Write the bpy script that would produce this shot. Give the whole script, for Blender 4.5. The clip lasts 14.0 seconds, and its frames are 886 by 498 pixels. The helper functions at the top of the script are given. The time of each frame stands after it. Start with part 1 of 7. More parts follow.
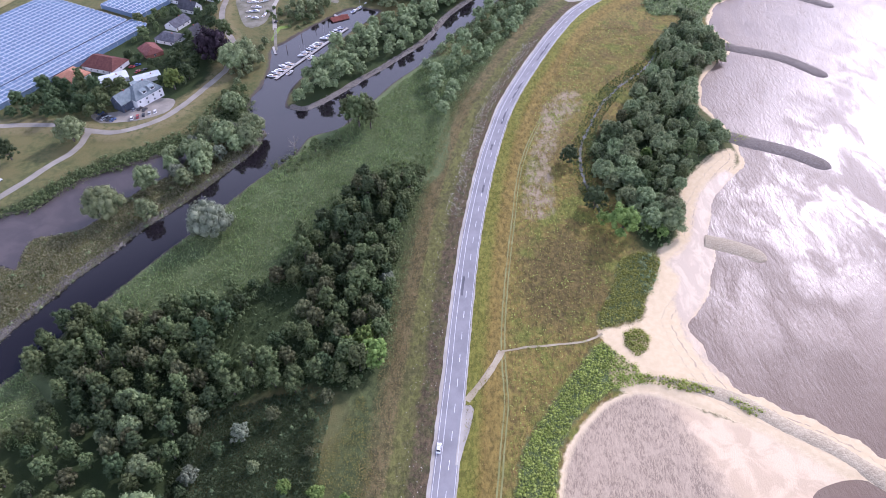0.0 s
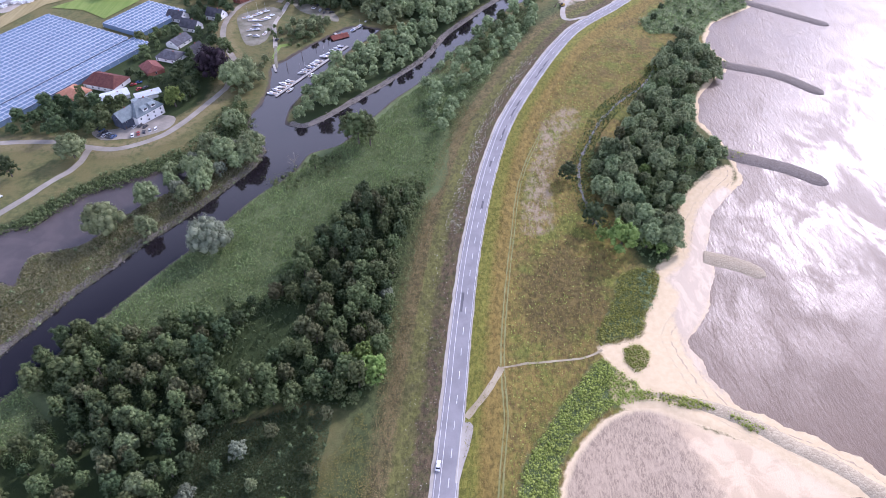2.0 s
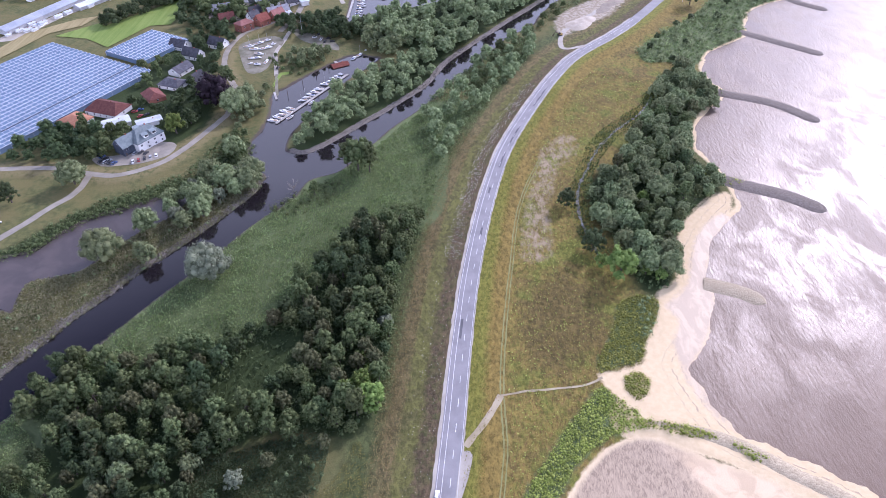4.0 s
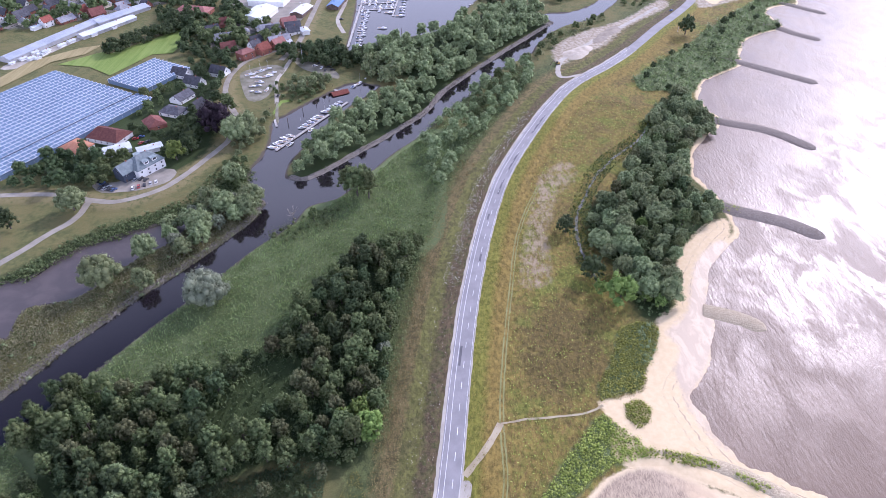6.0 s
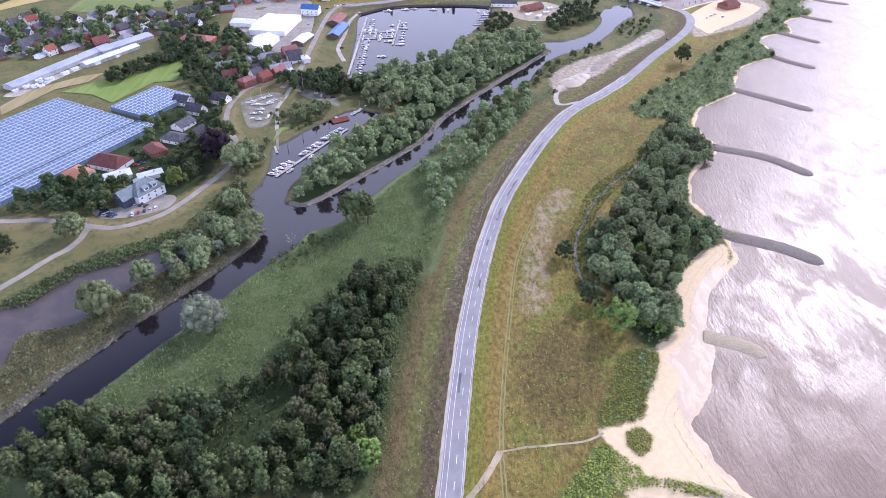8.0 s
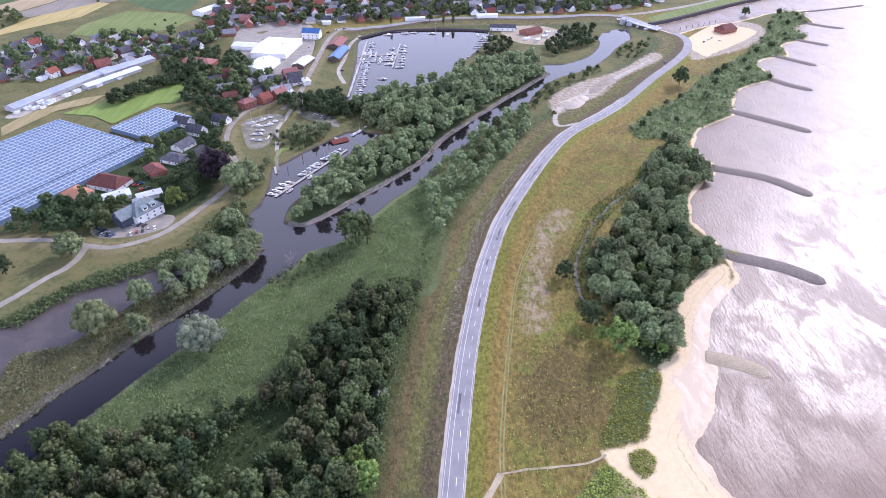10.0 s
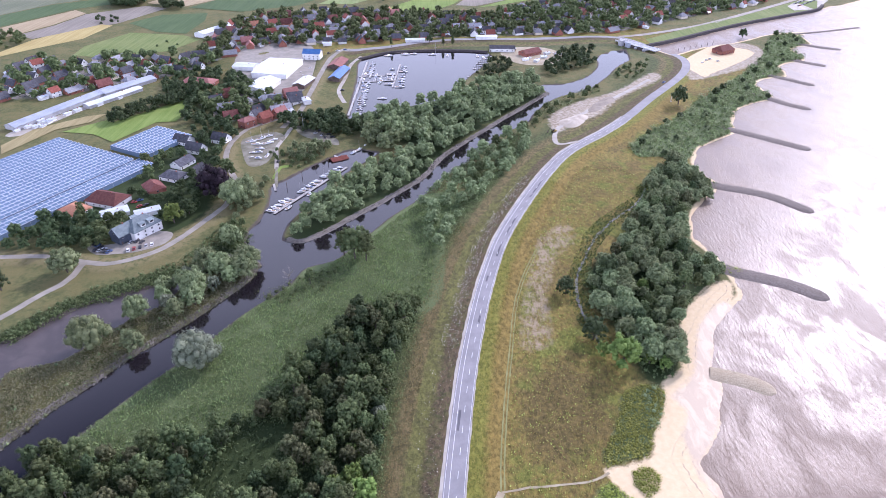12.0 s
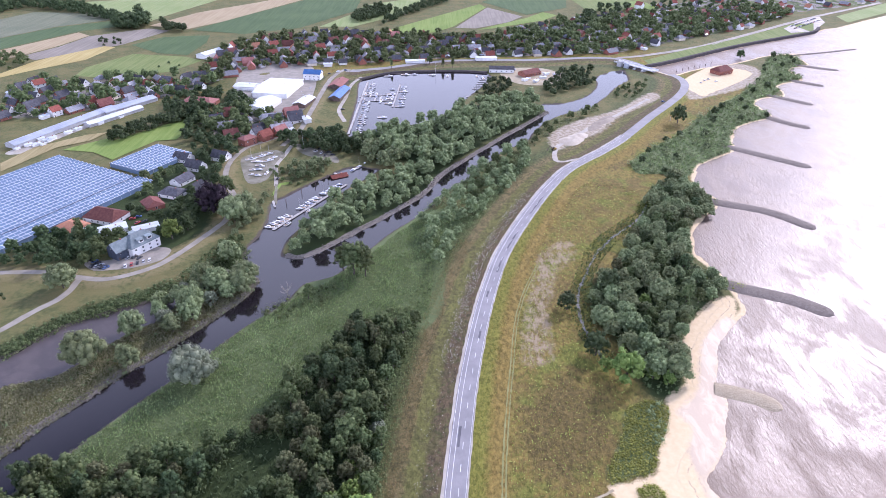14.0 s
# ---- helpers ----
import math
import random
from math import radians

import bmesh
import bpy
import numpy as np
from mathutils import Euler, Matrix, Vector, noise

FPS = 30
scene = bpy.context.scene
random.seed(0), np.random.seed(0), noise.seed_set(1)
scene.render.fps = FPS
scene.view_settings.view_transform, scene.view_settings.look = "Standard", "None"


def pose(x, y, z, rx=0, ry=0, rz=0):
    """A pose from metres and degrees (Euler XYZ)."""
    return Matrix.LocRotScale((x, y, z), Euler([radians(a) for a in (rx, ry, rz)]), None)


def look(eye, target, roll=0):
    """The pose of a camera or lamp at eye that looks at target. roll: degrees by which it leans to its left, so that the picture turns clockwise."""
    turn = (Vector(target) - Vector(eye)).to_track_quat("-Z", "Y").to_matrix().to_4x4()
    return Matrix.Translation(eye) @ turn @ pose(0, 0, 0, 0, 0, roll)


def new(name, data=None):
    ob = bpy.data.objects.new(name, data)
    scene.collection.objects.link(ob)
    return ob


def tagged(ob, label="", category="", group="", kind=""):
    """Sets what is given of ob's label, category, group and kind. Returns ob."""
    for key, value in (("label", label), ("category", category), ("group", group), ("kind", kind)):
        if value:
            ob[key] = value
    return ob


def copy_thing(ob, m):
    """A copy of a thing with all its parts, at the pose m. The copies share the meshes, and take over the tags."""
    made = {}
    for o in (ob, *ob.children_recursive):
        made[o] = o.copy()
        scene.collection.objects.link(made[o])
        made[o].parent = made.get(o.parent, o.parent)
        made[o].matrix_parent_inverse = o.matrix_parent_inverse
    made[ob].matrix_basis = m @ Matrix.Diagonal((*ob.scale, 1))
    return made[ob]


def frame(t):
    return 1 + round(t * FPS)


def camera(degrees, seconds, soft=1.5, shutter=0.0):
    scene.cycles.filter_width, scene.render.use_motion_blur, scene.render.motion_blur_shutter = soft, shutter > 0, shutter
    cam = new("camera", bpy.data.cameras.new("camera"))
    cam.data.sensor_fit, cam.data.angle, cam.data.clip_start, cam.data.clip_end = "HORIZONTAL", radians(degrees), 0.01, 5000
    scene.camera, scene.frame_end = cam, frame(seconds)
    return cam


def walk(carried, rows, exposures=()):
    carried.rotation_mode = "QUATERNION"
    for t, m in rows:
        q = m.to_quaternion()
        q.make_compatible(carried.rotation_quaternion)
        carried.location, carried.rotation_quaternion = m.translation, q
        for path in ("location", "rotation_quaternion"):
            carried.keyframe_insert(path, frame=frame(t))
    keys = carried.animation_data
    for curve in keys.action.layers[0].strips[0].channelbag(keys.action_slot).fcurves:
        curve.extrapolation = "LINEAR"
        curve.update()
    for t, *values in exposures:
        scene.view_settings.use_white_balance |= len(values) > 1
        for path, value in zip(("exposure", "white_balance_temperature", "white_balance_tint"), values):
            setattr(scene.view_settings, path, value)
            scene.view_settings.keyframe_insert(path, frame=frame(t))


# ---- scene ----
cam = camera(68.7, 14.0, soft=0.8)
PATH = [
    (0.0, pose(0.00, 0.00, 228.00, 45.000, -0.000, -0.002)),
    (0.5, pose(0.00, -0.20, 228.00, 45.248, -0.003, -0.011)),
    (1.0, pose(-0.07, -0.32, 228.01, 45.527, -0.013, -0.028)),
    (1.5, pose(-0.14, -0.31, 228.04, 45.948, -0.033, -0.054)),
    (2.0, pose(-0.15, -0.25, 228.06, 46.452, -0.040, -0.085)),
    (2.5, pose(-0.03, -0.11, 228.07, 46.979, -0.063, -0.074)),
    (3.0, pose(0.04, 0.06, 227.97, 47.570, -0.082, -0.073)),
    (5.5, pose(-0.31, 0.33, 227.59, 50.514, -0.202, -0.179)),
    (6.0, pose(-0.30, 0.46, 227.60, 51.089, -0.229, -0.185)),
    (6.5, pose(-0.29, 0.49, 227.66, 51.648, -0.242, -0.213)),
    (7.0, pose(-0.22, 0.53, 227.75, 52.230, -0.228, -0.226)),
    (7.5, pose(-0.15, 0.57, 227.75, 52.823, -0.235, -0.238)),
    (8.0, pose(-0.12, 0.57, 227.50, 53.372, -0.259, -0.232)),
    (10.5, pose(0.01, 1.10, 223.27, 55.949, -0.282, -0.264)),
    (11.0, pose(0.08, 1.16, 222.02, 56.442, -0.279, -0.280)),
    (11.5, pose(0.17, 1.22, 220.64, 56.957, -0.278, -0.275)),
    (12.0, pose(0.25, 1.35, 219.25, 57.482, -0.278, -0.255)),
    (12.5, pose(0.31, 1.42, 217.82, 58.004, -0.274, -0.265)),
    (13.0, pose(0.28, 1.50, 216.37, 58.513, -0.282, -0.255)),
    (13.5, pose(0.27, 1.57, 214.94, 59.034, -0.273, -0.251)),
    (14.0, pose(0.29, 1.56, 213.48, 59.552, -0.269, -0.264)),
]
walk(cam, PATH, exposures=[(0.0, 0.17, 5480, 31), (14.0, 0.28, 5540, 29)])

# ---- world and sun ----
SUN_AZ, SUN_EL = 40.0, 32.0
world = bpy.data.worlds.new("sky_world")
scene.world = world
world.use_nodes = True
wn = world.node_tree
wn.nodes.clear()
w_out = wn.nodes.new("ShaderNodeOutputWorld")
w_bg = wn.nodes.new("ShaderNodeBackground")
w_sky = wn.nodes.new("ShaderNodeTexSky")
w_sky.sky_type = 'NISHITA'
w_sky.sun_disc = False
w_sky.sun_elevation = radians(SUN_EL)
w_sky.sun_rotation = radians(SUN_AZ)
w_sky.dust_density = 2.5
w_sky.air_density = 1.0
w_bg.inputs["Strength"].default_value = 0.155
w_tc = wn.nodes.new("ShaderNodeTexCoord")
w_map = wn.nodes.new("ShaderNodeMapping")
w_map.inputs["Scale"].default_value = (1.0, 1.0, 2.6)
w_noise = wn.nodes.new("ShaderNodeTexNoise")
w_noise.inputs["Scale"].default_value = 2.2
w_noise.inputs["Detail"].default_value = 7.0
w_noise.inputs["Roughness"].default_value = 0.58
w_ramp = wn.nodes.new("ShaderNodeMapRange")
w_ramp.inputs["From Min"].default_value = 0.16
w_ramp.inputs["From Max"].default_value = 0.44
w_mix = wn.nodes.new("ShaderNodeMix")
w_mix.data_type = 'RGBA'
w_mix.inputs[7].default_value = (12.0, 12.6, 13.9, 1.0)
wn.links.new(w_tc.outputs["Generated"], w_map.inputs["Vector"])
wn.links.new(w_map.outputs["Vector"], w_noise.inputs["Vector"])
wn.links.new(w_noise.outputs["Fac"], w_ramp.inputs["Value"])
w_sep = wn.nodes.new("ShaderNodeSeparateXYZ")
wn.links.new(w_tc.outputs["Generated"], w_sep.inputs[0])
w_low = wn.nodes.new("ShaderNodeMapRange")
w_low.inputs["From Min"].default_value = 0.67
w_low.inputs["From Max"].default_value = 0.56
w_mul = wn.nodes.new("ShaderNodeMath")
w_mul.operation = 'MULTIPLY'
wn.links.new(w_sep.outputs["Z"], w_low.inputs["Value"])
wn.links.new(w_ramp.outputs["Result"], w_mul.inputs[0])
wn.links.new(w_low.outputs["Result"], w_mul.inputs[1])
wn.links.new(w_mul.outputs[0], w_mix.inputs[0])
wn.links.new(w_sky.outputs["Color"], w_mix.inputs[6])
wn.links.new(w_mix.outputs[2], w_bg.inputs["Color"])
wn.links.new(w_bg.outputs["Background"], w_out.inputs["Surface"])

sun_data = bpy.data.lights.new("sun", 'SUN')
sun_data.energy = 3.3
sun_data.angle = radians(2.5)
sun_data.color = (1.0, 0.93, 0.82)
sun = new("sun", sun_data)
sun.matrix_world = look((math.sin(radians(SUN_AZ)) * 100, math.cos(radians(SUN_AZ)) * 100, 100 * math.tan(radians(SUN_EL))), (0, 0, 0))

# ---- node helpers ----
def material(name):
    m = bpy.data.materials.new(name)
    m.use_nodes = True
    m.node_tree.nodes.clear()
    return m


class Net:
    """Short hand for building one material's nodes."""

    def __init__(self, name):
        self.mat = material(name)
        self.t = self.mat.node_tree

    def node(self, kind, **sets):
        n = self.t.nodes.new(kind)
        for k, v in sets.items():
            setattr(n, k, v)
        return n

    def put(self, sock, v):
        if isinstance(v, bpy.types.NodeSocket):
            self.t.links.new(v, sock)
        elif isinstance(v, tuple) and len(v) == 3 and sock.type == 'RGBA':
            sock.default_value = (*v, 1.0)
        else:
            sock.default_value = v

    def where(self):
        return self.node("ShaderNodeNewGeometry").outputs["Position"]

    def local(self):
        return self.node("ShaderNodeTexCoord").outputs["Object"]

    def noise(self, vec, scale, detail=4.0, rough=0.55, distort=0.0):
        n = self.node("ShaderNodeTexNoise")
        self.put(n.inputs["Vector"], vec)
        n.inputs["Scale"].default_value = scale
        n.inputs["Detail"].default_value = detail
        n.inputs["Roughness"].default_value = rough
        n.inputs["Distortion"].default_value = distort
        return n.outputs["Fac"]

    def voronoi(self, vec, scale, out="Distance"):
        n = self.node("ShaderNodeTexVoronoi")
        self.put(n.inputs["Vector"], vec)
        n.inputs["Scale"].default_value = scale
        return n.outputs[out]

    def stretch(self, vec, scale, rz=0.0):
        n = self.node("ShaderNodeMapping")
        self.put(n.inputs["Vector"], vec)
        n.inputs["Scale"].default_value = scale
        n.inputs["Rotation"].default_value = (0, 0, rz)
        return n.outputs["Vector"]

    def math(self, op, a, b=0.0):
        n = self.node("ShaderNodeMath", operation=op)
        self.put(n.inputs[0], a)
        self.put(n.inputs[1], b)
        return n.outputs[0]

    def step(self, v, lo, hi):
        n = self.node("ShaderNodeMapRange", interpolation_type='SMOOTHSTEP')
        self.put(n.inputs["Value"], v)
        n.inputs["From Min"].default_value = lo
        n.inputs["From Max"].default_value = hi
        return n.outputs["Result"]

    def mix(self, f, a, b, blend='MIX'):
        n = self.node("ShaderNodeMix", data_type='RGBA', blend_type=blend)
        self.put(n.inputs[0], f)
        self.put(n.inputs[6], a)
        self.put(n.inputs[7], b)
        return n.outputs[2]

    def mixf(self, f, a, b):
        n = self.node("ShaderNodeMix", data_type='FLOAT')
        self.put(n.inputs[0], f)
        self.put(n.inputs[2], a)
        self.put(n.inputs[3], b)
        return n.outputs[0]

    def attr(self, name):
        return self.node("ShaderNodeAttribute", attribute_name=name).outputs["Fac"]

    def bump(self, h, dist, strength=1.0):
        n = self.node("ShaderNodeBump")
        self.put(n.inputs["Height"], h)
        n.inputs["Distance"].default_value = dist
        n.inputs["Strength"].default_value = strength
        return n.outputs["Normal"]

    def done(self, color, rough=0.8, normal=None, metal=0.0, spec=0.5, trans=None, ior=1.5):
        b = self.node("ShaderNodeBsdfPrincipled")
        self.put(b.inputs["Base Color"], color)
        self.put(b.inputs["Roughness"], rough)
        b.inputs["Metallic"].default_value = metal
        b.inputs["IOR"].default_value = ior
        self.put(b.inputs["Specular IOR Level"], spec)
        if normal is not None:
            self.put(b.inputs["Normal"], normal)
        out = self.node("ShaderNodeOutputMaterial")
        res = b.outputs[0]
        if trans is not None:
            tr = self.node("ShaderNodeBsdfTranslucent")
            self.put(tr.inputs["Color"], trans[0])
            ms = self.node("ShaderNodeMixShader")
            ms.inputs[0].default_value = trans[1]
            self.t.links.new(res, ms.inputs[1])
            self.t.links.new(tr.outputs[0], ms.inputs[2])
            res = ms.outputs[0]
        self.t.links.new(res, out.inputs["Surface"])
        return self.mat


def plain(name, a, b, rough=0.7, scale=1.5, bump=0.01, metal=0.0, spec=0.4, local=True):
    """A surface that varies between two colours at two scales."""
    n = Net(name)
    vec = n.local() if local else n.where()
    big = n.noise(vec, scale * 0.25, 3)
    fine = n.noise(vec, scale * 4.0, 5)
    f = n.math('ADD', n.math('MULTIPLY', big, 0.6), n.math('MULTIPLY', fine, 0.4))
    col = n.mix(n.step(f, 0.35, 0.65), a, b)
    rnd = n.node("ShaderNodeObjectInfo").outputs["Random"]
    hsv = n.node("ShaderNodeHueSaturation")
    n.put(hsv.inputs["Color"], col)
    n.put(hsv.inputs["Value"], n.mixf(rnd, 0.85, 1.12))
    return n.done(hsv.outputs[0], n.mixf(fine, rough - 0.08, rough + 0.08), n.bump(fine, bump), metal, spec)

# ---- plan: lines on the ground, in metres ----
ROAD = [(1.9, 110), (4.3, 133.3), (6.6, 155.5), (8.8, 179.4), (11.4, 202.8), (14.2, 226), (17.7, 249.6), (22.3, 275.9), (27.7, 302.5), (34.2, 329.1), (41.5, 354.5), (52.6, 383.2), (67.9, 418), (87.3, 457.9), (109, 493), (145.2, 532), (174.5, 568.2), (209.6, 618.8), (241.9, 661.8), (267.2, 699.6), (281.5, 732), (286.1, 762.1), (279.6, 786.7), (262.8, 812.5), (242.8, 839.7), (225.8, 850.9), (193.3, 853.4), (155.5, 847.1), (111, 840.7), (74.7, 840.2), (16.7, 836.6), (-26.2, 822.1), (-60.4, 802.9), (-93.7, 789.5), (-113, 779.2)]
CANAL_SE = [(-182.1, 149.4), (-173.4, 161.2), (-166.3, 178.7), (-160, 188.4), (-153.5, 198.6), (-145.4, 214.1), (-136.1, 228.3), (-126.3, 244), (-113.7, 265), (-105, 281.8), (-94.7, 294.6), (-86.3, 306.4), (-80.3, 323.9), (-63.7, 333.4), (-51.5, 352.8), (-35.3, 382.1), (-9.4, 420.2), (6.9, 450.6), (24.7, 478.3), (39.2, 504.2), (56.2, 533.7), (78.8, 558.4), (93.3, 591.1), (117.8, 627.1), (154.2, 654.1), (179.9, 690.9), (203.5, 733.5), (222.2, 756.6)]
CANAL_NW = [(-193, 171.9), (-185.4, 187.7), (-175.3, 207.1), (-163.4, 226), (-154.7, 241.9), (-144.2, 255.4), (-133.7, 271.6), (-122.4, 288.9), (-110.9, 310.2), (-106.9, 327.5)]
PENINSULA_S = [(-97.7, 354.2), (-87.3, 352.2), (-74.3, 362.7), (-54.6, 387.2), (-33.1, 413.8), (-9.8, 447.1), (6.3, 485.9), (46.7, 547), (80.2, 594.1), (112.2, 639.3)]
BACKWATER = [(-239.5, 232.4), (-231.5, 251), (-216.6, 257.2), (-209.7, 269.2), (-196.2, 285.9), (-176.3, 297.2), (-157.1, 309.1), (-144.7, 325.1), (-126.6, 335.9), (-118.9, 342), (-111.3, 332.2), (-117.6, 326.3), (-136.7, 320.4), (-150.3, 297.2), (-153.4, 285.8), (-165.5, 274.5), (-181.8, 248.3), (-184, 242.8), (-196.7, 238.5), (-206.9, 235.7), (-208.9, 227.6), (-206.6, 213.7), (-214.9, 216.7), (-227.4, 209.3)]
INLET_W = [(-118.9, 342), (-124.4, 361.4), (-120.8, 380), (-119.7, 405.9), (-123, 431.7), (-116.8, 438.4), (-103.6, 459.6), (-88.9, 478.3), (-76.6, 494), (-64.5, 498.1)]
INLET_E = [(-100.2, 356.1), (-101.8, 365.4), (-98.9, 383.6), (-89.8, 410.6), (-76.4, 445.3), (-61.9, 469.8), (-49.7, 492)]
RIVER_N = [(112.2, 639.3), (106.1, 662.9), (133.2, 668.8), (162.2, 694.7), (181.4, 733.2), (186.9, 765.7), (204.1, 785.5), (227.8, 801.1)]
BASIN = [(-89.6, 755.2), (-58.9, 779.7), (-18.4, 787.7), (29.6, 788.3), (59.3, 781.2), (58.9, 754.7), (43.9, 718.5), (23.5, 669.6), (16.9, 640.1), (-3.7, 615.9), (-41.2, 593.1), (-65.5, 565.9), (-82.1, 565.7), (-85.2, 610.3), (-86.5, 672.4)]
MOUTH_N = [(259.4, 809.4), (307.2, 840), (409.2, 914.2), (496, 966.9), (566.6, 1009.2), (593.4, 1041.5), (622.7, 1050.3), (748.2, 1142.4)]
MOUTH_S = [(280.2, 776.5), (326, 810.2), (378.2, 835.4), (440, 876.9), (474.8, 886.6)]
SHORE_NEAR = [(174.4, 103.1), (166.5, 117), (152.7, 128.3), (138.5, 137), (127.2, 143.4), (119, 149.3), (113.9, 161.9), (110.3, 174.8), (109.8, 180.5), (117.9, 191), (127.4, 207.4), (133.4, 220.4), (134.2, 232.3), (136.7, 244.8), (142.3, 258), (150.8, 272), (163.2, 287.8), (173.4, 299.3), (174.2, 318.1), (171.4, 342), (166.9, 356.1), (169.4, 375), (178, 394.5), (192.8, 415.3), (205.1, 426.7), (208.5, 440.1), (203.6, 459.6), (205.9, 479.3), (218.7, 504.2)]
SHORE_FAR = [(260.1, 535.2), (268.8, 559.8), (282.6, 589.6), (306.3, 610.4), (334.2, 625.7), (335.1, 648.5), (335.1, 670.9), (351.2, 688.6), (374, 692.9), (384.4, 707.4), (386.3, 731.1), (404.1, 747.1), (422.2, 752), (433, 768.7), (432.3, 796), (436.8, 811.7), (466.4, 822.8), (474.5, 842.3), (473.8, 868.4), (508.7, 893.3)]
BAY = [(37.7, 88), (40.4, 103.6), (43.5, 114.8), (47.9, 124), (54.6, 132.5), (63.2, 140.8), (72.8, 146.1), (84.7, 147.4), (95.1, 143.2), (108.9, 135.7), (122.8, 130.7), (133.3, 123.5), (146.3, 113.4), (159.1, 101.9), (168.4, 91.8)]
POND = [(133.1, 101.9), (141.2, 106.5), (152.5, 108.6), (163.4, 105.6), (172.6, 99.8), (150.8, 88), (133, 91.8)]
SPUR = [(79, 153.9), (92.3, 150.6), (105.3, 147.1), (115.5, 143.1), (124.9, 137.2), (135.2, 129), (147.3, 121.4), (157.9, 111.9), (172.2, 99.6)]
SAND = [(67.8, 176.5), (71.1, 168.5), (76.9, 160.9), (83.8, 154.1), (96.9, 150.2), (109.6, 145.9), (117.6, 142.2), (125.3, 144.8), (118.9, 149.1), (113.8, 161.7), (110.2, 174.6), (109.7, 180.3), (117.7, 190.7), (127.2, 207.1), (133.3, 220.2), (134, 232), (136.5, 244.5), (142.1, 257.7), (150.6, 271.6), (163, 287.4), (171.6, 310.3), (157.9, 306.5), (139.5, 287.4), (130.2, 274), (123, 248.8), (117.8, 235.3), (107.3, 227.2), (102.2, 212.6), (93.3, 194.8), (89.9, 184.1), (79.3, 179), (72.9, 178.4)]
WETSAND = [(108.3, 217.4), (112.3, 209.2), (106, 195), (106, 185), (107.3, 169.3), (113.5, 154.8), (119.5, 148), (114.9, 161.9), (111.3, 174.8), (110.4, 180.5), (118.9, 191), (128.4, 207.4), (134.5, 220.4), (135.3, 232.3), (137.8, 244.8), (143.5, 258), (152, 272), (164.5, 287.8), (159.4, 291.9), (141.6, 274.4), (131.2, 253.5), (122.5, 232.3)]
CREEK = [(153, 429.4), (144.1, 411.6), (135.1, 399.3), (122, 385.9), (109.6, 370.4), (100.6, 356.9), (91.7, 337.8), (84.2, 321.1), (80, 306.5), (78.4, 291.6), (79.2, 276.5), (81.3, 263.2), (83.7, 252.3)]
BARE = [(67, 359), (84, 375), (88, 366), (84, 350), (74, 340), (69, 326), (61, 299), (59, 280), (58, 258), (49, 249), (43, 252), (45, 270), (48, 286), (55, 315), (61, 340)]
BROWN_PATCH = [(46, 229), (64, 242), (77, 218), (73, 197), (60, 181), (44, 177), (35, 197), (40, 218)]
TRACK = [(9.5, 140.2), (15.3, 148.1), (20.3, 155.8), (25.2, 165.1)]
TRACK_E = [(25.2, 165.1), (35.5, 167.4), (52.8, 169.2), (62.9, 171), (69.9, 174.7)]
TRACK_S = [(16.7, 87.7), (20.3, 103.1), (22.7, 121.1), (25.4, 140.7), (25.7, 165.1), (27.7, 187.5), (32, 219.5), (36.5, 248.1), (42.5, 285.6), (50.7, 315), (62.4, 344.9)]
LAYBY = [(9.5, 138.4), (12.1, 136.6), (10.5, 128), (8.2, 120.9), (5.9, 113), (4.6, 113), (6.1, 125.6), (7.4, 135.3)]
DIKE_ROAD = [(-296.8, 329.6), (-270.5, 332), (-250.4, 333.2), (-232.6, 332), (-213.4, 327.2), (-199.1, 325.4), (-186.9, 329.6), (-173, 340.6), (-163.7, 357.2), (-154.9, 379), (-148.2, 398.1), (-147.9, 408.1), (-144.3, 423.2), (-156.9, 447.9), (-166.4, 466.3), (-172.3, 490.5), (-172.8, 514.4), (-166.8, 537.5), (-155.1, 551.2), (-142.3, 562.6)]
BRANCH = [(-213, 326), (-215.8, 307.8), (-223.5, 294.9), (-230.3, 281.6), (-238.9, 267.1), (-248.4, 250.3)]
DIKE_TOP = [(-137.1, 537.8), (-129.3, 575.9), (-128.2, 623.7), (-127.4, 678.5), (-126.1, 730.7), (-122.6, 760.7), (-113.5, 782.8)]
HARB_LANE = [(-91.4, 607.4), (-101.4, 641.3), (-99.9, 684.7), (-99.3, 731), (-91.1, 763.5)]
REED = [(-181.1, 148), (-171.8, 160.2), (-159, 186.3), (-144.5, 211.7), (-125.4, 241.4), (-104.1, 278.2), (-84.9, 304.1), (-63.1, 329.1), (-44.5, 355.3), (-24.3, 390), (-5.3, 411.3), (8.8, 406.6), (-2.7, 355.3), (-3.9, 317.4), (-8, 290), (-27, 273), (-50, 263), (-65, 241), (-75, 212), (-101, 194), (-120, 185), (-143, 175), (-170, 155), (-164.3, 146.4), (-148.6, 131), (-155.4, 121.5), (-168.2, 121.5)]
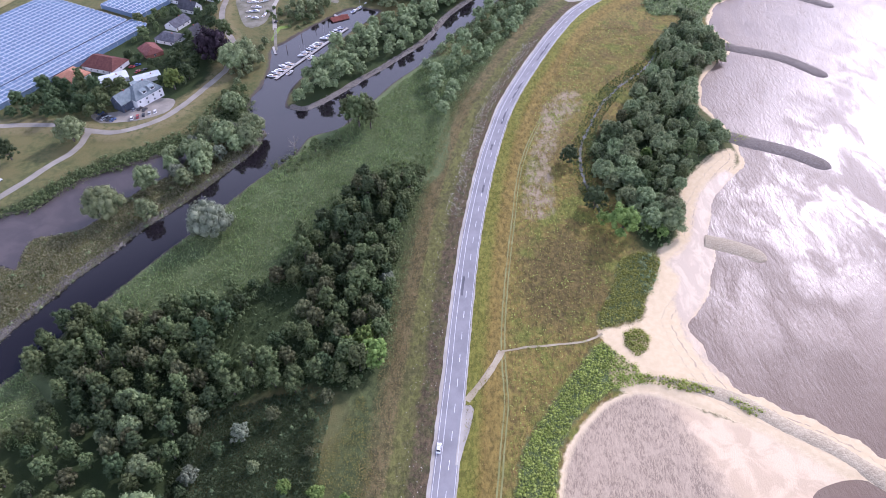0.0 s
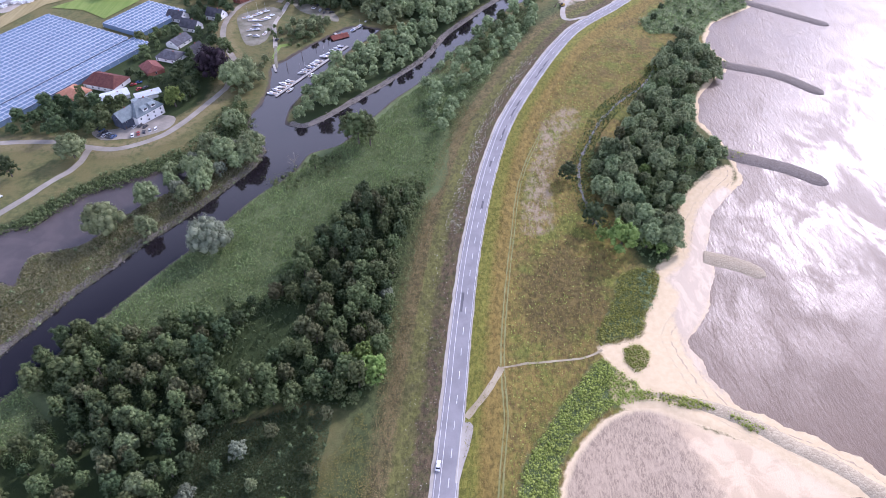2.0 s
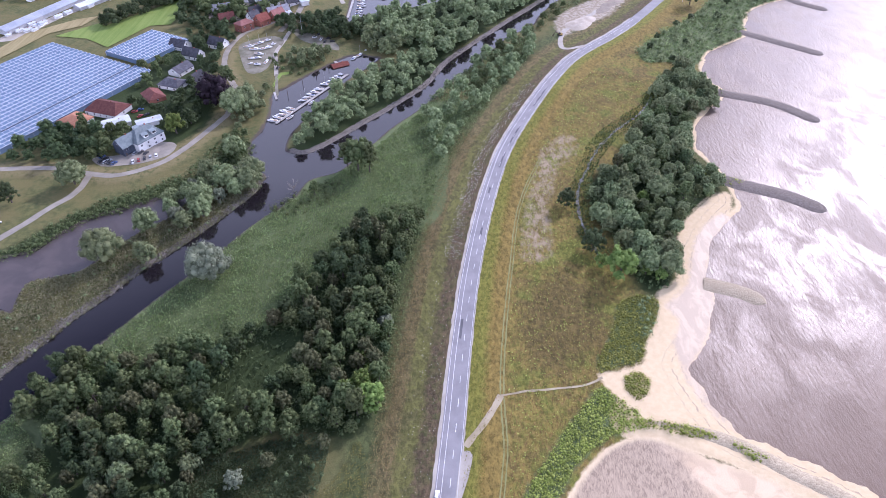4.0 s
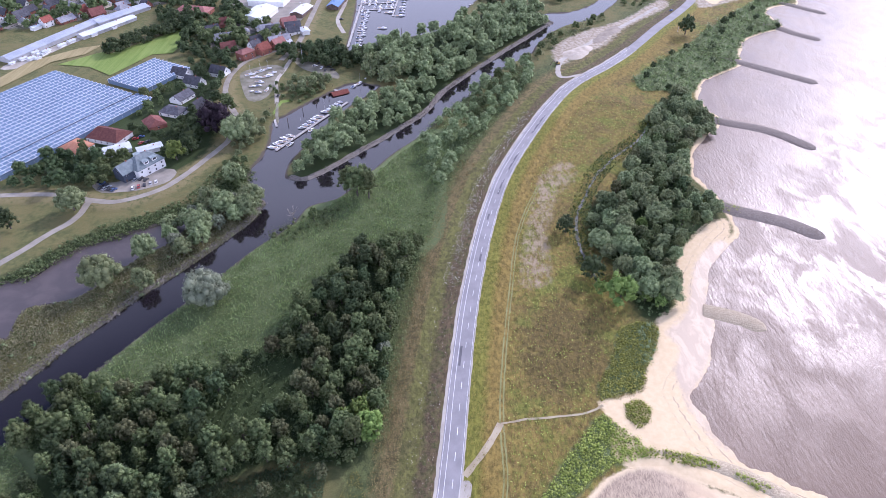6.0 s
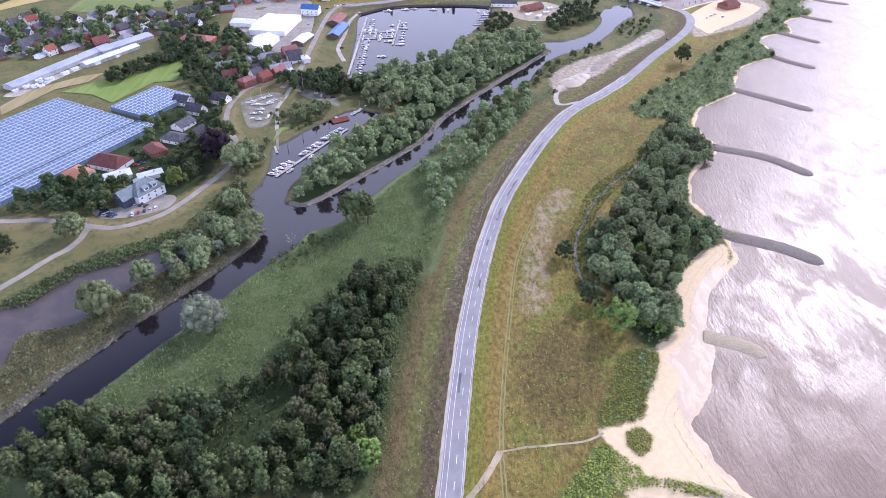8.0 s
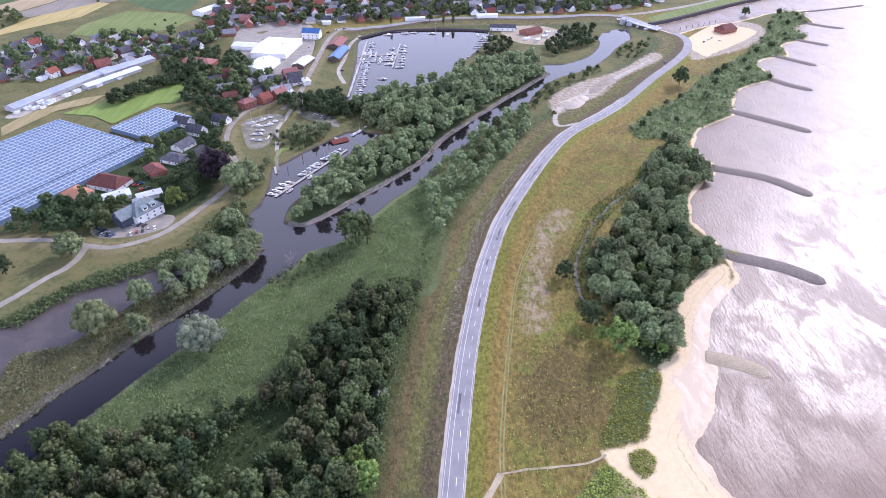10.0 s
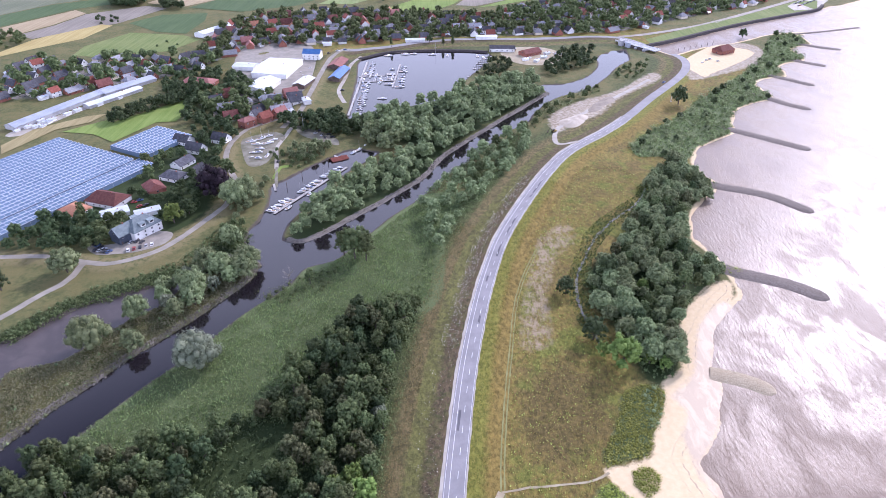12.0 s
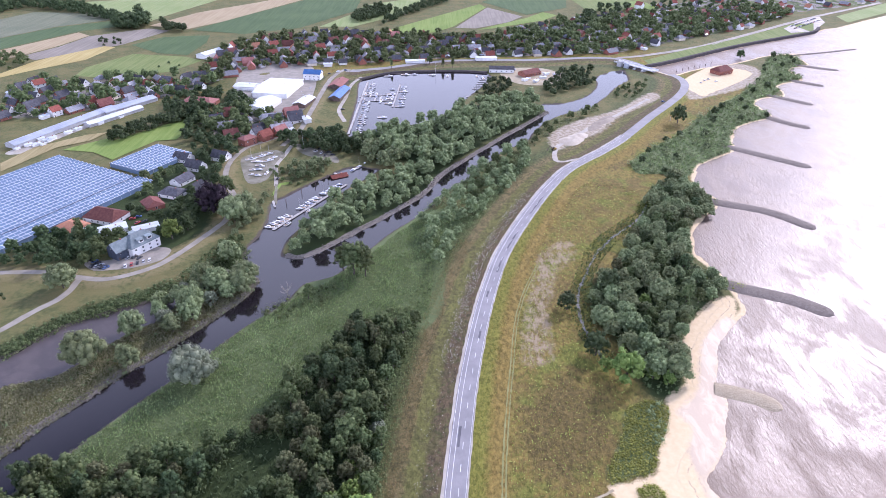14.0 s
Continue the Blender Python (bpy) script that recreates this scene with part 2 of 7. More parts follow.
WOOD = [(-171.7, 157.1), (-172.2, 174.1), (-161.3, 183.6), (-142.6, 180.4), (-115, 188.2), (-101.2, 194.2), (-90.2, 202.9), (-74.6, 211.2), (-71.8, 227.3), (-63, 243.7), (-49.4, 266.1), (-39.9, 279.5), (-25.8, 277.6), (-15.2, 284.5), (-11, 275.6), (-18.8, 254.6), (-22.2, 235.3), (-23.2, 215.6), (-24.1, 194.2), (-25.7, 171.7), (-29, 157), (-39.5, 146.1), (-51.2, 148.8), (-71.3, 146.1), (-85.3, 138.3), (-99.8, 134.5), (-118.8, 132.1), (-137, 128.4), (-149.8, 138.3), (-155.4, 148.8)]
WOOD_S = [(-190, 95), (-186, 112), (-160, 127), (-155, 142), (-140, 150), (-120, 137), (-97, 136), (-96, 112), (-99, 90), (-170, 84)]
COPSE = [(167.4, 459.5), (190.8, 475.4), (196.9, 447.7), (196.4, 414.1), (177.6, 406.2), (166.3, 382.2), (156.6, 354.7), (162.6, 338.8), (166.6, 317.9), (146.6, 296.9), (130, 276.6), (119, 245.8), (113.9, 231.2), (101.8, 227.2), (97.4, 243.7), (96.3, 263.7), (88, 281.5), (85.9, 311.1), (98, 330.9), (118.1, 348.3), (130.4, 382.2), (149.9, 420.6)]
COPSE_N = [(162, 508), (181, 531), (203, 554), (231, 583), (252, 614), (277, 640), (309, 677), (342, 714), (379, 764), (408, 819), (440, 866), (468, 873), (466, 838), (434, 805), (432, 770), (404, 752), (384, 733), (379, 712), (351, 691), (333, 668), (332, 630), (305, 612), (281, 590), (267, 560), (258, 538), (236, 521), (214, 500), (200, 480), (176, 485), (162, 485)]
HEDGE = [(23.4, 87.5), (26.6, 102.9), (31.2, 120.9), (41, 135.3), (52.1, 151.1), (61.4, 162.3), (69, 170), (74.3, 164.7), (81.7, 156.6), (83.1, 150), (70.8, 146.7), (57.6, 138.9), (50.1, 129.9), (44.4, 120.4), (40.5, 102.9), (37.8, 87.5)]
SHRUB = [(87.1, 219.8), (99.2, 224.8), (105.4, 220.5), (101, 208.5), (92.8, 193.8), (88.6, 183.8), (78.5, 181.2), (70, 177.4), (69.1, 182.2), (75.5, 193.8), (81.2, 206)]
ISLET = [(79.7, 175.3), (86.4, 177.8), (89.8, 172.9), (87.5, 166.2), (82.7, 162.7), (78.9, 168)]
PENIN = [(-96.8, 353.1), (-94.3, 373.3), (-86.1, 398.8), (-70.3, 430.7), (-56.6, 461.5), (-40.5, 475.6), (-10.8, 516.2), (3, 527.1), (12, 505.6), (-5.7, 456.9), (-33.2, 418.4), (-54.6, 391.3), (-74.3, 366.4), (-85.4, 355.1)]
PENIN_N = [(-74.3, 553.8), (-46.9, 599.2), (-9.3, 624.5), (31, 651.6), (74, 676.9), (102.6, 665.5), (106.1, 639.6), (77.9, 600.3), (42.5, 554.7), (6.4, 502.3), (-17.2, 508.2), (-41.3, 514.2), (-61.9, 530.7)]
SPIT_TREES = [(-156.4, 299.9), (-152.2, 319.4), (-137.7, 328.2), (-120, 325.2), (-110.9, 322.3), (-116.4, 309.2), (-128.6, 292), (-137.2, 276.9), (-146.4, 276.9)]
SPIT = [(-199.5, 157), (-192.2, 171.1), (-174.5, 206.2), (-154, 240.8), (-133.1, 270.4), (-110.4, 308.9), (-106.4, 326), (-113, 329.6), (-129.6, 320.2), (-146.4, 295.9), (-164.8, 273.3), (-181, 247.2), (-195.9, 237.5), (-206, 234.6), (-208, 226.6), (-205.7, 212.8), (-213.9, 215.8), (-226.4, 208.4)]
STRIP = [(-16.9, 402.4), (-5.5, 434.6), (15.6, 465.6), (33.6, 484.7), (53.1, 510.2), (73.4, 531.9), (75.9, 510.2), (58.8, 470.3), (39.4, 434.6), (25.8, 402.4), (13.7, 380.2), (-1.3, 343.4), (-6.7, 359.5)]
STRIP_N = [(10.4, 456.7), (34.2, 495.3), (60.3, 526.2), (83.1, 553.2), (106.1, 606.2), (126.8, 631.7), (160.9, 659.1), (162.9, 640.9), (128.1, 606.4), (94.3, 560.4), (68.1, 507.4), (46, 467.4), (26.4, 427.5)]
DIKE_BUSH = [(-234.5, 252), (-224.9, 264.4), (-214.5, 277.1), (-199.1, 295), (-185.1, 305.9), (-164.2, 318.7), (-147.6, 328.4), (-140.6, 347.9), (-137.3, 366.2), (-122.6, 363.3), (-118.4, 343.9), (-125.6, 328.5), (-142, 316.3), (-154.3, 304.9), (-173, 288.7), (-188.3, 278.6), (-203, 266.7), (-217.3, 251.1), (-226.2, 238.8)]
YARD = [(-204.3, 349.9), (-197.6, 363.9), (-173.9, 364), (-172, 348.6), (-186.1, 339.9), (-199.1, 337.9), (-210.5, 336.6), (-220.3, 346.4)]
HARB_YARD = [(-234.3, 803.6), (-167.3, 817.8), (-143, 755.2), (-134.8, 651.6), (-149.7, 624.9), (-191.1, 633.2), (-226, 709.6)]
SITE = [(102.3, 571.7), (134.5, 610.8), (181.5, 645.6), (232.7, 704.1), (236.1, 683.9), (183, 628), (150, 579.5), (124.8, 557.4), (103.6, 536.8)]
SITE_N = [(273.4, 704.6), (309.4, 772.6), (349.4, 816.6), (383.5, 830.7), (395.1, 798.8), (374.1, 749.7), (339.1, 720.2), (298, 694.5), (267.8, 678.3)]
SITE_PALE = [(279.1, 741.7), (327.8, 805.8), (349.4, 816.6), (381.4, 791), (357, 756.5), (301.7, 704.9), (285.5, 694.4)]

CLEARING = [(-95, 128), (-70, 138), (-46, 148), (-46, 120), (-50, 92), (-90, 92)]
GARDENS = [(-270, 372), (-225, 350), (-205, 378), (-176, 362), (-160, 385), (-165, 430), (-180, 480), (-200, 530), (-222, 520), (-226, 470), (-250, 410)]
QUARTERS = [[(-445, 605), (-433, 622), (-470, 728), (-400, 729), (-378, 752), (-294, 753), (-254, 731), (-275, 698), (-326, 659), (-378, 623)],
            [(-273, 730), (-286, 888), (-227, 970), (-133, 1002), (-111, 958), (-99, 838), (-153, 815), (-233, 798), (-248, 754)],
            [(-112, 980), (-6, 981), (100, 954), (176, 928), (167, 870), (61, 854), (-41, 844), (-96, 824)],
            [(85, 976), (152, 1047), (286, 1130), (409, 1162), (584, 1229), (610, 1176), (491, 1053), (345, 958), (228, 877), (167, 874)],
            [(-211, 624), (-193, 642), (-144, 625), (-136, 584), (-175, 569), (-192, 555), (-234, 607)],
            [(317, 1180), (506, 1297), (699, 1365), (890, 1383), (826, 1274), (645, 1187), (496, 1134)]]

WATER_Z = -0.4


def smooth_line(pts, step=4.0, closed=False):
    """Points every few metres along a Catmull-Rom curve through pts."""
    p = np.array(pts, float)
    n = len(p)
    out = []
    last = n if closed else n - 1
    for i in range(last):
        if closed:
            a, b, c, d = p[(i - 1) % n], p[i], p[(i + 1) % n], p[(i + 2) % n]
        else:
            b, c = p[i], p[i + 1]
            a = p[i - 1] if i else 2 * b - c
            d = p[i + 2] if i + 2 < n else 2 * c - b
        k = max(1, int(np.hypot(*(c - b)) / step))
        for u in np.arange(k) / k:
            out.append(0.5 * (2 * b + (c - a) * u + (2 * a - 5 * b + 4 * c - d) * u * u + (3 * b - a - 3 * c + d) * u ** 3))
    if not closed:
        out.append(p[-1])
    return np.array(out)


def line_dist(X, Y, line, reach=None):
    """Distance to a polyline and the side (right of it positive); past the reach it is only called far."""
    best = np.full(X.shape, 1e9)
    side = np.ones(X.shape)
    if reach is not None:
        lo, hi = line.min(0) - reach, line.max(0) + reach
        m = (X > lo[0]) & (X < hi[0]) & (Y > lo[1]) & (Y < hi[1])
        if m.any():
            best[m], side[m] = line_dist(X[m], Y[m], line)
        return best, side
    for a, b in zip(line[:-1], line[1:]):
        d = b - a
        L2 = max(d @ d, 1e-9)
        u = np.clip(((X - a[0]) * d[0] + (Y - a[1]) * d[1]) / L2, 0, 1)
        px, py = X - a[0] - u * d[0], Y - a[1] - u * d[1]
        dd = np.hypot(px, py)
        m = dd < best
        best = np.where(m, dd, best)
        side = np.where(m, np.sign(d[1] * px - d[0] * py), side)
    return best, side


def inside(X, Y, poly):
    res = np.zeros(X.shape, bool)
    q = np.roll(poly, -1, axis=0)
    for (ax, ay), (bx, by) in zip(poly, q):
        if ay == by:
            continue
        res ^= ((ay > Y) != (by > Y)) & (X < (bx - ax) * (Y - ay) / (by - ay) + ax)
    return res


def area_dist(X, Y, poly, reach=60.0):
    """Signed distance to a closed outline, positive inside."""
    poly = np.asarray(poly, float)
    res = np.full(X.shape, -reach)
    lo, hi = poly.min(0) - reach, poly.max(0) + reach
    m = (X > lo[0]) & (X < hi[0]) & (Y > lo[1]) & (Y < hi[1])
    if m.any():
        d, _ = line_dist(X[m], Y[m], np.vstack([poly, poly[:1]]))
        res[m] = np.clip(np.where(inside(X[m], Y[m], poly), d, -d), -reach, reach)
    return res


road_line = smooth_line(ROAD, 4.0)
_dir0 = (road_line[0] - road_line[1]) / np.hypot(*(road_line[0] - road_line[1]))
road_line = np.vstack([road_line[0] + _dir0 * 300, road_line[0] + _dir0 * 60, road_line])
canal_poly = np.vstack([
    [(-420.0, -80.0), (-205.0, 112.0)], smooth_line(CANAL_SE), smooth_line(RIVER_N)[::-1], smooth_line(PENINSULA_S)[::-1],
    smooth_line(INLET_E), smooth_line(INLET_W)[::-1], smooth_line(CANAL_NW)[::-1], [(-222.0, 125.0), (-450.0, -60.0)]])
backwater_poly = smooth_line(BACKWATER, closed=True)
basin_poly = smooth_line(BASIN, closed=True)
elbe_poly = np.vstack([[(3500.0, -600.0), (300.0, -600.0), (230.0, 60.0)], smooth_line(SHORE_NEAR), smooth_line(SHORE_FAR), smooth_line(MOUTH_S)[::-1],
                       smooth_line(MOUTH_N), [(1300.0, 1500.0), (3500.0, 2600.0)]])
bay_poly = np.vstack([smooth_line(BAY), [(190.0, -100.0), (40.0, -100.0)]])
pond_poly = smooth_line(POND, closed=True)
spur_line = smooth_line(SPUR)
creek_line = smooth_line(CREEK)
dike_line = smooth_line(DIKE_ROAD)
dike_top_line = smooth_line(DIKE_TOP)


def ease(v):
    v = np.clip(v, 0, 1)
    return v * v * (3 - 2 * v)


def relief(X, Y):
    """The ground's height: land, dikes, river beds and beach."""
    X, Y = np.asarray(X, float), np.asarray(Y, float)
    z = 0.6 + 0.12 * np.sin(X * 0.11 + 1.3 * np.sin(Y * 0.07)) * np.sin(Y * 0.09 + np.sin(X * 0.05))
    d, side = line_dist(X, Y, road_line)
    z = z + 1.3 * (1 - ease((d - 6.5) / np.where(side > 0, 16.0, 11.0)))
    d, _ = line_dist(X, Y, dike_line, 30.0)
    z = z + 1.2 * (1 - ease((d - 3.0) / 9.0))
    d, _ = line_dist(X, Y, dike_top_line, 30.0)
    z = z + 2.0 * (1 - ease((d - 4.0) / 14.0))
    d, _ = line_dist(X, Y, creek_line, 30.0)
    z = z - 0.6 * (1 - ease((d - 0.6) / 5.0))
    wob = 0.6 * np.sin(X * 0.9 + Y * 0.35) * np.sin(Y * 0.8 - X * 0.3) + 0.8 * np.sin(X * 0.23 - Y * 0.31)
    for poly in (canal_poly, backwater_poly, basin_poly):
        w = area_dist(X, Y, poly, 30.0) + 0.5 * wob
        bank = np.clip(WATER_Z - 0.5 * w, -2.6, 9.0)
        z = np.where(w > -3.0, np.minimum(z, bank), z)
    w = area_dist(X, Y, elbe_poly, 90.0) + 1.2 * wob
    z = np.minimum(z, np.where(w > 0, np.clip(WATER_Z - 0.04 * w, -3.5, 9), WATER_Z - 0.045 * w))
    b = area_dist(X, Y, bay_poly, 30.0)
    flat = -0.22 + 0.05 * np.sin(X * 0.35 + np.sin(Y * 0.2)) * np.sin(Y * 0.3)
    z = np.where(b > -4, np.minimum(z, np.maximum(flat, WATER_Z - 0.35 * (b - 2.0))), z)
    p = area_dist(X, Y, pond_poly, 20.0)
    z = np.where(p > -3, np.minimum(z, np.clip(WATER_Z - 0.12 * p, -1.2, 5)), z)
    d, _ = line_dist(X, Y, spur_line, 30.0)
    z = np.maximum(z, 0.25 - 0.2 * np.maximum(d - 1.0, 0))
    return z


def graded(fine_lo, fine_hi, fine, far_lo, far_hi, grow=1.055):
    mid = list(np.arange(fine_lo, fine_hi + 1e-6, fine))
    up, s = [], fine
    while (up or mid)[-1] < far_hi:
        s *= grow
        up.append((up or mid)[-1] + s)
    down, s = [], fine
    while (down or [mid[0]])[-1] > far_lo:
        s *= grow
        down.append((down or [mid[0]])[-1] - s)
    return np.array(down[::-1] + mid + up)


# ---- small mesh helpers ----
def mesh_of(name, verts, faces, mats, smooth=False, slots=None):
    me = bpy.data.meshes.new(name)
    me.from_pydata([tuple(v) for v in verts], [], [tuple(f) for f in faces])
    for m in (mats if isinstance(mats, (list, tuple)) else [mats]):
        me.materials.append(m)
    if slots is not None:
        me.polygons.foreach_set("material_index", slots)
    if smooth:
        me.polygons.foreach_set("use_smooth", [True] * len(me.polygons))
    me.update()
    return me


def part(name, bm, mat, parent=None, label="", smooth=False):
    """Link a bmesh as one mesh object under a thing or a part."""
    me = bpy.data.meshes.new(name)
    bm.to_mesh(me)
    bm.free()
    me.materials.append(mat)
    if smooth:
        me.polygons.foreach_set("use_smooth", [True] * len(me.polygons))
    ob = new(name, me)
    if parent is not None:
        ob.parent = parent
    if label:
        ob["label"] = label
    return ob


def thing(name, at, rz=0.0, label="", category="", group="", kind=""):
    ob = new(name)
    ob.matrix_basis = pose(at[0], at[1], at[2], 0, 0, rz)
    return tagged(ob, label, category, group, kind)


def box(bm, x0, x1, y0, y1, z0, z1, bevel=0.0):
    r = bmesh.ops.create_cube(bm, size=1.0, matrix=Matrix.Translation(((x0 + x1) / 2, (y0 + y1) / 2, (z0 + z1) / 2)) @ Matrix.Diagonal((x1 - x0, y1 - y0, z1 - z0, 1)))
    if bevel > 0:
        es = list({e for v in r["verts"] for e in v.link_edges})
        bmesh.ops.bevel(bm, geom=es, offset=bevel, segments=1, affect='EDGES')
    return r["verts"]


def tube(bm, p, q, r0, r1=None, seg=6):
    p, q = Vector(p), Vector(q)
    r1 = r0 if r1 is None else r1
    m = Matrix.Translation((p + q) / 2) @ (q - p).to_track_quat("Z", "Y").to_matrix().to_4x4()
    bmesh.ops.create_cone(bm, cap_ends=True, segments=seg, radius1=r0, radius2=r1, depth=(q - p).length, matrix=m)


def boxed(name, dims, mat, parent, label="", bevel=0.0):
    bm = bmesh.new()
    box(bm, *dims, bevel)
    return part(name, bm, mat, parent, label)


def ribbon(name, line, offs_l, offs_r, mat, lift, parent=None, cuts=1, jitter=0.0):
    """A strip laid on the ground along a line, from offset left to offset right (right positive)."""
    line = np.asarray(line, float)
    tang = np.gradient(line, axis=0)
    tang /= np.hypot(tang[:, 0], tang[:, 1])[:, None]
    right = np.stack([tang[:, 1], -tang[:, 0]], 1)
    rows = []
    rng = np.random.RandomState(len(line))
    for k in range(cuts + 1):
        o = np.full(len(line), offs_l + (offs_r - offs_l) * k / cuts)
        if jitter and k in (0, cuts):
            o = o + rng.uniform(-jitter, jitter, len(line))
        rows.append(line + right * o[:, None])
    P = np.stack(rows, 1)
    n = len(line)
    V = P.reshape(-1, 2)
    z = height(V[:, 0], V[:, 1]) + lift
    F = []
    w = cuts + 1
    for i in range(n - 1):
        for k in range(cuts):
            a = i * w + k
            F.append((a, a + 1, a + w + 1, a + w))
    ob = new(name, mesh_of(name, np.column_stack([V, z]), F, mat))
    if parent is not None:
        ob.parent = parent
    return ob


def sheet(name, poly, mat, lift, closed=True, step=4.0, jit=0.0):
    """A flat patch of ground with a smooth outline."""
    p = smooth_line(poly, step, True) if closed else np.asarray(poly, float)
    if jit:
        rng = np.random.RandomState(len(p))
        p = p + rng.uniform(-jit, jit, p.shape)
    z = height(p[:, 0], p[:, 1]) + lift
    bm = bmesh.new()
    vs = [bm.verts.new((x, y, h)) for (x, y), h in zip(p, z)]
    f = bm.faces.new(vs)
    if f.normal.z < 0:
        f.normal_flip()
    bmesh.ops.triangulate(bm, faces=[f])
    bmesh.ops.recalc_face_normals(bm, faces=bm.faces[:])
    for f in bm.faces:
        if f.normal.z < 0:
            f.normal_flip()
    return part(name, bm, mat)

# ---- ground ----
def make_ground_material():
    n = Net("ground_soil_and_grass")
    p = n.where()
    n1 = n.noise(p, 0.05, 4, 0.6)
    n2 = n.noise(p, 0.35, 5, 0.6)
    n3 = n.noise(p, 2.2, 5, 0.65)
    streak = n.noise(n.stretch(p, (1.0, 0.25, 1.0), radians(-12)), 1.6, 5, 0.6)
    jit = n.math('MULTIPLY', n.math('SUBTRACT', n.noise(p, 0.22, 6, 0.65), 0.5), 9.0)
    jit2 = n.math('MULTIPLY', n.math('SUBTRACT', n.noise(p, 0.9, 5, 0.6), 0.5), 3.0)
    # common grassland
    col = n.mix(n.step(n2, 0.35, 0.68), (0.084, 0.098, 0.036), (0.145, 0.138, 0.055))
    col = n.mix(n.step(n1, 0.42, 0.62), col, n.mix(n3, (0.10, 0.11, 0.04), (0.20, 0.16, 0.07)))
    road = n.math('ADD', n.attr("a_road"), n.math('ADD', n.math('MULTIPLY', jit, 0.7), jit2))
    # meadow east of the road: ochre, greener strips, brown stubble
    east = n.mix(n.step(n2, 0.38, 0.64), (0.225, 0.18, 0.065), (0.185, 0.18, 0.055))
    east = n.mix(n.step(streak, 0.50, 0.64), east, (0.185, 0.125, 0.06))
    blot = n.noise(p, 0.04, 7, 0.7, 0.6)
    east = n.mix(n.math('MULTIPLY', n.step(blot, 0.46, 0.58), 0.7), east, n.mix(n3, (0.115, 0.088, 0.042), (0.19, 0.145, 0.068)))
    east = n.mix(n.math('MULTIPLY', n.step(n1, 0.50, 0.62), 0.75), east, n.mix(n3, (0.11, 0.145, 0.036), (0.19, 0.215, 0.055)))
    east = n.mix(n.math('MULTIPLY', n.step(n3, 0.60, 0.70), 0.6), east, (0.30, 0.25, 0.14))
    # one outlined patch of the meadow, darker and browner, broken up by noise
    dead = n.step(n.math('ADD', n.attr("a_brown"), n.math('MULTIPLY', jit, 2.6)), -5.0, 6.0)
    east = n.mix(n.math('MULTIPLY', dead, n.step(n2, 0.22, 0.50)), east, n.mix(n.step(n3, 0.35, 0.65), (0.095, 0.082, 0.036), (0.165, 0.125, 0.06)))
    lush = n.mix(n3, (0.13, 0.155, 0.034), (0.235, 0.22, 0.064))
    rust = n.mix(n3, (0.185, 0.15, 0.05), (0.25, 0.185, 0.072))
    band = n.math('MULTIPLY', n.step(n.attr("a_road"), 16.0, 24.0), 1.0)
    strip = n.mix(n.step(road, 8.0, 13.0), lush, rust)
    east = n.mix(band, strip, east)
    east = n.mix(1.0, east, (0.96, 0.93, 0.76), 'MULTIPLY')
    clump = n.noise(n.stretch(p, (1.0, 0.6, 1.0), radians(-12)), 0.55, 7, 0.72, 0.4)
    east = n.mix(1.0, east, n.mix(n.step(clump, 0.36, 0.64), (0.62, 0.64, 0.62), (1.28, 1.24, 1.18)), 'MULTIPLY')
    col = n.mix(n.math('MULTIPLY', n.step(road, 0.0, 2.0), n.step(n.attr("a_road"), 95.0, 70.0)), col, east)
    # verge west of the road: dark stony soil, mown olive, dry tall grass
    west_soil = n.mix(n.step(n3, 0.35, 0.7), (0.088, 0.066, 0.040), (0.155, 0.118, 0.074))
    west_soil = n.mix(n.step(n2, 0.52, 0.66), west_soil, (0.09, 0.095, 0.04))
    west_olive = n.mix(n3, (0.095, 0.108, 0.034), (0.165, 0.152, 0.054))
    west_dry = n.mix(n.step(n3, 0.4, 0.62), (0.21, 0.155, 0.08), (0.105, 0.105, 0.044))
    w = n.mix(n.step(road, -13.0, -16.0), west_soil, west_olive)
    w = n.mix(n.step(road, -21.0, -24.0), w, west_dry)
    w = n.mix(n.math('MULTIPLY', n.step(n.noise(p, 0.16, 6, 0.7, 0.5), 0.47, 0.60), 0.75), w, n.mix(n3, (0.07, 0.075, 0.032), (0.13, 0.115, 0.05)))
    w = n.mix(n.step(road, -26.0, -34.0), w, n.mix(n3, (0.06, 0.082, 0.034), (0.11, 0.125, 0.05)))
    w = n.mix(1.0, w, n.mix(n.step(clump, 0.36, 0.64), (0.62, 0.64, 0.62), (1.28, 1.24, 1.18)), 'MULTIPLY')
    col = n.mix(n.math('MULTIPLY', n.step(n.attr("a_road"), -3.0, -5.0), n.step(n.attr("a_road"), -52.0, -36.0)), col, w)
    # old dike slopes: dry grass
    df = n.math('MULTIPLY', n.step(n.math('ADD', n.attr("a_dike"), n.math('MULTIPLY', jit, 0.6)), 11.0, 5.0), n.step(n2, 0.30, 0.55))
    col = n.mix(df, col, n.mix(n3, (0.145, 0.13, 0.056), (0.24, 0.20, 0.10)))
    # village plots: gardens, hedges, paving
    cellc = n.node("ShaderNodeSeparateColor")
    n.put(cellc.inputs[0], n.voronoi(p, 0.085, "Color"))
    plot = n.mix(n.step(cellc.outputs[0], 0.35, 0.45), (0.05, 0.075, 0.026), (0.10, 0.13, 0.045))
    plot = n.mix(n.step(cellc.outputs[1], 0.62, 0.66), plot, n.mix(n3, (0.16, 0.145, 0.13), (0.27, 0.25, 0.23)))
    plot = n.mix(n.step(n2, 0.55, 0.62), plot, (0.035, 0.052, 0.022))
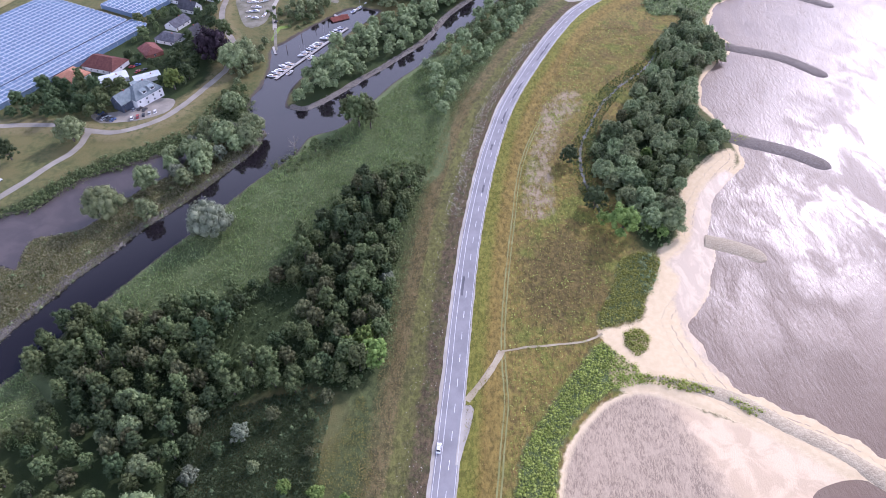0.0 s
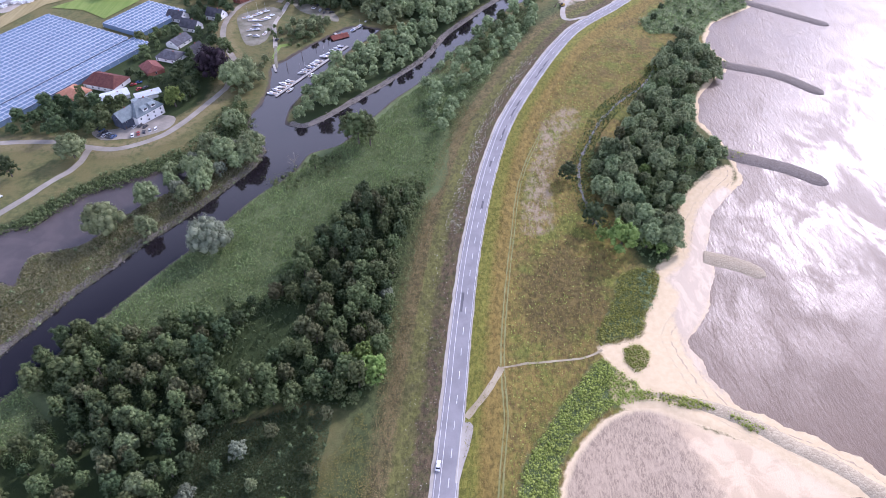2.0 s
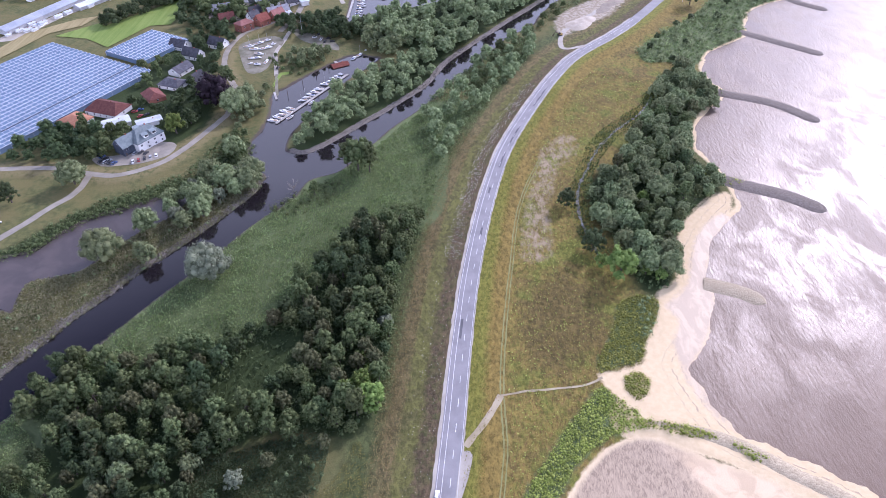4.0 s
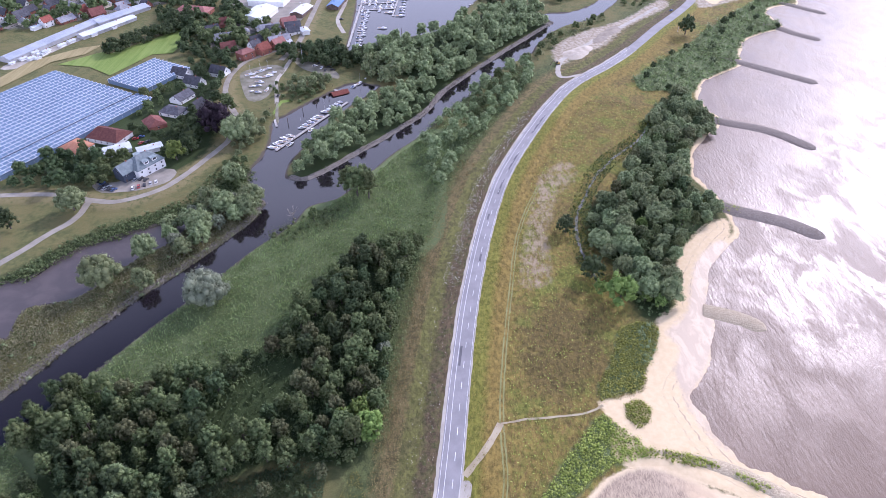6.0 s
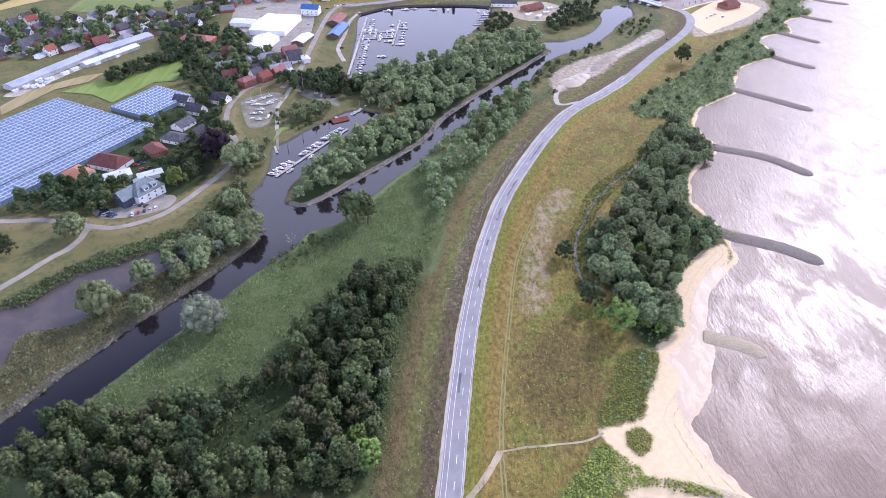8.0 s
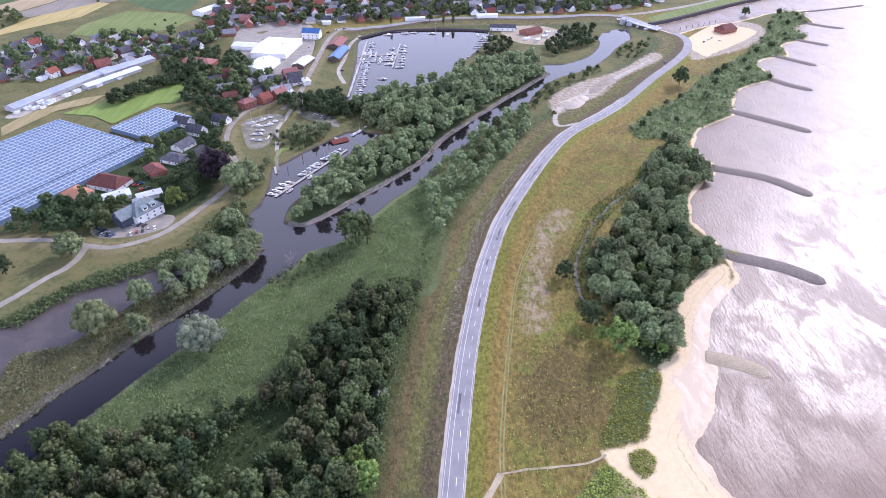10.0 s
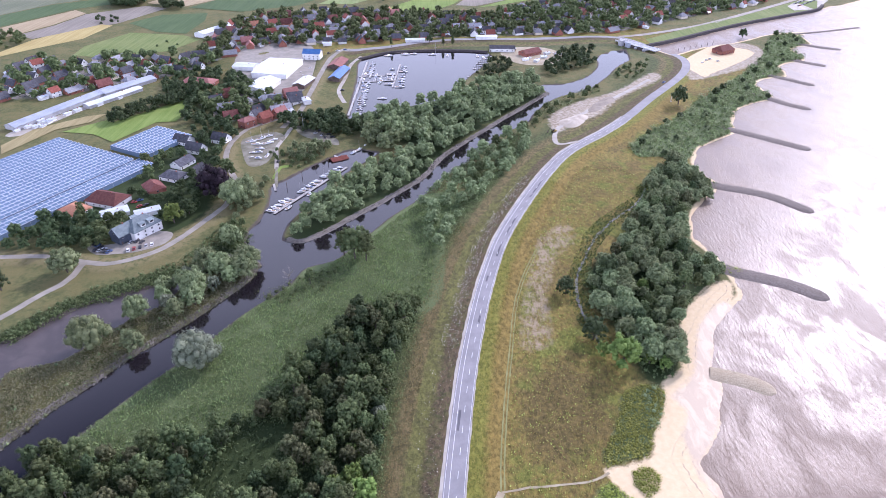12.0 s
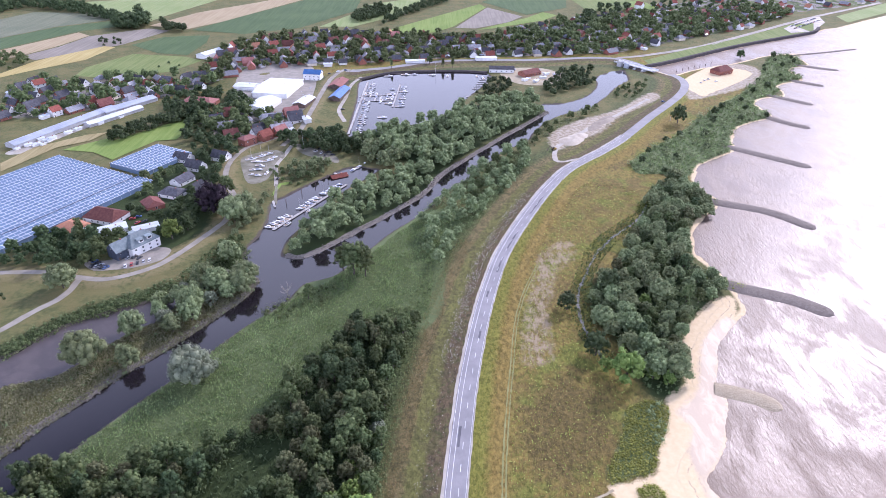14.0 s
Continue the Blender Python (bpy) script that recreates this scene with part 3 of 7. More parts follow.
    col = n.mix(n.step(n.math('ADD', n.attr("a_vill"), jit), -3.0, 3.0), col, plot)
    # beds of reed, and the woodland floor in a far darker green than the grass
    col = n.mix(n.step(n.math('ADD', n.attr("a_reed"), jit2), -1.0, 1.0), col, n.mix(n3, (0.09, 0.125, 0.052), (0.17, 0.205, 0.09)))
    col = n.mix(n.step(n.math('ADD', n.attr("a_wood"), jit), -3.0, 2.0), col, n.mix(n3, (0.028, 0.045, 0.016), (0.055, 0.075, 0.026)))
    # bare soil on the meadow, building sites
    bare = n.mix(n3, (0.27, 0.205, 0.13), (0.38, 0.31, 0.215))
    bf = n.math('MULTIPLY', n.step(n.math('ADD', n.attr("a_bare"), jit), -2.5, 2.0), n.step(n.noise(n.stretch(p, (1.0, 0.45, 1.0), radians(-14)), 0.3, 7, 0.75), 0.40, 0.60))
    col = n.mix(bf, col, bare)
    site = n.mix(n.step(n2, 0.35, 0.65), (0.42, 0.37, 0.30), (0.27, 0.22, 0.15))
    col = n.mix(n.step(n.math('ADD', n.attr("a_site"), jit), -2.0, 2.0), col, site)
    # beach, wet sand and mud
    sand = n.mix(n.step(n2, 0.3, 0.7), (0.60, 0.47, 0.285), (0.66, 0.53, 0.335))
    sf = n.step(n.math('ADD', n.attr("a_sand"), n.math('MULTIPLY', jit2, 0.8)), -0.8, 0.8)
    shore = n.step(n.attr("a_elbe"), -3.5, -1.0)
    sf = n.math('MAXIMUM', sf, shore)
    wet_sand = n.mix(n.step(n.noise(n.stretch(p, (1.0, 0.4, 1.0), radians(25)), 0.16, 5, 0.6, 1.0), 0.42, 0.6), (0.47, 0.37, 0.26), (0.58, 0.465, 0.325))
    mud_ripple = n.noise(n.stretch(p, (1.0, 0.28, 1.0), radians(-48)), 1.5, 6, 0.75, 0.8)
    mud = n.mix(n.step(mud_ripple, 0.40, 0.60), (0.22, 0.165, 0.115), (0.42, 0.325, 0.22))
    mud = n.mix(n.math('MULTIPLY', n.step(n.noise(p, 0.11, 6, 0.7, 1.0), 0.45, 0.62), 0.55), mud, (0.44, 0.34, 0.235))
    mud = n.mix(n.step(n.math('ADD', n.attr("a_flat"), n.math('MULTIPLY', jit, 1.0)), -3, 4), mud, n.mix(n.step(n.noise(p, 0.09, 5, 0.6, 0.8), 0.4, 0.6), (0.53, 0.40, 0.255), (0.66, 0.51, 0.335)))
    wf = n.step(n.math('ADD', n.attr("a_wet"), jit2), -1.0, 1.5)
    mf = n.step(n.math('ADD', n.attr("a_bay"), n.math('MULTIPLY', jit2, 0.4)), 0.2, 1.4)
    wrack = n.math('SINE', n.math('ADD', n.math('MULTIPLY', n.attr("a_elbe"), 1.5), n.math('MULTIPLY', jit, 0.35)))
    wrack = n.math('MULTIPLY', n.step(wrack, 0.72, 0.98), n.step(n.attr("a_elbe"), -16.0, -6.0))
    sand = n.mix(n.math('MULTIPLY', wrack, n.step(n2, 0.40, 0.58)), sand, (0.40, 0.31, 0.22))
    col = n.mix(sf, col, sand)
    col = n.mix(wf, col, wet_sand)
    col = n.mix(mf, col, n.mix(n.step(n.attr("a_bay"), 1.0, 4.0), sand, mud))
    # banks: dark wet mud just above the still water
    bank = n.step(n.attr("a_bank"), -1.8, -0.4)
    col = n.mix(bank, col, n.mix(n3, (0.06, 0.05, 0.045), (0.12, 0.10, 0.085)))
    wetness = n.math('MAXIMUM', n.math('MULTIPLY', wf, 1.0), n.math('MULTIPLY', mf, 0.9))
    rough = n.mixf(wetness, 0.9, 0.58)
    h = n.math('ADD', n.math('MULTIPLY', n3, 0.35), n.math('MULTIPLY', n2, 0.5))
    soft = n.math('SUBTRACT', 1.0, n.math('MULTIPLY', n.math('MAXIMUM', sf, mf), 0.85))
    h = n.math('MULTIPLY', h, soft)
    h = n.math('ADD', h, n.math('MULTIPLY', n.math('MULTIPLY', mf, mud_ripple), 0.12))
    return n.done(col, rough, n.bump(h, 1.0, 0.8), spec=n.mixf(wetness, 0.15, 0.35))


gx = graded(-262, 236, 2.0, -3200, 3400)
gy = graded(88, 560, 2.0, -500, 4600)
GX, GY = np.meshgrid(gx, gy)
fx, fy = GX.ravel(), GY.ravel()
gz = relief(fx, fy)
nx, ny = len(gx), len(gy)
GZ = gz.reshape(ny, nx)


def height(X, Y):
    """The height of the ground mesh at points."""
    X, Y = np.asarray(X, float), np.asarray(Y, float)
    i = np.clip(np.searchsorted(gx, X) - 1, 0, nx - 2)
    j = np.clip(np.searchsorted(gy, Y) - 1, 0, ny - 2)
    u, v = (X - gx[i]) / (gx[i + 1] - gx[i]), (Y - gy[j]) / (gy[j + 1] - gy[j])
    return (GZ[j, i] * (1 - u) + GZ[j, i + 1] * u) * (1 - v) + (GZ[j + 1, i] * (1 - u) + GZ[j + 1, i + 1] * u) * v


def ground_z(x, y):
    return float(height(np.array([x]), np.array([y]))[0])


idx = np.arange(nx * ny).reshape(ny, nx)
quads = np.stack([idx[:-1, :-1], idx[:-1, 1:], idx[1:, 1:], idx[1:, :-1]], -1).reshape(-1, 4)
ground_me = bpy.data.meshes.new("ground")
ground_me.from_pydata(np.column_stack([fx, fy, gz]).tolist(), [], quads.tolist())
ground_me.materials.append(make_ground_material())
ground_me.polygons.foreach_set("use_smooth", [True] * len(ground_me.polygons))


def field(name, values):
    ground_me.attributes.new(name, 'FLOAT', 'POINT').data.foreach_set("value", np.asarray(values, np.float32))


d, s = line_dist(fx, fy, road_line)
field("a_road", np.clip(d * s, -120, 120))
field("a_reed", np.minimum(20, np.maximum(area_dist(fx, fy, smooth_line(REED, closed=True), 20) + 7, np.maximum.reduce([area_dist(fx, fy, smooth_line(q, closed=True), 20) for q in (COPSE_N, HEDGE, SHRUB, ISLET)]))))
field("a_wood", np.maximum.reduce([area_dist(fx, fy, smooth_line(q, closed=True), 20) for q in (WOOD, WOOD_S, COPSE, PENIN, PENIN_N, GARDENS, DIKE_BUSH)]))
field("a_dike", np.minimum(60.0, np.minimum(line_dist(fx, fy, dike_line, 30.0)[0], line_dist(fx, fy, dike_top_line, 30.0)[0])))
field("a_vill", np.maximum.reduce([area_dist(fx, fy, np.array(q), 20) for q in QUARTERS]))
field("a_bare", area_dist(fx, fy, smooth_line(BARE, closed=True), 20))
field("a_brown", area_dist(fx, fy, smooth_line(BROWN_PATCH, closed=True), 20))
field("a_site", np.maximum.reduce([area_dist(fx, fy, smooth_line(q, closed=True), 20) for q in (SITE, SITE_N)]))
field("a_sand", np.maximum(np.clip(10.0 - line_dist(fx, fy, spur_line, 30)[0], -20, 20), np.maximum(area_dist(fx, fy, smooth_line(SAND, closed=True), 20), area_dist(fx, fy, smooth_line(SITE_PALE, closed=True), 20))))
field("a_wet", area_dist(fx, fy, smooth_line(WETSAND, closed=True), 20))
field("a_bay", area_dist(fx, fy, bay_poly, 20))
field("a_flat", np.clip((fx - 96) * 0.5 + (fy - 125) * 0.15, -20, 20))
field("a_elbe", area_dist(fx, fy, elbe_poly, 30))
field("a_bank", np.maximum.reduce([area_dist(fx, fy, q, 12) for q in (canal_poly, backwater_poly, basin_poly)]))
ground_me.update()
ground = tagged(new("ground", ground_me), "grassland, mown dike verges, reed soil, beach and tidal mud", "ground", kind="structure")

# ---- water ----
def water_material(name, deep, ripple, rough, scale, ior=1.33, gust=0.0):
    n = Net(name)
    p = n.where()
    w1 = n.math('SUBTRACT', n.noise(n.stretch(p, (1.0, 0.36, 1.0), radians(38)), scale, 5, 0.58, 0.3), 0.5)
    w2 = n.math('SUBTRACT', n.noise(n.stretch(p, (1.0, 0.5, 1.0), radians(52)), scale * 3.5, 3, 0.6, 0.3), 0.5)
    swell = n.math('SUBTRACT', n.noise(n.stretch(p, (1.0, 0.35, 1.0), radians(44)), scale * 0.2, 3, 0.6, 0.6), 0.5)
    calm = n.step(n.noise(n.stretch(p, (1.0, 0.6, 1.0), radians(40)), 0.045, 6, 0.7, 0.7), 0.40, 0.60)
    h = n.math('ADD', n.math('ADD', w1, n.math('MULTIPLY', swell, 0.7)), n.math('MULTIPLY', w2, 0.42))
    h = n.math('MULTIPLY', h, n.mixf(calm, 0.55, 1.0))
    col = n.mix(n.noise(p, 0.03, 4, 0.6), deep, tuple(c * 1.35 for c in deep))
    return n.done(col, n.mixf(calm, rough, rough + gust), n.bump(h, ripple), spec=0.5, ior=ior)


mat_elbe = water_material("tidal_river_water", (0.145, 0.100, 0.069), 0.31, 0.28, 0.7, 1.33, 0.16)
mat_canal = water_material("still_canal_water", (0.012, 0.010, 0.012), 0.010, 0.05, 0.5, 1.42)
DIVIDE = [(40.0, -500.0), (30.0, 100.0), (36.0, 200.0), (60.0, 300.0), (130.0, 440.0), (210.0, 560.0), (290.0, 690.0), (310.0, 745.0), (262.0, 800.0), (255.0, 835.0), (420.0, 945.0), (600.0, 1070.0), (760.0, 1170.0), (1300.0, 1530.0)]


def water_sheet(name, pts, mat, label):
    bm = bmesh.new()
    bm.faces.new([bm.verts.new((x, y, WATER_Z)) for x, y in pts])
    bmesh.ops.triangulate(bm, faces=bm.faces[:])
    bmesh.ops.recalc_face_normals(bm, faces=bm.faces[:])
    for f in bm.faces:
        if f.normal.z < 0:
            f.normal_flip()
    return tagged(part(name, bm, mat), label, "water", kind="structure")


water_sheet("water_river", DIVIDE + [(3400.0, 2700.0), (3400.0, -500.0)], mat_elbe, "wide brown tidal river glittering in the sun")
water_sheet("water_canal", [(-460.0, -100.0), (-300.0, -100.0), (30.0, 100.0), (36.0, 200.0), (60.0, 300.0), (130.0, 440.0), (210.0, 560.0), (290.0, 690.0), (310.0, 745.0), (262.0, 800.0), (-130.0, 830.0), (-130.0, 500.0), (-300.0, 300.0)], mat_canal, "dark still canal and harbour water")


def mud_material():
    n = Net("tidal_mud")
    p = n.where()
    a = n.noise(p, 0.06, 5, 0.6, 0.6)
    b = n.noise(p, 1.2, 5, 0.6)
    col = n.mix(n.step(a, 0.4, 0.65), (0.046, 0.035, 0.036), (0.074, 0.058, 0.056))
    return n.done(col, n.mixf(a, 0.38, 0.6), n.bump(b, 0.05), spec=0.4)


mat_mud = mud_material()
mud_flat = sheet("mudflat", [(x * 0.992 - 1.4, y * 0.992 + 2.2) for x, y in BACKWATER], mat_mud, 0.0)
for v in mud_flat.data.vertices:
    v.co.z = WATER_Z + 0.05
tagged(mud_flat, "purple-brown tidal mud in the silted backwater", "mudflat", kind="structure")

# ---- road ----
def asphalt(name, a, b):
    n = Net(name)
    p = n.where()
    big = n.noise(p, 0.12, 4, 0.6)
    fine = n.noise(p, 6.0, 4, 0.7)
    f = n.math('ADD', n.math('MULTIPLY', big, 0.7), n.math('MULTIPLY', fine, 0.3))
    return n.done(n.mix(n.step(f, 0.35, 0.65), a, b), 0.75, n.bump(fine, 0.01), spec=0.35)


mat_asphalt = asphalt("worn_asphalt", (0.205, 0.197, 0.205), (0.265, 0.255, 0.262))
mat_patch = asphalt("fresh_asphalt_patch", (0.09, 0.09, 0.10), (0.13, 0.125, 0.135))
mat_gravel = asphalt("pale_gravel", (0.31, 0.28, 0.235), (0.43, 0.395, 0.34))
mat_track = asphalt("sandy_track", (0.29, 0.24, 0.15), (0.40, 0.345, 0.235))
mat_yard = asphalt("rough_yard_ground", (0.12, 0.115, 0.07), (0.24, 0.22, 0.17))
mat_lane = asphalt("grey_lane", (0.22, 0.20, 0.165), (0.32, 0.29, 0.245))
mat_mark = plain("road_paint", (0.52, 0.52, 0.52), (0.72, 0.72, 0.72), 0.6, 2.0, local=False)
main_line = road_line
L0 = np.r_[0, np.cumsum(np.hypot(*np.diff(main_line, axis=0).T))]


def along(s0, s1, step=3.0):
    t = np.linspace(s0, s1, max(2, int((s1 - s0) / step) + 1))
    return np.column_stack([np.interp(t, L0, main_line[:, 0]), np.interp(t, L0, main_line[:, 1])])


END = L0[-1]
road = ribbon("road", along(180, END, 4.0), -5.6, 3.35, mat_asphalt, 0.10, cuts=4)
tagged(road, "grey two-lane asphalt road with cycle lane on the dike", "road", kind="structure")
tagged(ribbon("road_verge", along(180, 800, 3.0), -6.9, -5.5, mat_gravel, 0.085, cuts=2, jitter=0.25), "pale gravel strip beside the cycle lane", "gravel verge", kind="structure")
tagged(ribbon("road_verge", along(180, 800, 3.0), 3.3, 3.9, mat_gravel, 0.085, cuts=1, jitter=0.2), "narrow gravel shoulder of the road", "gravel verge", kind="structure")
for off, wid in ((-5.05, 0.14), (-3.05, 0.18), (2.95, 0.18)):
    ribbon("edge_line", along(180, 800, 3.0), off - wid / 2, off + wid / 2, mat_mark, 0.125, road)
s = 181.0
while s < 790:
    ribbon("lane_dash", along(s, s + 4.0, 2.0), -0.12, 0.12, mat_mark, 0.125, road)
    s += 12.0
for s0, s1, off in ((386, 398, -2.0), (460, 467, 0.2), (499, 505, -1.1), (527, 545, 0.2), (556, 580, 0.2), (610, 640, 0.3)):
    ribbon("asphalt_patch", along(s0, s1, 2.0), off - 0.55, off + 0.55, mat_patch, 0.118, road)
tagged(sheet("layby", LAYBY, mat_gravel, 0.11, step=1.5), "pale gravel lay-by beside the road", "lay-by", kind="structure")
for nm, ln, w, mt, lb in (("path_track", TRACK, 1.3, mat_track, "sandy vehicle track from road to beach"), ("path_track", TRACK_E, 0.5, mat_track, "narrow trodden sand path across the meadow"),
                          ("lane", DIKE_ROAD, 2.2, mat_lane, "grey lane on the old dike"), ("lane", BRANCH, 2.2, mat_lane, "worn farm lane beside the backwater"),
                          ("lane", DIKE_TOP, 2.6, mat_lane, "lane along the harbour dike"), ("lane", HARB_LANE, 2.0, mat_gravel, "pale path beside the harbour sheds")):
    tagged(ribbon(nm, smooth_line(ln, 3.0), -w, w, mt, 0.12, cuts=2, jitter=0.2), lb, "lane", kind="structure")
mat_trodden = asphalt("trodden_grass", (0.105, 0.105, 0.042), (0.16, 0.145, 0.066))
tagged(ribbon("path_track", smooth_line([(-96, 92), (-93.5, 110), (-92.7, 119), (-90.8, 128), (-82.4, 140)], 2.0), -1.1, 1.1, mat_trodden, 0.08, jitter=0.5), "trodden grass path in the woodland clearing", "path", kind="structure")
mat_mown = asphalt("mown_grass_track", (0.17, 0.18, 0.06), (0.24, 0.235, 0.09))
for o in (-0.75, 0.75):
    tagged(ribbon("wheel_track", smooth_line(TRACK_S, 3.0), o - 0.3, o + 0.3, mat_mown, 0.05, jitter=0.15), "mown wheel track through the meadow", "track", kind="structure")
tagged(ribbon("lane", smooth_line([(118, 512), (104, 508), (99, 516), (104, 540), (116, 557), (148, 596), (178, 628), (225, 682)], 3.0), -2.2, 2.2, mat_gravel, 0.14, cuts=2, jitter=0.4), "pale building-site road beside the canal", "lane", kind="structure")
tagged(ribbon("lane", smooth_line([(232, 852), (288, 877), (365, 922), (458, 995), (569, 1087), (644, 1145), (824, 1272)], 8.0), -4.0, 4.0, mat_lane, 0.4, cuts=2), "grey road on the sea dike", "lane", kind="structure")
tagged(sheet("parking_ground", [(535, 1040), (582, 1092), (640, 1138), (624, 1088), (574, 1024), (533, 1012)], mat_gravel, 0.36, closed=False), "pale parking ground at the harbour mouth", "car park", kind="structure")
tagged(sheet("yard", YARD, mat_lane, 0.12), "grey paved parking yard by the white house", "car park", kind="structure")
tagged(sheet("yard", HARB_YARD, mat_lane, 0.12), "grey works yard round the harbour halls", "yard", kind="structure")
mat_creek = water_material("creek_water", (0.15, 0.145, 0.135), 0.03, 0.3, 1.5)
tagged(ribbon("creek", smooth_line(CREEK, 2.0), -0.8, 0.8, mat_creek, 0.22, cuts=1, jitter=0.6), "narrow winding creek shining in the light", "creek", kind="structure")

# ---- foliage ----
def leaf_material(name, a, b, trans=0.33):
    n = Net(name)
    isl = n.node("ShaderNodeNewGeometry").outputs["Random Per Island"]
    rnd = n.node("ShaderNodeObjectInfo").outputs["Random"]
    col = n.mix(isl, a, b)
    hsv = n.node("ShaderNodeHueSaturation")
    n.put(hsv.inputs["Color"], col)
    place = n.noise(n.where(), 0.09, 3, 0.5)
    n.put(hsv.inputs["Value"], n.math('MULTIPLY', n.mixf(rnd, 0.8, 1.2), n.mixf(place, 0.7, 1.35)))
    n.put(hsv.inputs["Hue"], n.mixf(rnd, 0.485, 0.515))
    return n.done(hsv.outputs[0], 0.65, spec=0.12, trans=(hsv.outputs[0], trans))


mat_bark = plain("grey_bark", (0.07, 0.055, 0.045), (0.14, 0.12, 0.10), 0.9, 3.0, 0.03)
LEAVES = {
    "willow": leaf_material("willow_leaves", (0.145, 0.190, 0.088), (0.315, 0.362, 0.182)),
    "alder": leaf_material("alder_leaves", (0.078, 0.110, 0.043), (0.180, 0.215, 0.092)),
    "dark": leaf_material("dark_leaves", (0.050, 0.076, 0.034), (0.105, 0.140, 0.062)),
    "bright": leaf_material("bright_leaves", (0.110, 0.170, 0.042), (0.235, 0.305, 0.085)),
    "silver": leaf_material("silver_leaves", (0.150, 0.175, 0.115), (0.285, 0.310, 0.210)),
    "olive": leaf_material("olive_leaves", (0.084, 0.096, 0.044), (0.180, 0.180, 0.090)),
    "shade": leaf_material("shaded_herb_leaves", (0.075, 0.110, 0.050), (0.150, 0.190, 0.088)),
    "purple": leaf_material("purple_beech_leaves", (0.018, 0.013, 0.018), (0.045, 0.030, 0.040), 0.1),
}


def cards(rng, centres, normals, size, squash=0.55):
    """Small tilted leaf clumps: one bent quad at each centre."""
    n = len(centres)
    nrm = normals + rng.normal(0, 0.5, (n, 3))
    nrm /= np.linalg.norm(nrm, axis=1)[:, None]
    a = np.cross(nrm, rng.normal(0, 1, (n, 3)))
    a /= np.linalg.norm(a, axis=1)[:, None]
    b = np.cross(nrm, a)
    s = size * rng.uniform(0.6, 1.3, n)[:, None]
    V = np.stack([centres - a * s, centres - b * s * squash + nrm * s * 0.2, centres + a * s, centres + b * s * squash + nrm * s * 0.2], 1).reshape(-1, 3)
    F = np.arange(4 * n).reshape(n, 4)
    return V, F


_ico = bmesh.new()
bmesh.ops.create_icosphere(_ico, subdivisions=1, radius=1.0)
ICO_V = np.array([v.co[:] for v in _ico.verts])
ICO_F = np.array([[v.index for v in f.verts] for f in _ico.faces])
_ico.free()


def crown_parts(rng, lobes, per_area, card, core=0.74, inner=0.80, up=0.3):
    """Leaf clumps over rounded lobes (centre, radii), with a shaded core inside each; and the way each clump faces."""
    VV, FF, NN, n0 = [], [], [], 0
    tri = []
    for c, r in lobes:
        bump = 1.08 + 0.14 * rng.normal(0, 1, len(ICO_V))[:, None]
        V = ICO_V * r * core * np.clip(bump, 0.7, 1.25) + c
        VV.append(V)
        NN.append(ICO_V)
        tri.append(ICO_F + n0)
        n0 += len(V)
    for c, r in lobes:
        k = int(per_area * (r[0] * r[1] + r[0] * r[2]) * 2)
        d = rng.normal(0, 1, (k, 3))
        d /= np.linalg.norm(d, axis=1)[:, None]
        d = d[d[:, 2] > -0.55]
        pos = c + d * r * rng.uniform(inner, 1.18, len(d))[:, None]
        V, F = cards(rng, pos, d + np.array([0, 0, 0.45]), card)
        VV.append(V)
        face = d + rng.normal(0, 0.45, d.shape) + np.array([0, 0, up])
        NN.append(np.repeat(face / np.linalg.norm(face, axis=1)[:, None], 4, axis=0))
        FF.append(F + n0)
        n0 += len(V)
    return np.vstack(VV), [tuple(f) for f in np.vstack(tri)] + [tuple(f) for f in np.vstack(FF)], np.vstack(NN)


def leafy(name, V, F, N, mat):
    """A mesh of leaf clumps shaded as rounded masses."""
    me = mesh_of(name, V, F, mat, True)
    me.normals_split_custom_set_from_vertices(N.tolist())
    return me


def make_tree(kind, seed, h, w, lobes_n=11, card=0.55, per_area=2.1, trunk=0.35, droop=0.0, name="tree", label=""):
    rng = np.random.RandomState(seed)
    lobes_n = int(lobes_n * 4)
    root = thing(name, (0, 0, -200), 0, label, "tree")
    lobes = []
    top = h - w * 0.16
    for k in range(lobes_n):
        a = k * 2.4 + rng.uniform(-0.4, 0.4)
        u = (k + 0.5) / lobes_n
        rr = w * 0.5 * (0.28 + 0.60 * math.sqrt(1 - u * 0.95)) * rng.uniform(0.55, 1.25)
        zz = h * 0.32 + (top - h * 0.32) * u * rng.uniform(0.82, 1.12)
        if k == lobes_n - 1:
            rr *= 0.2
        c = np.array([math.cos(a) * rr * 0.85, math.sin(a) * rr * 0.85, zz])
        r = np.array([1.0, 1.0, 1.15 + droop]) * w * rng.uniform(0.07, 0.135)
        lobes.append((c, r))
    lobes.append((np.array([0, 0, h * 0.55]), np.array([w * 0.31, w * 0.31, h * 0.28])))
    V, F, N = crown_parts(rng, lobes, per_area * 1.55, card * 0.8)
    crown = new("crown", leafy("crown", V, F, N, LEAVES[kind]))
    crown.parent = root
    bm = bmesh.new()
    lean = Vector((rng.uniform(-0.4, 0.4), rng.uniform(-0.4, 0.4), 0))
    tube(bm, (0, 0, -0.4), Vector((0, 0, h * 0.32)) + lean, trunk, trunk * 0.75, 7)
    for k in range(5):
        c, r = lobes[k * 2 % len(lobes)]
        tube(bm, Vector((0, 0, h * 0.30)) + lean, Vector(c), trunk * 0.5, trunk * 0.15, 5)
    part("trunk", bm, mat_bark, root)
    return root


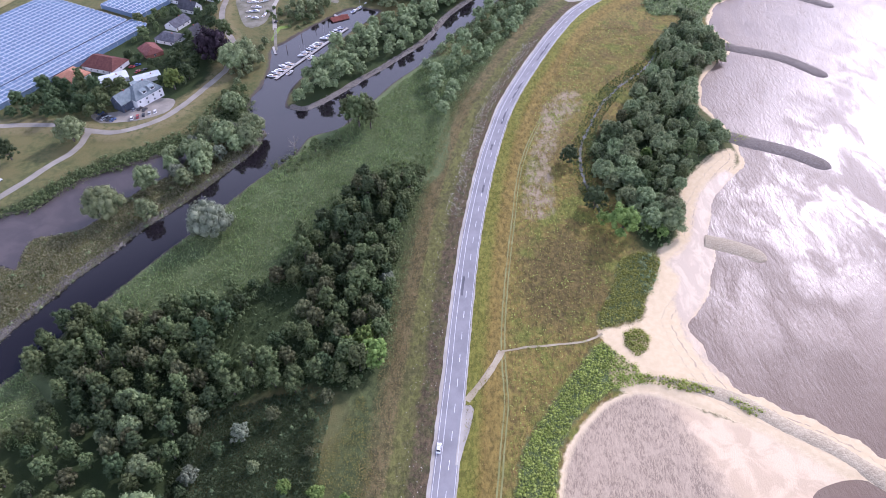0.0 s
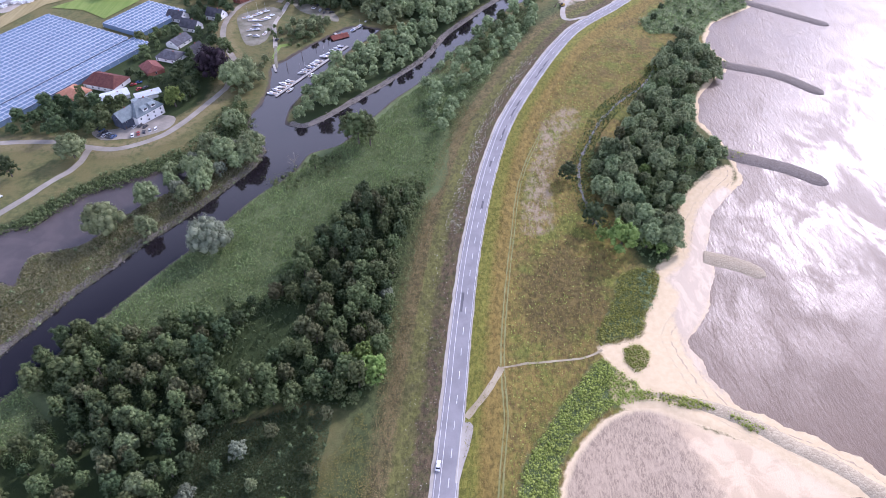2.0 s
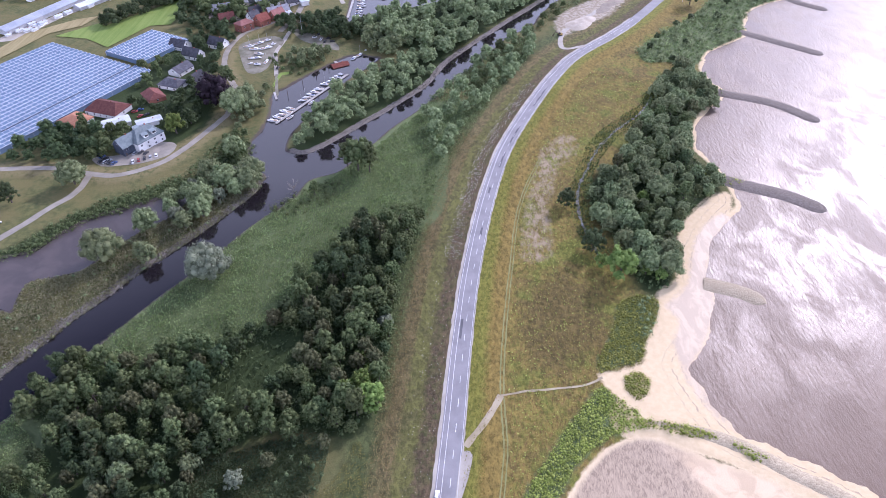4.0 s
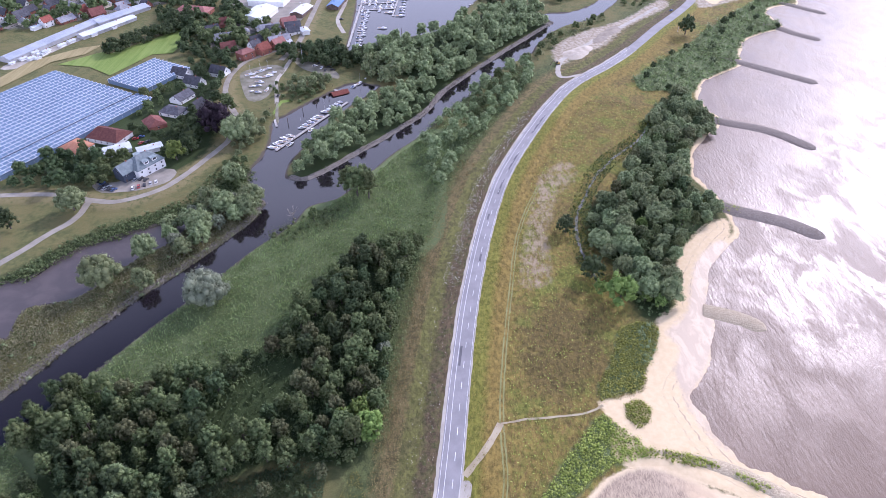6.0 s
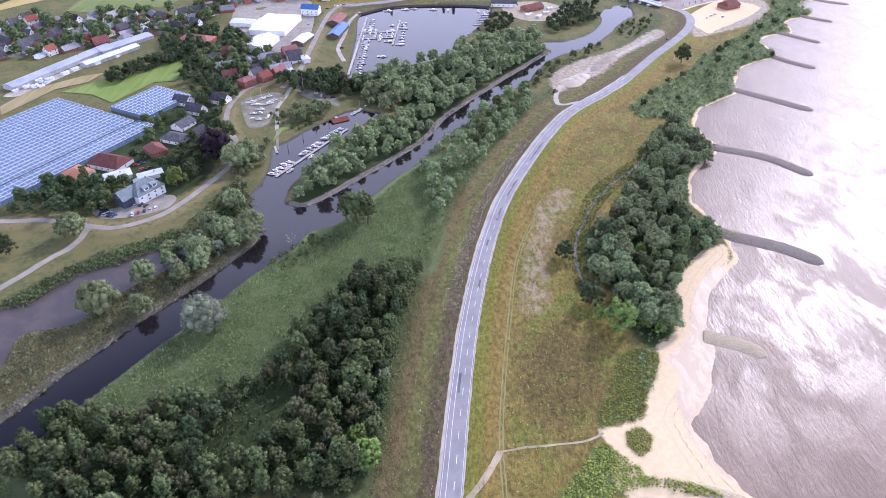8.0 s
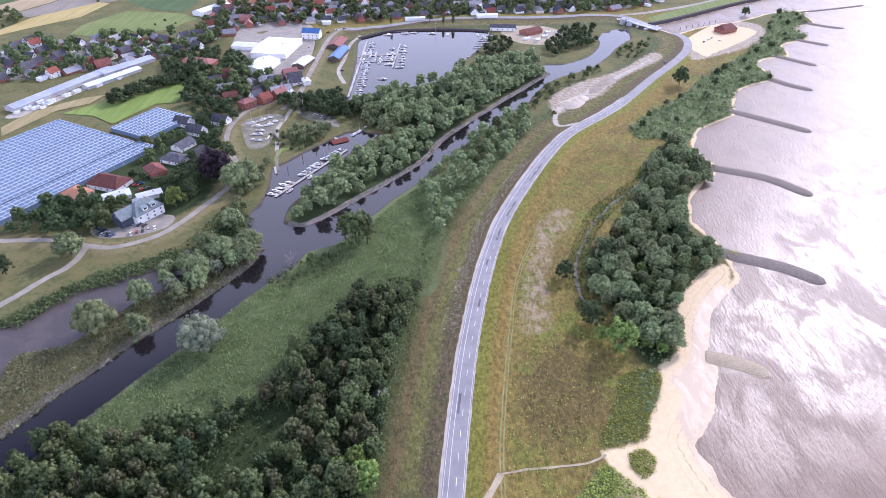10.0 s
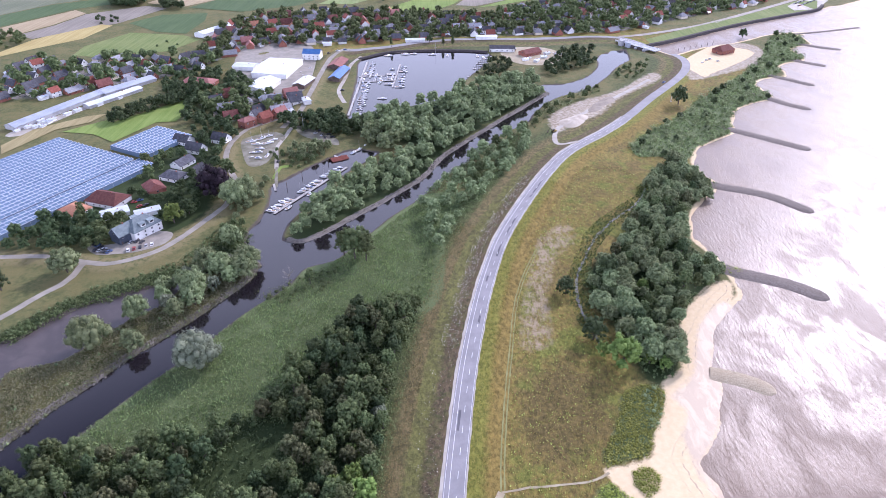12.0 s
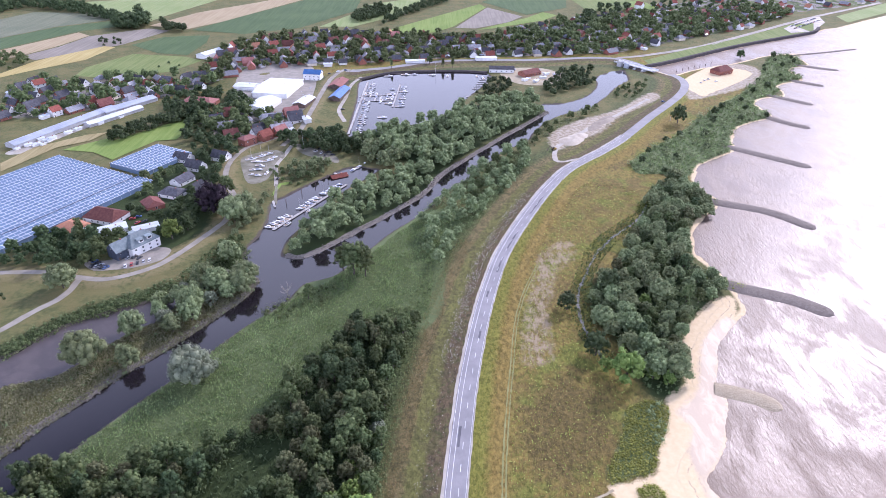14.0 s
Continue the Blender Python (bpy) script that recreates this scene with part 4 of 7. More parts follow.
TREES = {}
SPECIES = [  # key, leaves, height, width, lobes, card
    ("willow", "willow", 11.0, 12.5, 20, 0.52, "grey-green willow with a billowing rounded crown"),
    ("willow", "willow", 9.0, 9.5, 16, 0.50, "grey-green willow with a billowing rounded crown"),
    ("wood", "alder", 13.0, 8.0, 13, 0.50, "mid-green broadleaf tree in the riverside wood"),
    ("wood", "alder", 11.5, 9.5, 14, 0.52, "mid-green broadleaf tree in the riverside wood"),
    ("wood", "alder", 12.0, 8.5, 13, 0.50, "mid-green tall tree in the riverside wood"),
    ("wood", "olive", 10.5, 8.0, 12, 0.50, "olive-tinged broadleaf tree in the riverside wood"),
    ("wood", "dark", 12.5, 8.5, 12, 0.52, "dark green broadleaf tree in the riverside wood"),
    ("dark", "dark", 10.0, 9.0, 13, 0.52, "dark green dense round tree"),
    ("dark", "dark", 8.0, 6.5, 10, 0.50, "dark green dense round tree"),
    ("bright", "bright", 10.0, 9.0, 14, 0.50, "bright yellow-green leafy round tree"),
    ("bright", "bright", 7.0, 6.5, 10, 0.48, "bright yellow-green leafy round tree"),
    ("silver", "silver", 7.0, 8.0, 12, 0.46, "silver-grey leaved low spreading tree"),
    ("veteran", "silver", 13.0, 16.0, 34, 0.50, "silver-grey old willow with a broad billowing crown"),
    ("veteran", "willow", 13.0, 16.0, 34, 0.50, "grey-green old willow with a broad billowing crown"),
    ("purple", "purple", 13.0, 15.0, 20, 0.60, "dark purple copper beech with a dense crown"),
]
for i, (key, leaf, th, tw, lb, cs, lab) in enumerate(SPECIES):
    TREES.setdefault(key, []).append(make_tree(leaf, 20 + i, th, tw, lb, cs, label=lab))
TREES["poplar"] = [make_tree("alder", 71, 17.0, 5.5, 14, 0.5, droop=0.9, label="tall slender green poplar")]
planted = []
tree_rng = np.random.RandomState(5)


def plant(key, x, y, scale=1.0, group="", which=None):
    protos = TREES[key]
    src = protos[tree_rng.randint(len(protos)) if which is None else which]
    sc = scale * tree_rng.uniform(0.9, 1.1)
    src.scale = (sc, sc, sc * tree_rng.uniform(0.9, 1.1))
    ob = copy_thing(src, pose(x, y, ground_z(x, y) - 0.1, 0, 0, tree_rng.uniform(0, 360)))
    src.scale = (1, 1, 1)
    if group:
        ob["group"] = group
    planted.append((x, y))
    return ob


def scatter(poly, gap, rng, holes=(), tries=6000):
    """Spots at least a gap apart inside an outline."""
    poly = smooth_line(poly, 4.0, True)
    lo, hi = poly.min(0), poly.max(0)
    cand = rng.uniform(lo, hi, (tries, 2))
    ok = inside(cand[:, 0], cand[:, 1], poly)
    for hole in holes:
        ok &= ~inside(cand[:, 0], cand[:, 1], np.array(hole))
    got, cells = [], {}
    for c in cand[ok]:
        i, j = int(c[0] // gap), int(c[1] // gap)
        near = [q for a in (-1, 0, 1) for b in (-1, 0, 1) for q in cells.get((i + a, j + b), ())]
        if all((q[0] - c[0]) ** 2 + (q[1] - c[1]) ** 2 > gap * gap for q in near):
            cells.setdefault((i, j), []).append(c)
            got.append(c)
    return got


def woodland(poly, gap, mix, scale, group, holes=(), seed=1):
    rng = np.random.RandomState(seed)
    keys = [k for k, _ in mix]
    wts = np.array([w for _, w in mix], float)
    for x, y in scatter(poly, gap, rng, holes):
        plant(keys[rng.choice(len(keys), p=wts / wts.sum())], x, y, scale * rng.uniform(0.8, 1.15), group)


def thicket(name, poly, gap, size, leaf, label, seed=3, card=0.4, per_area=2.2, tall=0.8, holes=()):
    """Low scrub as one mass of many small leafy clumps."""
    rng = np.random.RandomState(seed)
    lobes = []
    for x, y in scatter(poly, gap, rng, holes, 30000):
        r = size * rng.uniform(0.45, 1.45)
        z = ground_z(x, y)
        lobes.append((np.array([x, y, z + r * tall * 0.45]), np.array([r, r, r * tall])))
    V, F, N = crown_parts(rng, lobes, per_area, card, 0.40, 0.5, 0.9)
    return tagged(new(name, leafy(name, V, F, N, LEAVES[leaf])), label, "shrubs", kind="stuff")


def reeds(name, poly, count, h, leaf, label, seed=9, holes=(), lean=0.35, wide=0.22):
    """A bed of reed: many upright tufts of bent blades."""
    rng = np.random.RandomState(seed)
    p = smooth_line(poly, 4.0, True)
    lo, hi = p.min(0), p.max(0)
    c = rng.uniform(lo, hi, (count, 2))
    ok = inside(c[:, 0], c[:, 1], p)
    for hole in holes:
        ok &= ~inside(c[:, 0], c[:, 1], np.array(hole))
    c = c[ok]
    n = len(c)
    z = height(c[:, 0], c[:, 1])
    a = rng.uniform(0, 6.283, n)
    patch = 0.75 + 0.35 * np.sin(c[:, 0] * 0.21 + 2 * np.sin(c[:, 1] * 0.13)) * np.sin(c[:, 1] * 0.17)
    hh = h * rng.uniform(0.7, 1.25, n) * patch
    dx, dy = np.cos(a), np.sin(a)
    lx, ly = rng.normal(0.15, lean, n) * hh, rng.normal(-0.1, lean, n) * hh
    wd = wide * rng.uniform(0.7, 1.5, n)
    base = np.column_stack([c, z])
    V = np.stack([base + np.column_stack([-dx * wd, -dy * wd, 0 * z]), base + np.column_stack([dx * wd, dy * wd, 0 * z]),
                  base + np.column_stack([lx + dx * wd * 1.6, ly + dy * wd * 1.6, hh * 0.8]), base + np.column_stack([lx * 1.5 - dx * wd, ly * 1.5 - dy * wd, hh])], 1).reshape(-1, 3)
    return tagged(new(name, mesh_of(name, V, np.arange(4 * n).reshape(n, 4), LEAVES[leaf])), label, "reeds", kind="stuff")


LEAVES["reed"] = leaf_material("reed_blades", (0.140, 0.195, 0.078), (0.30, 0.36, 0.155), 0.3)
LEAVES["dry"] = leaf_material("dry_grass_blades", (0.200, 0.165, 0.064), (0.340, 0.290, 0.128), 0.2)
LEAVES["meadow"] = leaf_material("meadow_grass_blades", (0.100, 0.112, 0.022), (0.330, 0.280, 0.071), 0.25)
LEAVES["rust"] = leaf_material("rusty_grass_blades", (0.170, 0.125, 0.038), (0.300, 0.200, 0.064), 0.2)
LEAVES["hedge"] = leaf_material("hedge_leaves", (0.21, 0.25, 0.052), (0.42, 0.44, 0.12))
LEAVES["herb"] = leaf_material("pale_herb_heads", (0.42, 0.39, 0.33), (0.66, 0.62, 0.55), 0.1)
LEAVES["tuft"] = leaf_material("meadow_tuft_blades", (0.110, 0.112, 0.030), (0.285, 0.225, 0.075), 0.2)
LEAVES["reedpale"] = leaf_material("pale_reed_tops", (0.155, 0.155, 0.080), (0.285, 0.27, 0.16), 0.3)

_t = np.gradient(creek_line, axis=0)
_t /= np.hypot(_t[:, 0], _t[:, 1])[:, None]
_r = np.stack([_t[:, 1], -_t[:, 0]], 1)
CREEK_SIDE = np.vstack([creek_line - _r * 9, (creek_line + _r * 9)[::-1]])
DIKE_SCRUB = [(-224, 262), (-216, 277), (-205, 292), (-193, 305), (-170, 318), (-155, 335), (-149, 355), (-138, 380), (-128, 364), (-124, 346), (-135, 334), (-150, 323), (-170, 306), (-190, 291), (-206, 276), (-215, 262)]
RUST_PATCH = [(-33, 144), (-40, 128), (-48, 119), (-50, 98), (-29, 98), (-27, 124)]
WOOD_MIX = [("wood", 8), ("dark", 1.4)]
WOOD_GLADE = [(-100, 166), (-92, 180), (-84, 197), (-72, 203), (-58, 196), (-62, 180), (-72, 168), (-84, 158)]
woodland(WOOD, 6.9, WOOD_MIX, 1.12, "trees of the riverside wood", holes=[WOOD_GLADE], seed=2)
woodland(WOOD_S, 8.2, [("wood", 6), ("dark", 1), ("willow", 0.7)], 0.95, "trees of the riverside wood", seed=4)
woodland(COPSE, 7.2, [("wood", 2.5), ("willow", 8), ("bright", 0.6)], 1.0, "trees of the copse by the beach", holes=[CREEK_SIDE, [(94, 218), (120, 218), (120, 238), (104, 242), (94, 240)]], seed=6)
woodland(SPIT_TREES, 9.0, [("willow", 6), ("silver", 2)], 1.35, "willows on the spit", seed=10)
# single trees
for key, x, y, sc in (
        ("veteran", -117, 238, 1.3), ("veteran", -175, 252, 1.2), ("willow", -153, 250, 0.8), ("willow", -161, 276, 0.8), ("willow", -131, 349, 0.95),
        ("wood", -51, 333, 1.7), ("wood", -58, 337, 1.4), ("wood", -44, 331, 1.4), ("wood", -47, 341, 1.3), ("alder", -74, 307, 0.7), ("veteran", -142, 401, 1.2), ("willow", -136, 408, 1.0), ("willow", -219, 318, 0.9),
        ("silver", -26, 204, 1.0), ("silver", -77, 125, 0.95), ("silver", -92, 108, 0.9), ("bright", -29, 160, 0.9), ("bright", -33, 168, 1.0), ("bright", -40, 165, 0.9),
        ("wood", -66, 133, 0.75), ("poplar", -51, 132, 0.55), ("wood", -46, 141, 0.7), ("willow", -110, 111, 0.85), ("bright", -45, 101, 0.7), ("bright", -35, 100, 0.6), ("bright", -57, 104, 0.6),
        ("dark", 72, 297, 0.8), ("dark", 80, 258, 0.85), ("bright", 90, 239, 1.1), ("bright", 82, 246, 0.6), ("dark", 92, 290, 0.75), ("dark", 99, 313, 0.85),
        ("dark", -248, 300, 0.8), ("purple", -159, 414, 1.6), ("bright", -176, 376, 0.95), ("dark", -170, 388, 0.8), ("dark", 232, 606, 1.1), ("dark", 395, 860, 0.8),
        ("purple", -70, 830, 0.7), ("dark", -12, 822, 0.6), ("poplar", -58, 800, 0.7), ("poplar", 5, 806, 0.8), ("poplar", 17, 806, 0.8), ("poplar", -233, 372, 1.05)):
    plant("wood" if key == "alder" else key, x, y, which=(0 if x > -120 else 1) if key == "veteran" else 0 if key in ("dark", "bright") and y > 200 else None, scale=sc * (1.65 if key in ("willow", "bright", "dark") and y > 140 else 1.1))

thicket("shrub_hedge", HEDGE, 0.95, 1.25, "hedge", "dense bright green scrub edging the tidal bay", 21, 0.25, 4.6, 0.6)
thicket("shrub_patch", SHRUB, 1.1, 1.3, "hedge", "bright green scrub above the beach", 22, 0.26, 4.6, 0.6)
thicket("shrub_patch", [(95, 218), (101, 222), (105, 218), (101, 208), (96, 199), (93, 198), (94, 208)], 2.8, 1.7, "willow", "grey-green bushes above the beach", 221, 0.4, 2.4, 0.9)
thicket("shrub_islet", ISLET, 0.9, 1.2, "hedge", "low green scrub ringed by sand", 23, 0.25, 5.0, 0.6)
thicket("dike_scrub", DIKE_BUSH, 2.2, 1.6, "alder", "rough green scrub below the old dike", 24, 0.42)
thicket("spit_scrub", SPIT, 7.5, 1.4, "willow", "low scrub on the canal spit", 25, 0.4)
thicket("north_scrub", COPSE_N, 3.6, 2.1, "reed", "grey-green scrub on the northern foreland", 27, 0.6, 1.5, 0.7)
thicket("north_bushes", COPSE_N, 9.5, 3.6, "willow", "rounded grey-green willow bushes on the northern foreland", 26, 0.7, 1.3, 0.9)
thicket("strip_scrub", STRIP, 8.0, 2.2, "willow", "scrub between canal and road verge", 28, 0.45)
thicket("strip_scrub", STRIP_N, 8.0, 2.2, "willow", "scrub between canal and road verge", 29, 0.55, 1.3)
reeds("reed_bed", REED, 90000, 1.3, "reed", "wide grey-green reed bed beside the canal", 31, wide=0.17)
reeds("reed_bed", SPIT, 50000, 1.2, "reedpale", "pale grey-green reed on the canal spit", 32)
reeds("wood_undergrowth", WOOD, 14000, 1.6, "shade", "green undergrowth of the riverside wood", 33)
reeds("wood_undergrowth", [(-98, 128), (-85, 137), (-55, 144), (-50, 120), (-52, 95), (-96, 95)], 16000, 1.3, "shade", "green undergrowth of the riverside wood", 34)

thicket("wood_understorey", WOOD, 3.6, 2.3, "alder", "green understorey between the trees of the wood", 41, 0.5, 1.4, 1.3, [WOOD_GLADE])
thicket("wood_understorey", COPSE, 3.8, 2.2, "alder", "green understorey between the trees of the copse", 42, 0.5, 1.3, 1.2)
thicket("spur_scrub", [(80, 152), (90, 152.5), (105, 148.5), (110, 145), (100, 145.5), (88, 148.5)], 1.3, 1.5, "hedge", "green scrub at the root of the stone spur", 43, 0.34)
thicket("spur_scrub", [(116, 142), (122, 139.5), (127, 136), (124, 134.5), (117, 139.5)], 1.3, 1.4, "hedge", "green scrub on the stone spur", 44, 0.34)

thicket("undergrowth", CLEARING, 4.6, 1.6, "shade", "scattered green bushes in the rough clearing", 45, 0.42, 1.6, 0.9)
for key, x, y, sc in (("wood", -100, 116, 0.8), ("wood", -84, 118, 0.7), ("wood", -118, 122, 0.9), ("willow", -70, 112, 0.6), ("wood", -50, 118, 0.55), ("wood", -128, 128, 1.0), ("wood", -95, 126, 0.8),
                      ("wood", -60, 145, 0.9), ("wood", -52, 152, 1.0), ("wood", -42, 158, 0.9), ("wood", -36, 148, 0.7), ("dark", -45, 168, 0.9), ("bright", -31, 176, 1.0), ("bright", -36, 184, 1.0), ("bright", -37, 170, 1.0), ("bright", -41, 160, 0.9), ("bright", 104, 240, 0.9), ("bright", 108, 248, 0.9), ("bright", 110, 236, 0.7)):
    plant(key, x, y, sc)
thicket("bank_scrub", DIKE_SCRUB, 2.6, 1.9, "alder", "dense green scrub between lane and backwater", 46, 0.42, 1.9, 0.8)
# grasses of verge and meadow


def tussocks(name, poly, count, h, size, leaf, label, seed, tilt=0.5, category="grass", squash=0.55):
    """Low plants seen from above: small tilted leaf clumps close over the ground."""
    rng = np.random.RandomState(seed)
    p = smooth_line(poly, 4.0, True)
    lo, hi = p.min(0), p.max(0)
    c = rng.uniform(lo, hi, (count, 2))
    c = c[inside(c[:, 0], c[:, 1], p)]
    keep = 0.5 + 0.5 * np.sin(c[:, 0] * 0.31 + 2 * np.sin(c[:, 1] * 0.23)) * np.sin(c[:, 1] * 0.27 + np.sin(c[:, 0] * 0.4))
    c = c[rng.uniform(0, 1, len(c)) < 0.25 + keep]
    n = len(c)
    z = height(c[:, 0], c[:, 1]) + h * rng.uniform(0.3, 1.1, n)
    nrm = np.column_stack([rng.normal(0, tilt, n), rng.normal(0, tilt, n), np.ones(n)])
    V, F = cards(rng, np.column_stack([c, z]), nrm, size, squash)
    return tagged(new(name, mesh_of(name, V, F, LEAVES[leaf])), label, category, kind="stuff")


def beside(line, off):
    t = np.gradient(line, axis=0)
    t /= np.hypot(t[:, 0], t[:, 1])[:, None]
    return line + np.stack([t[:, 1], -t[:, 0]], 1) * off


def strip_poly(a, b, s0, s1, step=14.0):
    ln = along(s0, s1, step)
    return [tuple(q) for q in beside(ln, a)] + [tuple(q) for q in beside(ln, b)[::-1]]


tussocks("dry_grass", strip_poly(-22, -33, 185, 560), 90000, 0.7, 0.30, "dry", "tall dry grass along the verge", 51, 0.8)
tussocks("verge_herbs", strip_poly(-9, -17, 440, 640), 14000, 0.6, 0.24, "herb", "pale seed heads of verge herbs", 52, 0.3, "herbs", 0.9)
tussocks("verge_herbs", strip_poly(-8, -19, 185, 450), 2600, 0.5, 0.17, "herb", "pale seed heads of verge herbs", 53, 0.3, "herbs", 0.9)
tussocks("verge_weeds", strip_poly(-8, -18, 185, 640), 30000, 0.3, 0.28, "olive", "olive weeds on the stony verge", 56, 0.6, "herbs")
tussocks("meadow_grass", strip_poly(4.5, 13, 185, 640), 70000, 0.5, 0.28, "meadow", "yellow-green long grass beside the road", 54, 0.8)
tussocks("rust_grass", strip_poly(11, 21, 185, 640), 26000, 0.5, 0.28, "rust", "rust-coloured long grass on the meadow", 55, 0.8)
MEADOW = [(26, 110), (34, 125), (50, 152), (66, 170), (70, 182), (84, 215), (90, 240), (76, 262), (72, 300), (84, 330), (105, 375), (140, 412), (150, 450), (120, 470), (88, 420), (62, 360), (46, 300), (34, 230), (28, 160)]
tussocks("meadow_tufts", MEADOW, 36000, 0.3, 0.34, "tuft", "mixed brown and green tufts of the dry meadow", 57, 0.7)
tussocks("meadow_weeds", MEADOW, 9000, 0.5, 0.45, "hedge", "green weed patches on the dry meadow", 58, 0.7)
tussocks("dike_grass", DIKE_BUSH, 30000, 0.7, 0.4, "reed", "rank grass on the old dike slope", 59, 0.8)
tussocks("spit_grass", SPIT, 40000, 1.0, 0.32, "reedpale", "pale reed tops on the canal spit", 60, 0.8)
tussocks("reed_tops", REED, 240000, 1.5, 0.26, "reed", "grey-green reed tops beside the canal", 63, 0.9)

reeds("creek_reeds", [(150, 434), (140, 415), (118, 392), (98, 368), (84, 335), (74, 305), (74, 275), (80, 252), (90, 250), (86, 272), (84, 300), (92, 325), (106, 355), (128, 383), (150, 408), (158, 428)], 16000, 1.2, "alder", "green reeds along the winding creek", 66)
tussocks("creek_grass", [(150, 434), (140, 415), (118, 392), (98, 368), (84, 335), (74, 305), (74, 275), (80, 252), (90, 250), (86, 272), (84, 300), (92, 325), (106, 355), (128, 383), (150, 408), (158, 428)], 30000, 0.7, 0.32, "hedge", "rank green grass along the creek", 67, 0.7)
tussocks("clearing_herbs", CLEARING, 42000, 0.6, 0.30, "shade", "lush green herbs of the woodland clearing", 68, 0.7, "herbs")

tussocks("rust_grass", RUST_PATCH, 7000, 0.4, 0.26, "tuft", "rust-coloured grass at the edge of the clearing", 73, 0.7)
tussocks("foreland_grass", COPSE_N, 16000, 0.6, 0.7, "reed", "grey-green marsh grass on the foreland", 72, 0.6)
thicket("reed_bushes", [(-104, 297), (-92, 309), (-74, 317), (-60, 318), (-68, 297), (-84, 288)], 4.0, 2.4, "alder", "willow bushes at the edge of the reed bed", 73, 0.42, 2.0, 0.8)
thicket("reed_bushes", [(-40, 283), (-30, 295), (-16, 297), (-12, 288), (-28, 280)], 3.4, 2.2, "alder", "willow bushes at the edge of the reed bed", 74, 0.42, 2.0, 0.9)

tussocks("bank_reeds", STRIP, 40000, 1.3, 0.4, "reed", "grey-green reeds between canal and verge", 75, 0.8)
tussocks("bank_reeds", STRIP_N, 24000, 1.3, 0.5, "reed", "grey-green reeds between canal and verge", 76, 0.8)

tussocks("wood_edge", strip_poly(-29, -43, 345, 640), 90000, 0.9, 0.36, "reed", "light green fringe of the wood", 77, 0.8)
thicket("wood_edge", strip_poly(-34, -43, 345, 640), 3.6, 1.5, "alder", "shrubs at the edge of the wood", 78, 0.38, 2.2, 0.8)

# ---- stone works ----
def stone_material(name, a, b):
    n = Net(name)
    p = n.where()
    cell = n.voronoi(p, 1.4, "Color")
    sep = n.node("ShaderNodeSeparateColor")
    n.put(sep.inputs[0], cell)
    edge = n.voronoi(p, 1.4)
    big = n.noise(p, 0.15, 4, 0.6)
    col = n.mix(n.math('ADD', n.math('MULTIPLY', sep.outputs[0], 0.6), n.math('MULTIPLY', big, 0.4)), a, b)
    return n.done(col, 0.92, n.bump(n.math('SUBTRACT', 1.0, edge), 0.16), spec=0.1)


mat_stone = stone_material("grey_rubble", (0.125, 0.105, 0.09), (0.25, 0.215, 0.185))
mat_canal_stone = stone_material("grey_revetment_stones", (0.13, 0.115, 0.10), (0.26, 0.235, 0.205))
mat_low_stone = stone_material("algae_stained_rubble", (0.28, 0.23, 0.155), (0.45, 0.38, 0.275))
mat_spur = stone_material("sandy_rubble", (0.30, 0.245, 0.165), (0.54, 0.455, 0.32))
mat_dark_stone = stone_material("dark_wet_stones", (0.045, 0.04, 0.042), (0.12, 0.105, 0.10))
mat_concrete = plain("weathered_concrete", (0.30, 0.30, 0.31), (0.46, 0.46, 0.46), 0.8, 0.8)


def mound(name, line, width, top, mat, label, category="groyne", round_end=True, seed=1, rows=9):
    """A long rubble mound with a rounded head and an uneven surface."""
    rng = np.random.RandomState(seed)
    line = smooth_line(line, 1.6)
    n = len(line)
    tang = np.gradient(line, axis=0)
    tang /= np.hypot(tang[:, 0], tang[:, 1])[:, None]
    right = np.stack([tang[:, 1], -tang[:, 0]], 1)
    V, F = [], []
    ln = np.r_[0, np.cumsum(np.hypot(*np.diff(line, axis=0).T))]
    for i in range(n):
        left = ln[-1] - ln[i]
        r = width / 2
        if round_end and left < r:
            r = math.sqrt(max(r * r - (r - left) ** 2, 0.01))
        r *= 1 + 0.012 * rng.normal()
        for k in range(rows):
            u = -1 + 2 * k / (rows - 1)
            hgt = (WATER_Z - 0.7) + (top - WATER_Z + 0.7) * (1 - abs(u) ** 2.2) * min(1.0, 0.4 + r / width) + rng.normal(0, 0.025)
            q = line[i] + right[i] * u * r
            V.append((q[0], q[1], hgt))
    for i in range(n - 1):
        for k in range(rows - 1):
            a = i * rows + k
            F.append((a, a + 1, a + rows + 1, a + rows))
    return tagged(new(name, mesh_of(name, V, F, mat, True)), label, category)


GROYNES = (
    ([(168, 327), (179, 320), (204, 308), (221, 293)], 15.8), ([(196, 440), (208, 434), (239, 419), (261, 393)], 14.9), ([(243, 555), (256, 548), (285, 523), (311, 500)], 14.9),
    ([(312, 640), (326, 631), (340, 611), (357, 595)], 14.9), ([(356, 705), (370, 693), (381, 681), (395, 666)], 14.0), ([(405, 768), (415, 759), (426, 748), (442, 735)], 14.0),
    ([(450, 830), (463, 823), (476, 812), (495, 803)], 14.0), ([(470, 876), (500, 886), (525, 894), (578, 914)], 7.0))
for i, (ln, w) in enumerate(GROYNES):
    mound("groyne", ln, w, 0.75, mat_stone, "grey rubble groyne running out into the river", seed=40 + i)["group"] = "groynes along the river"
mound("groyne", [(132, 234), (141, 231), (150, 227), (159, 220)], 14.0, 0.45, mat_low_stone, "low broken rubble groyne on wet sand", seed=50)["group"] = "groynes along the river"
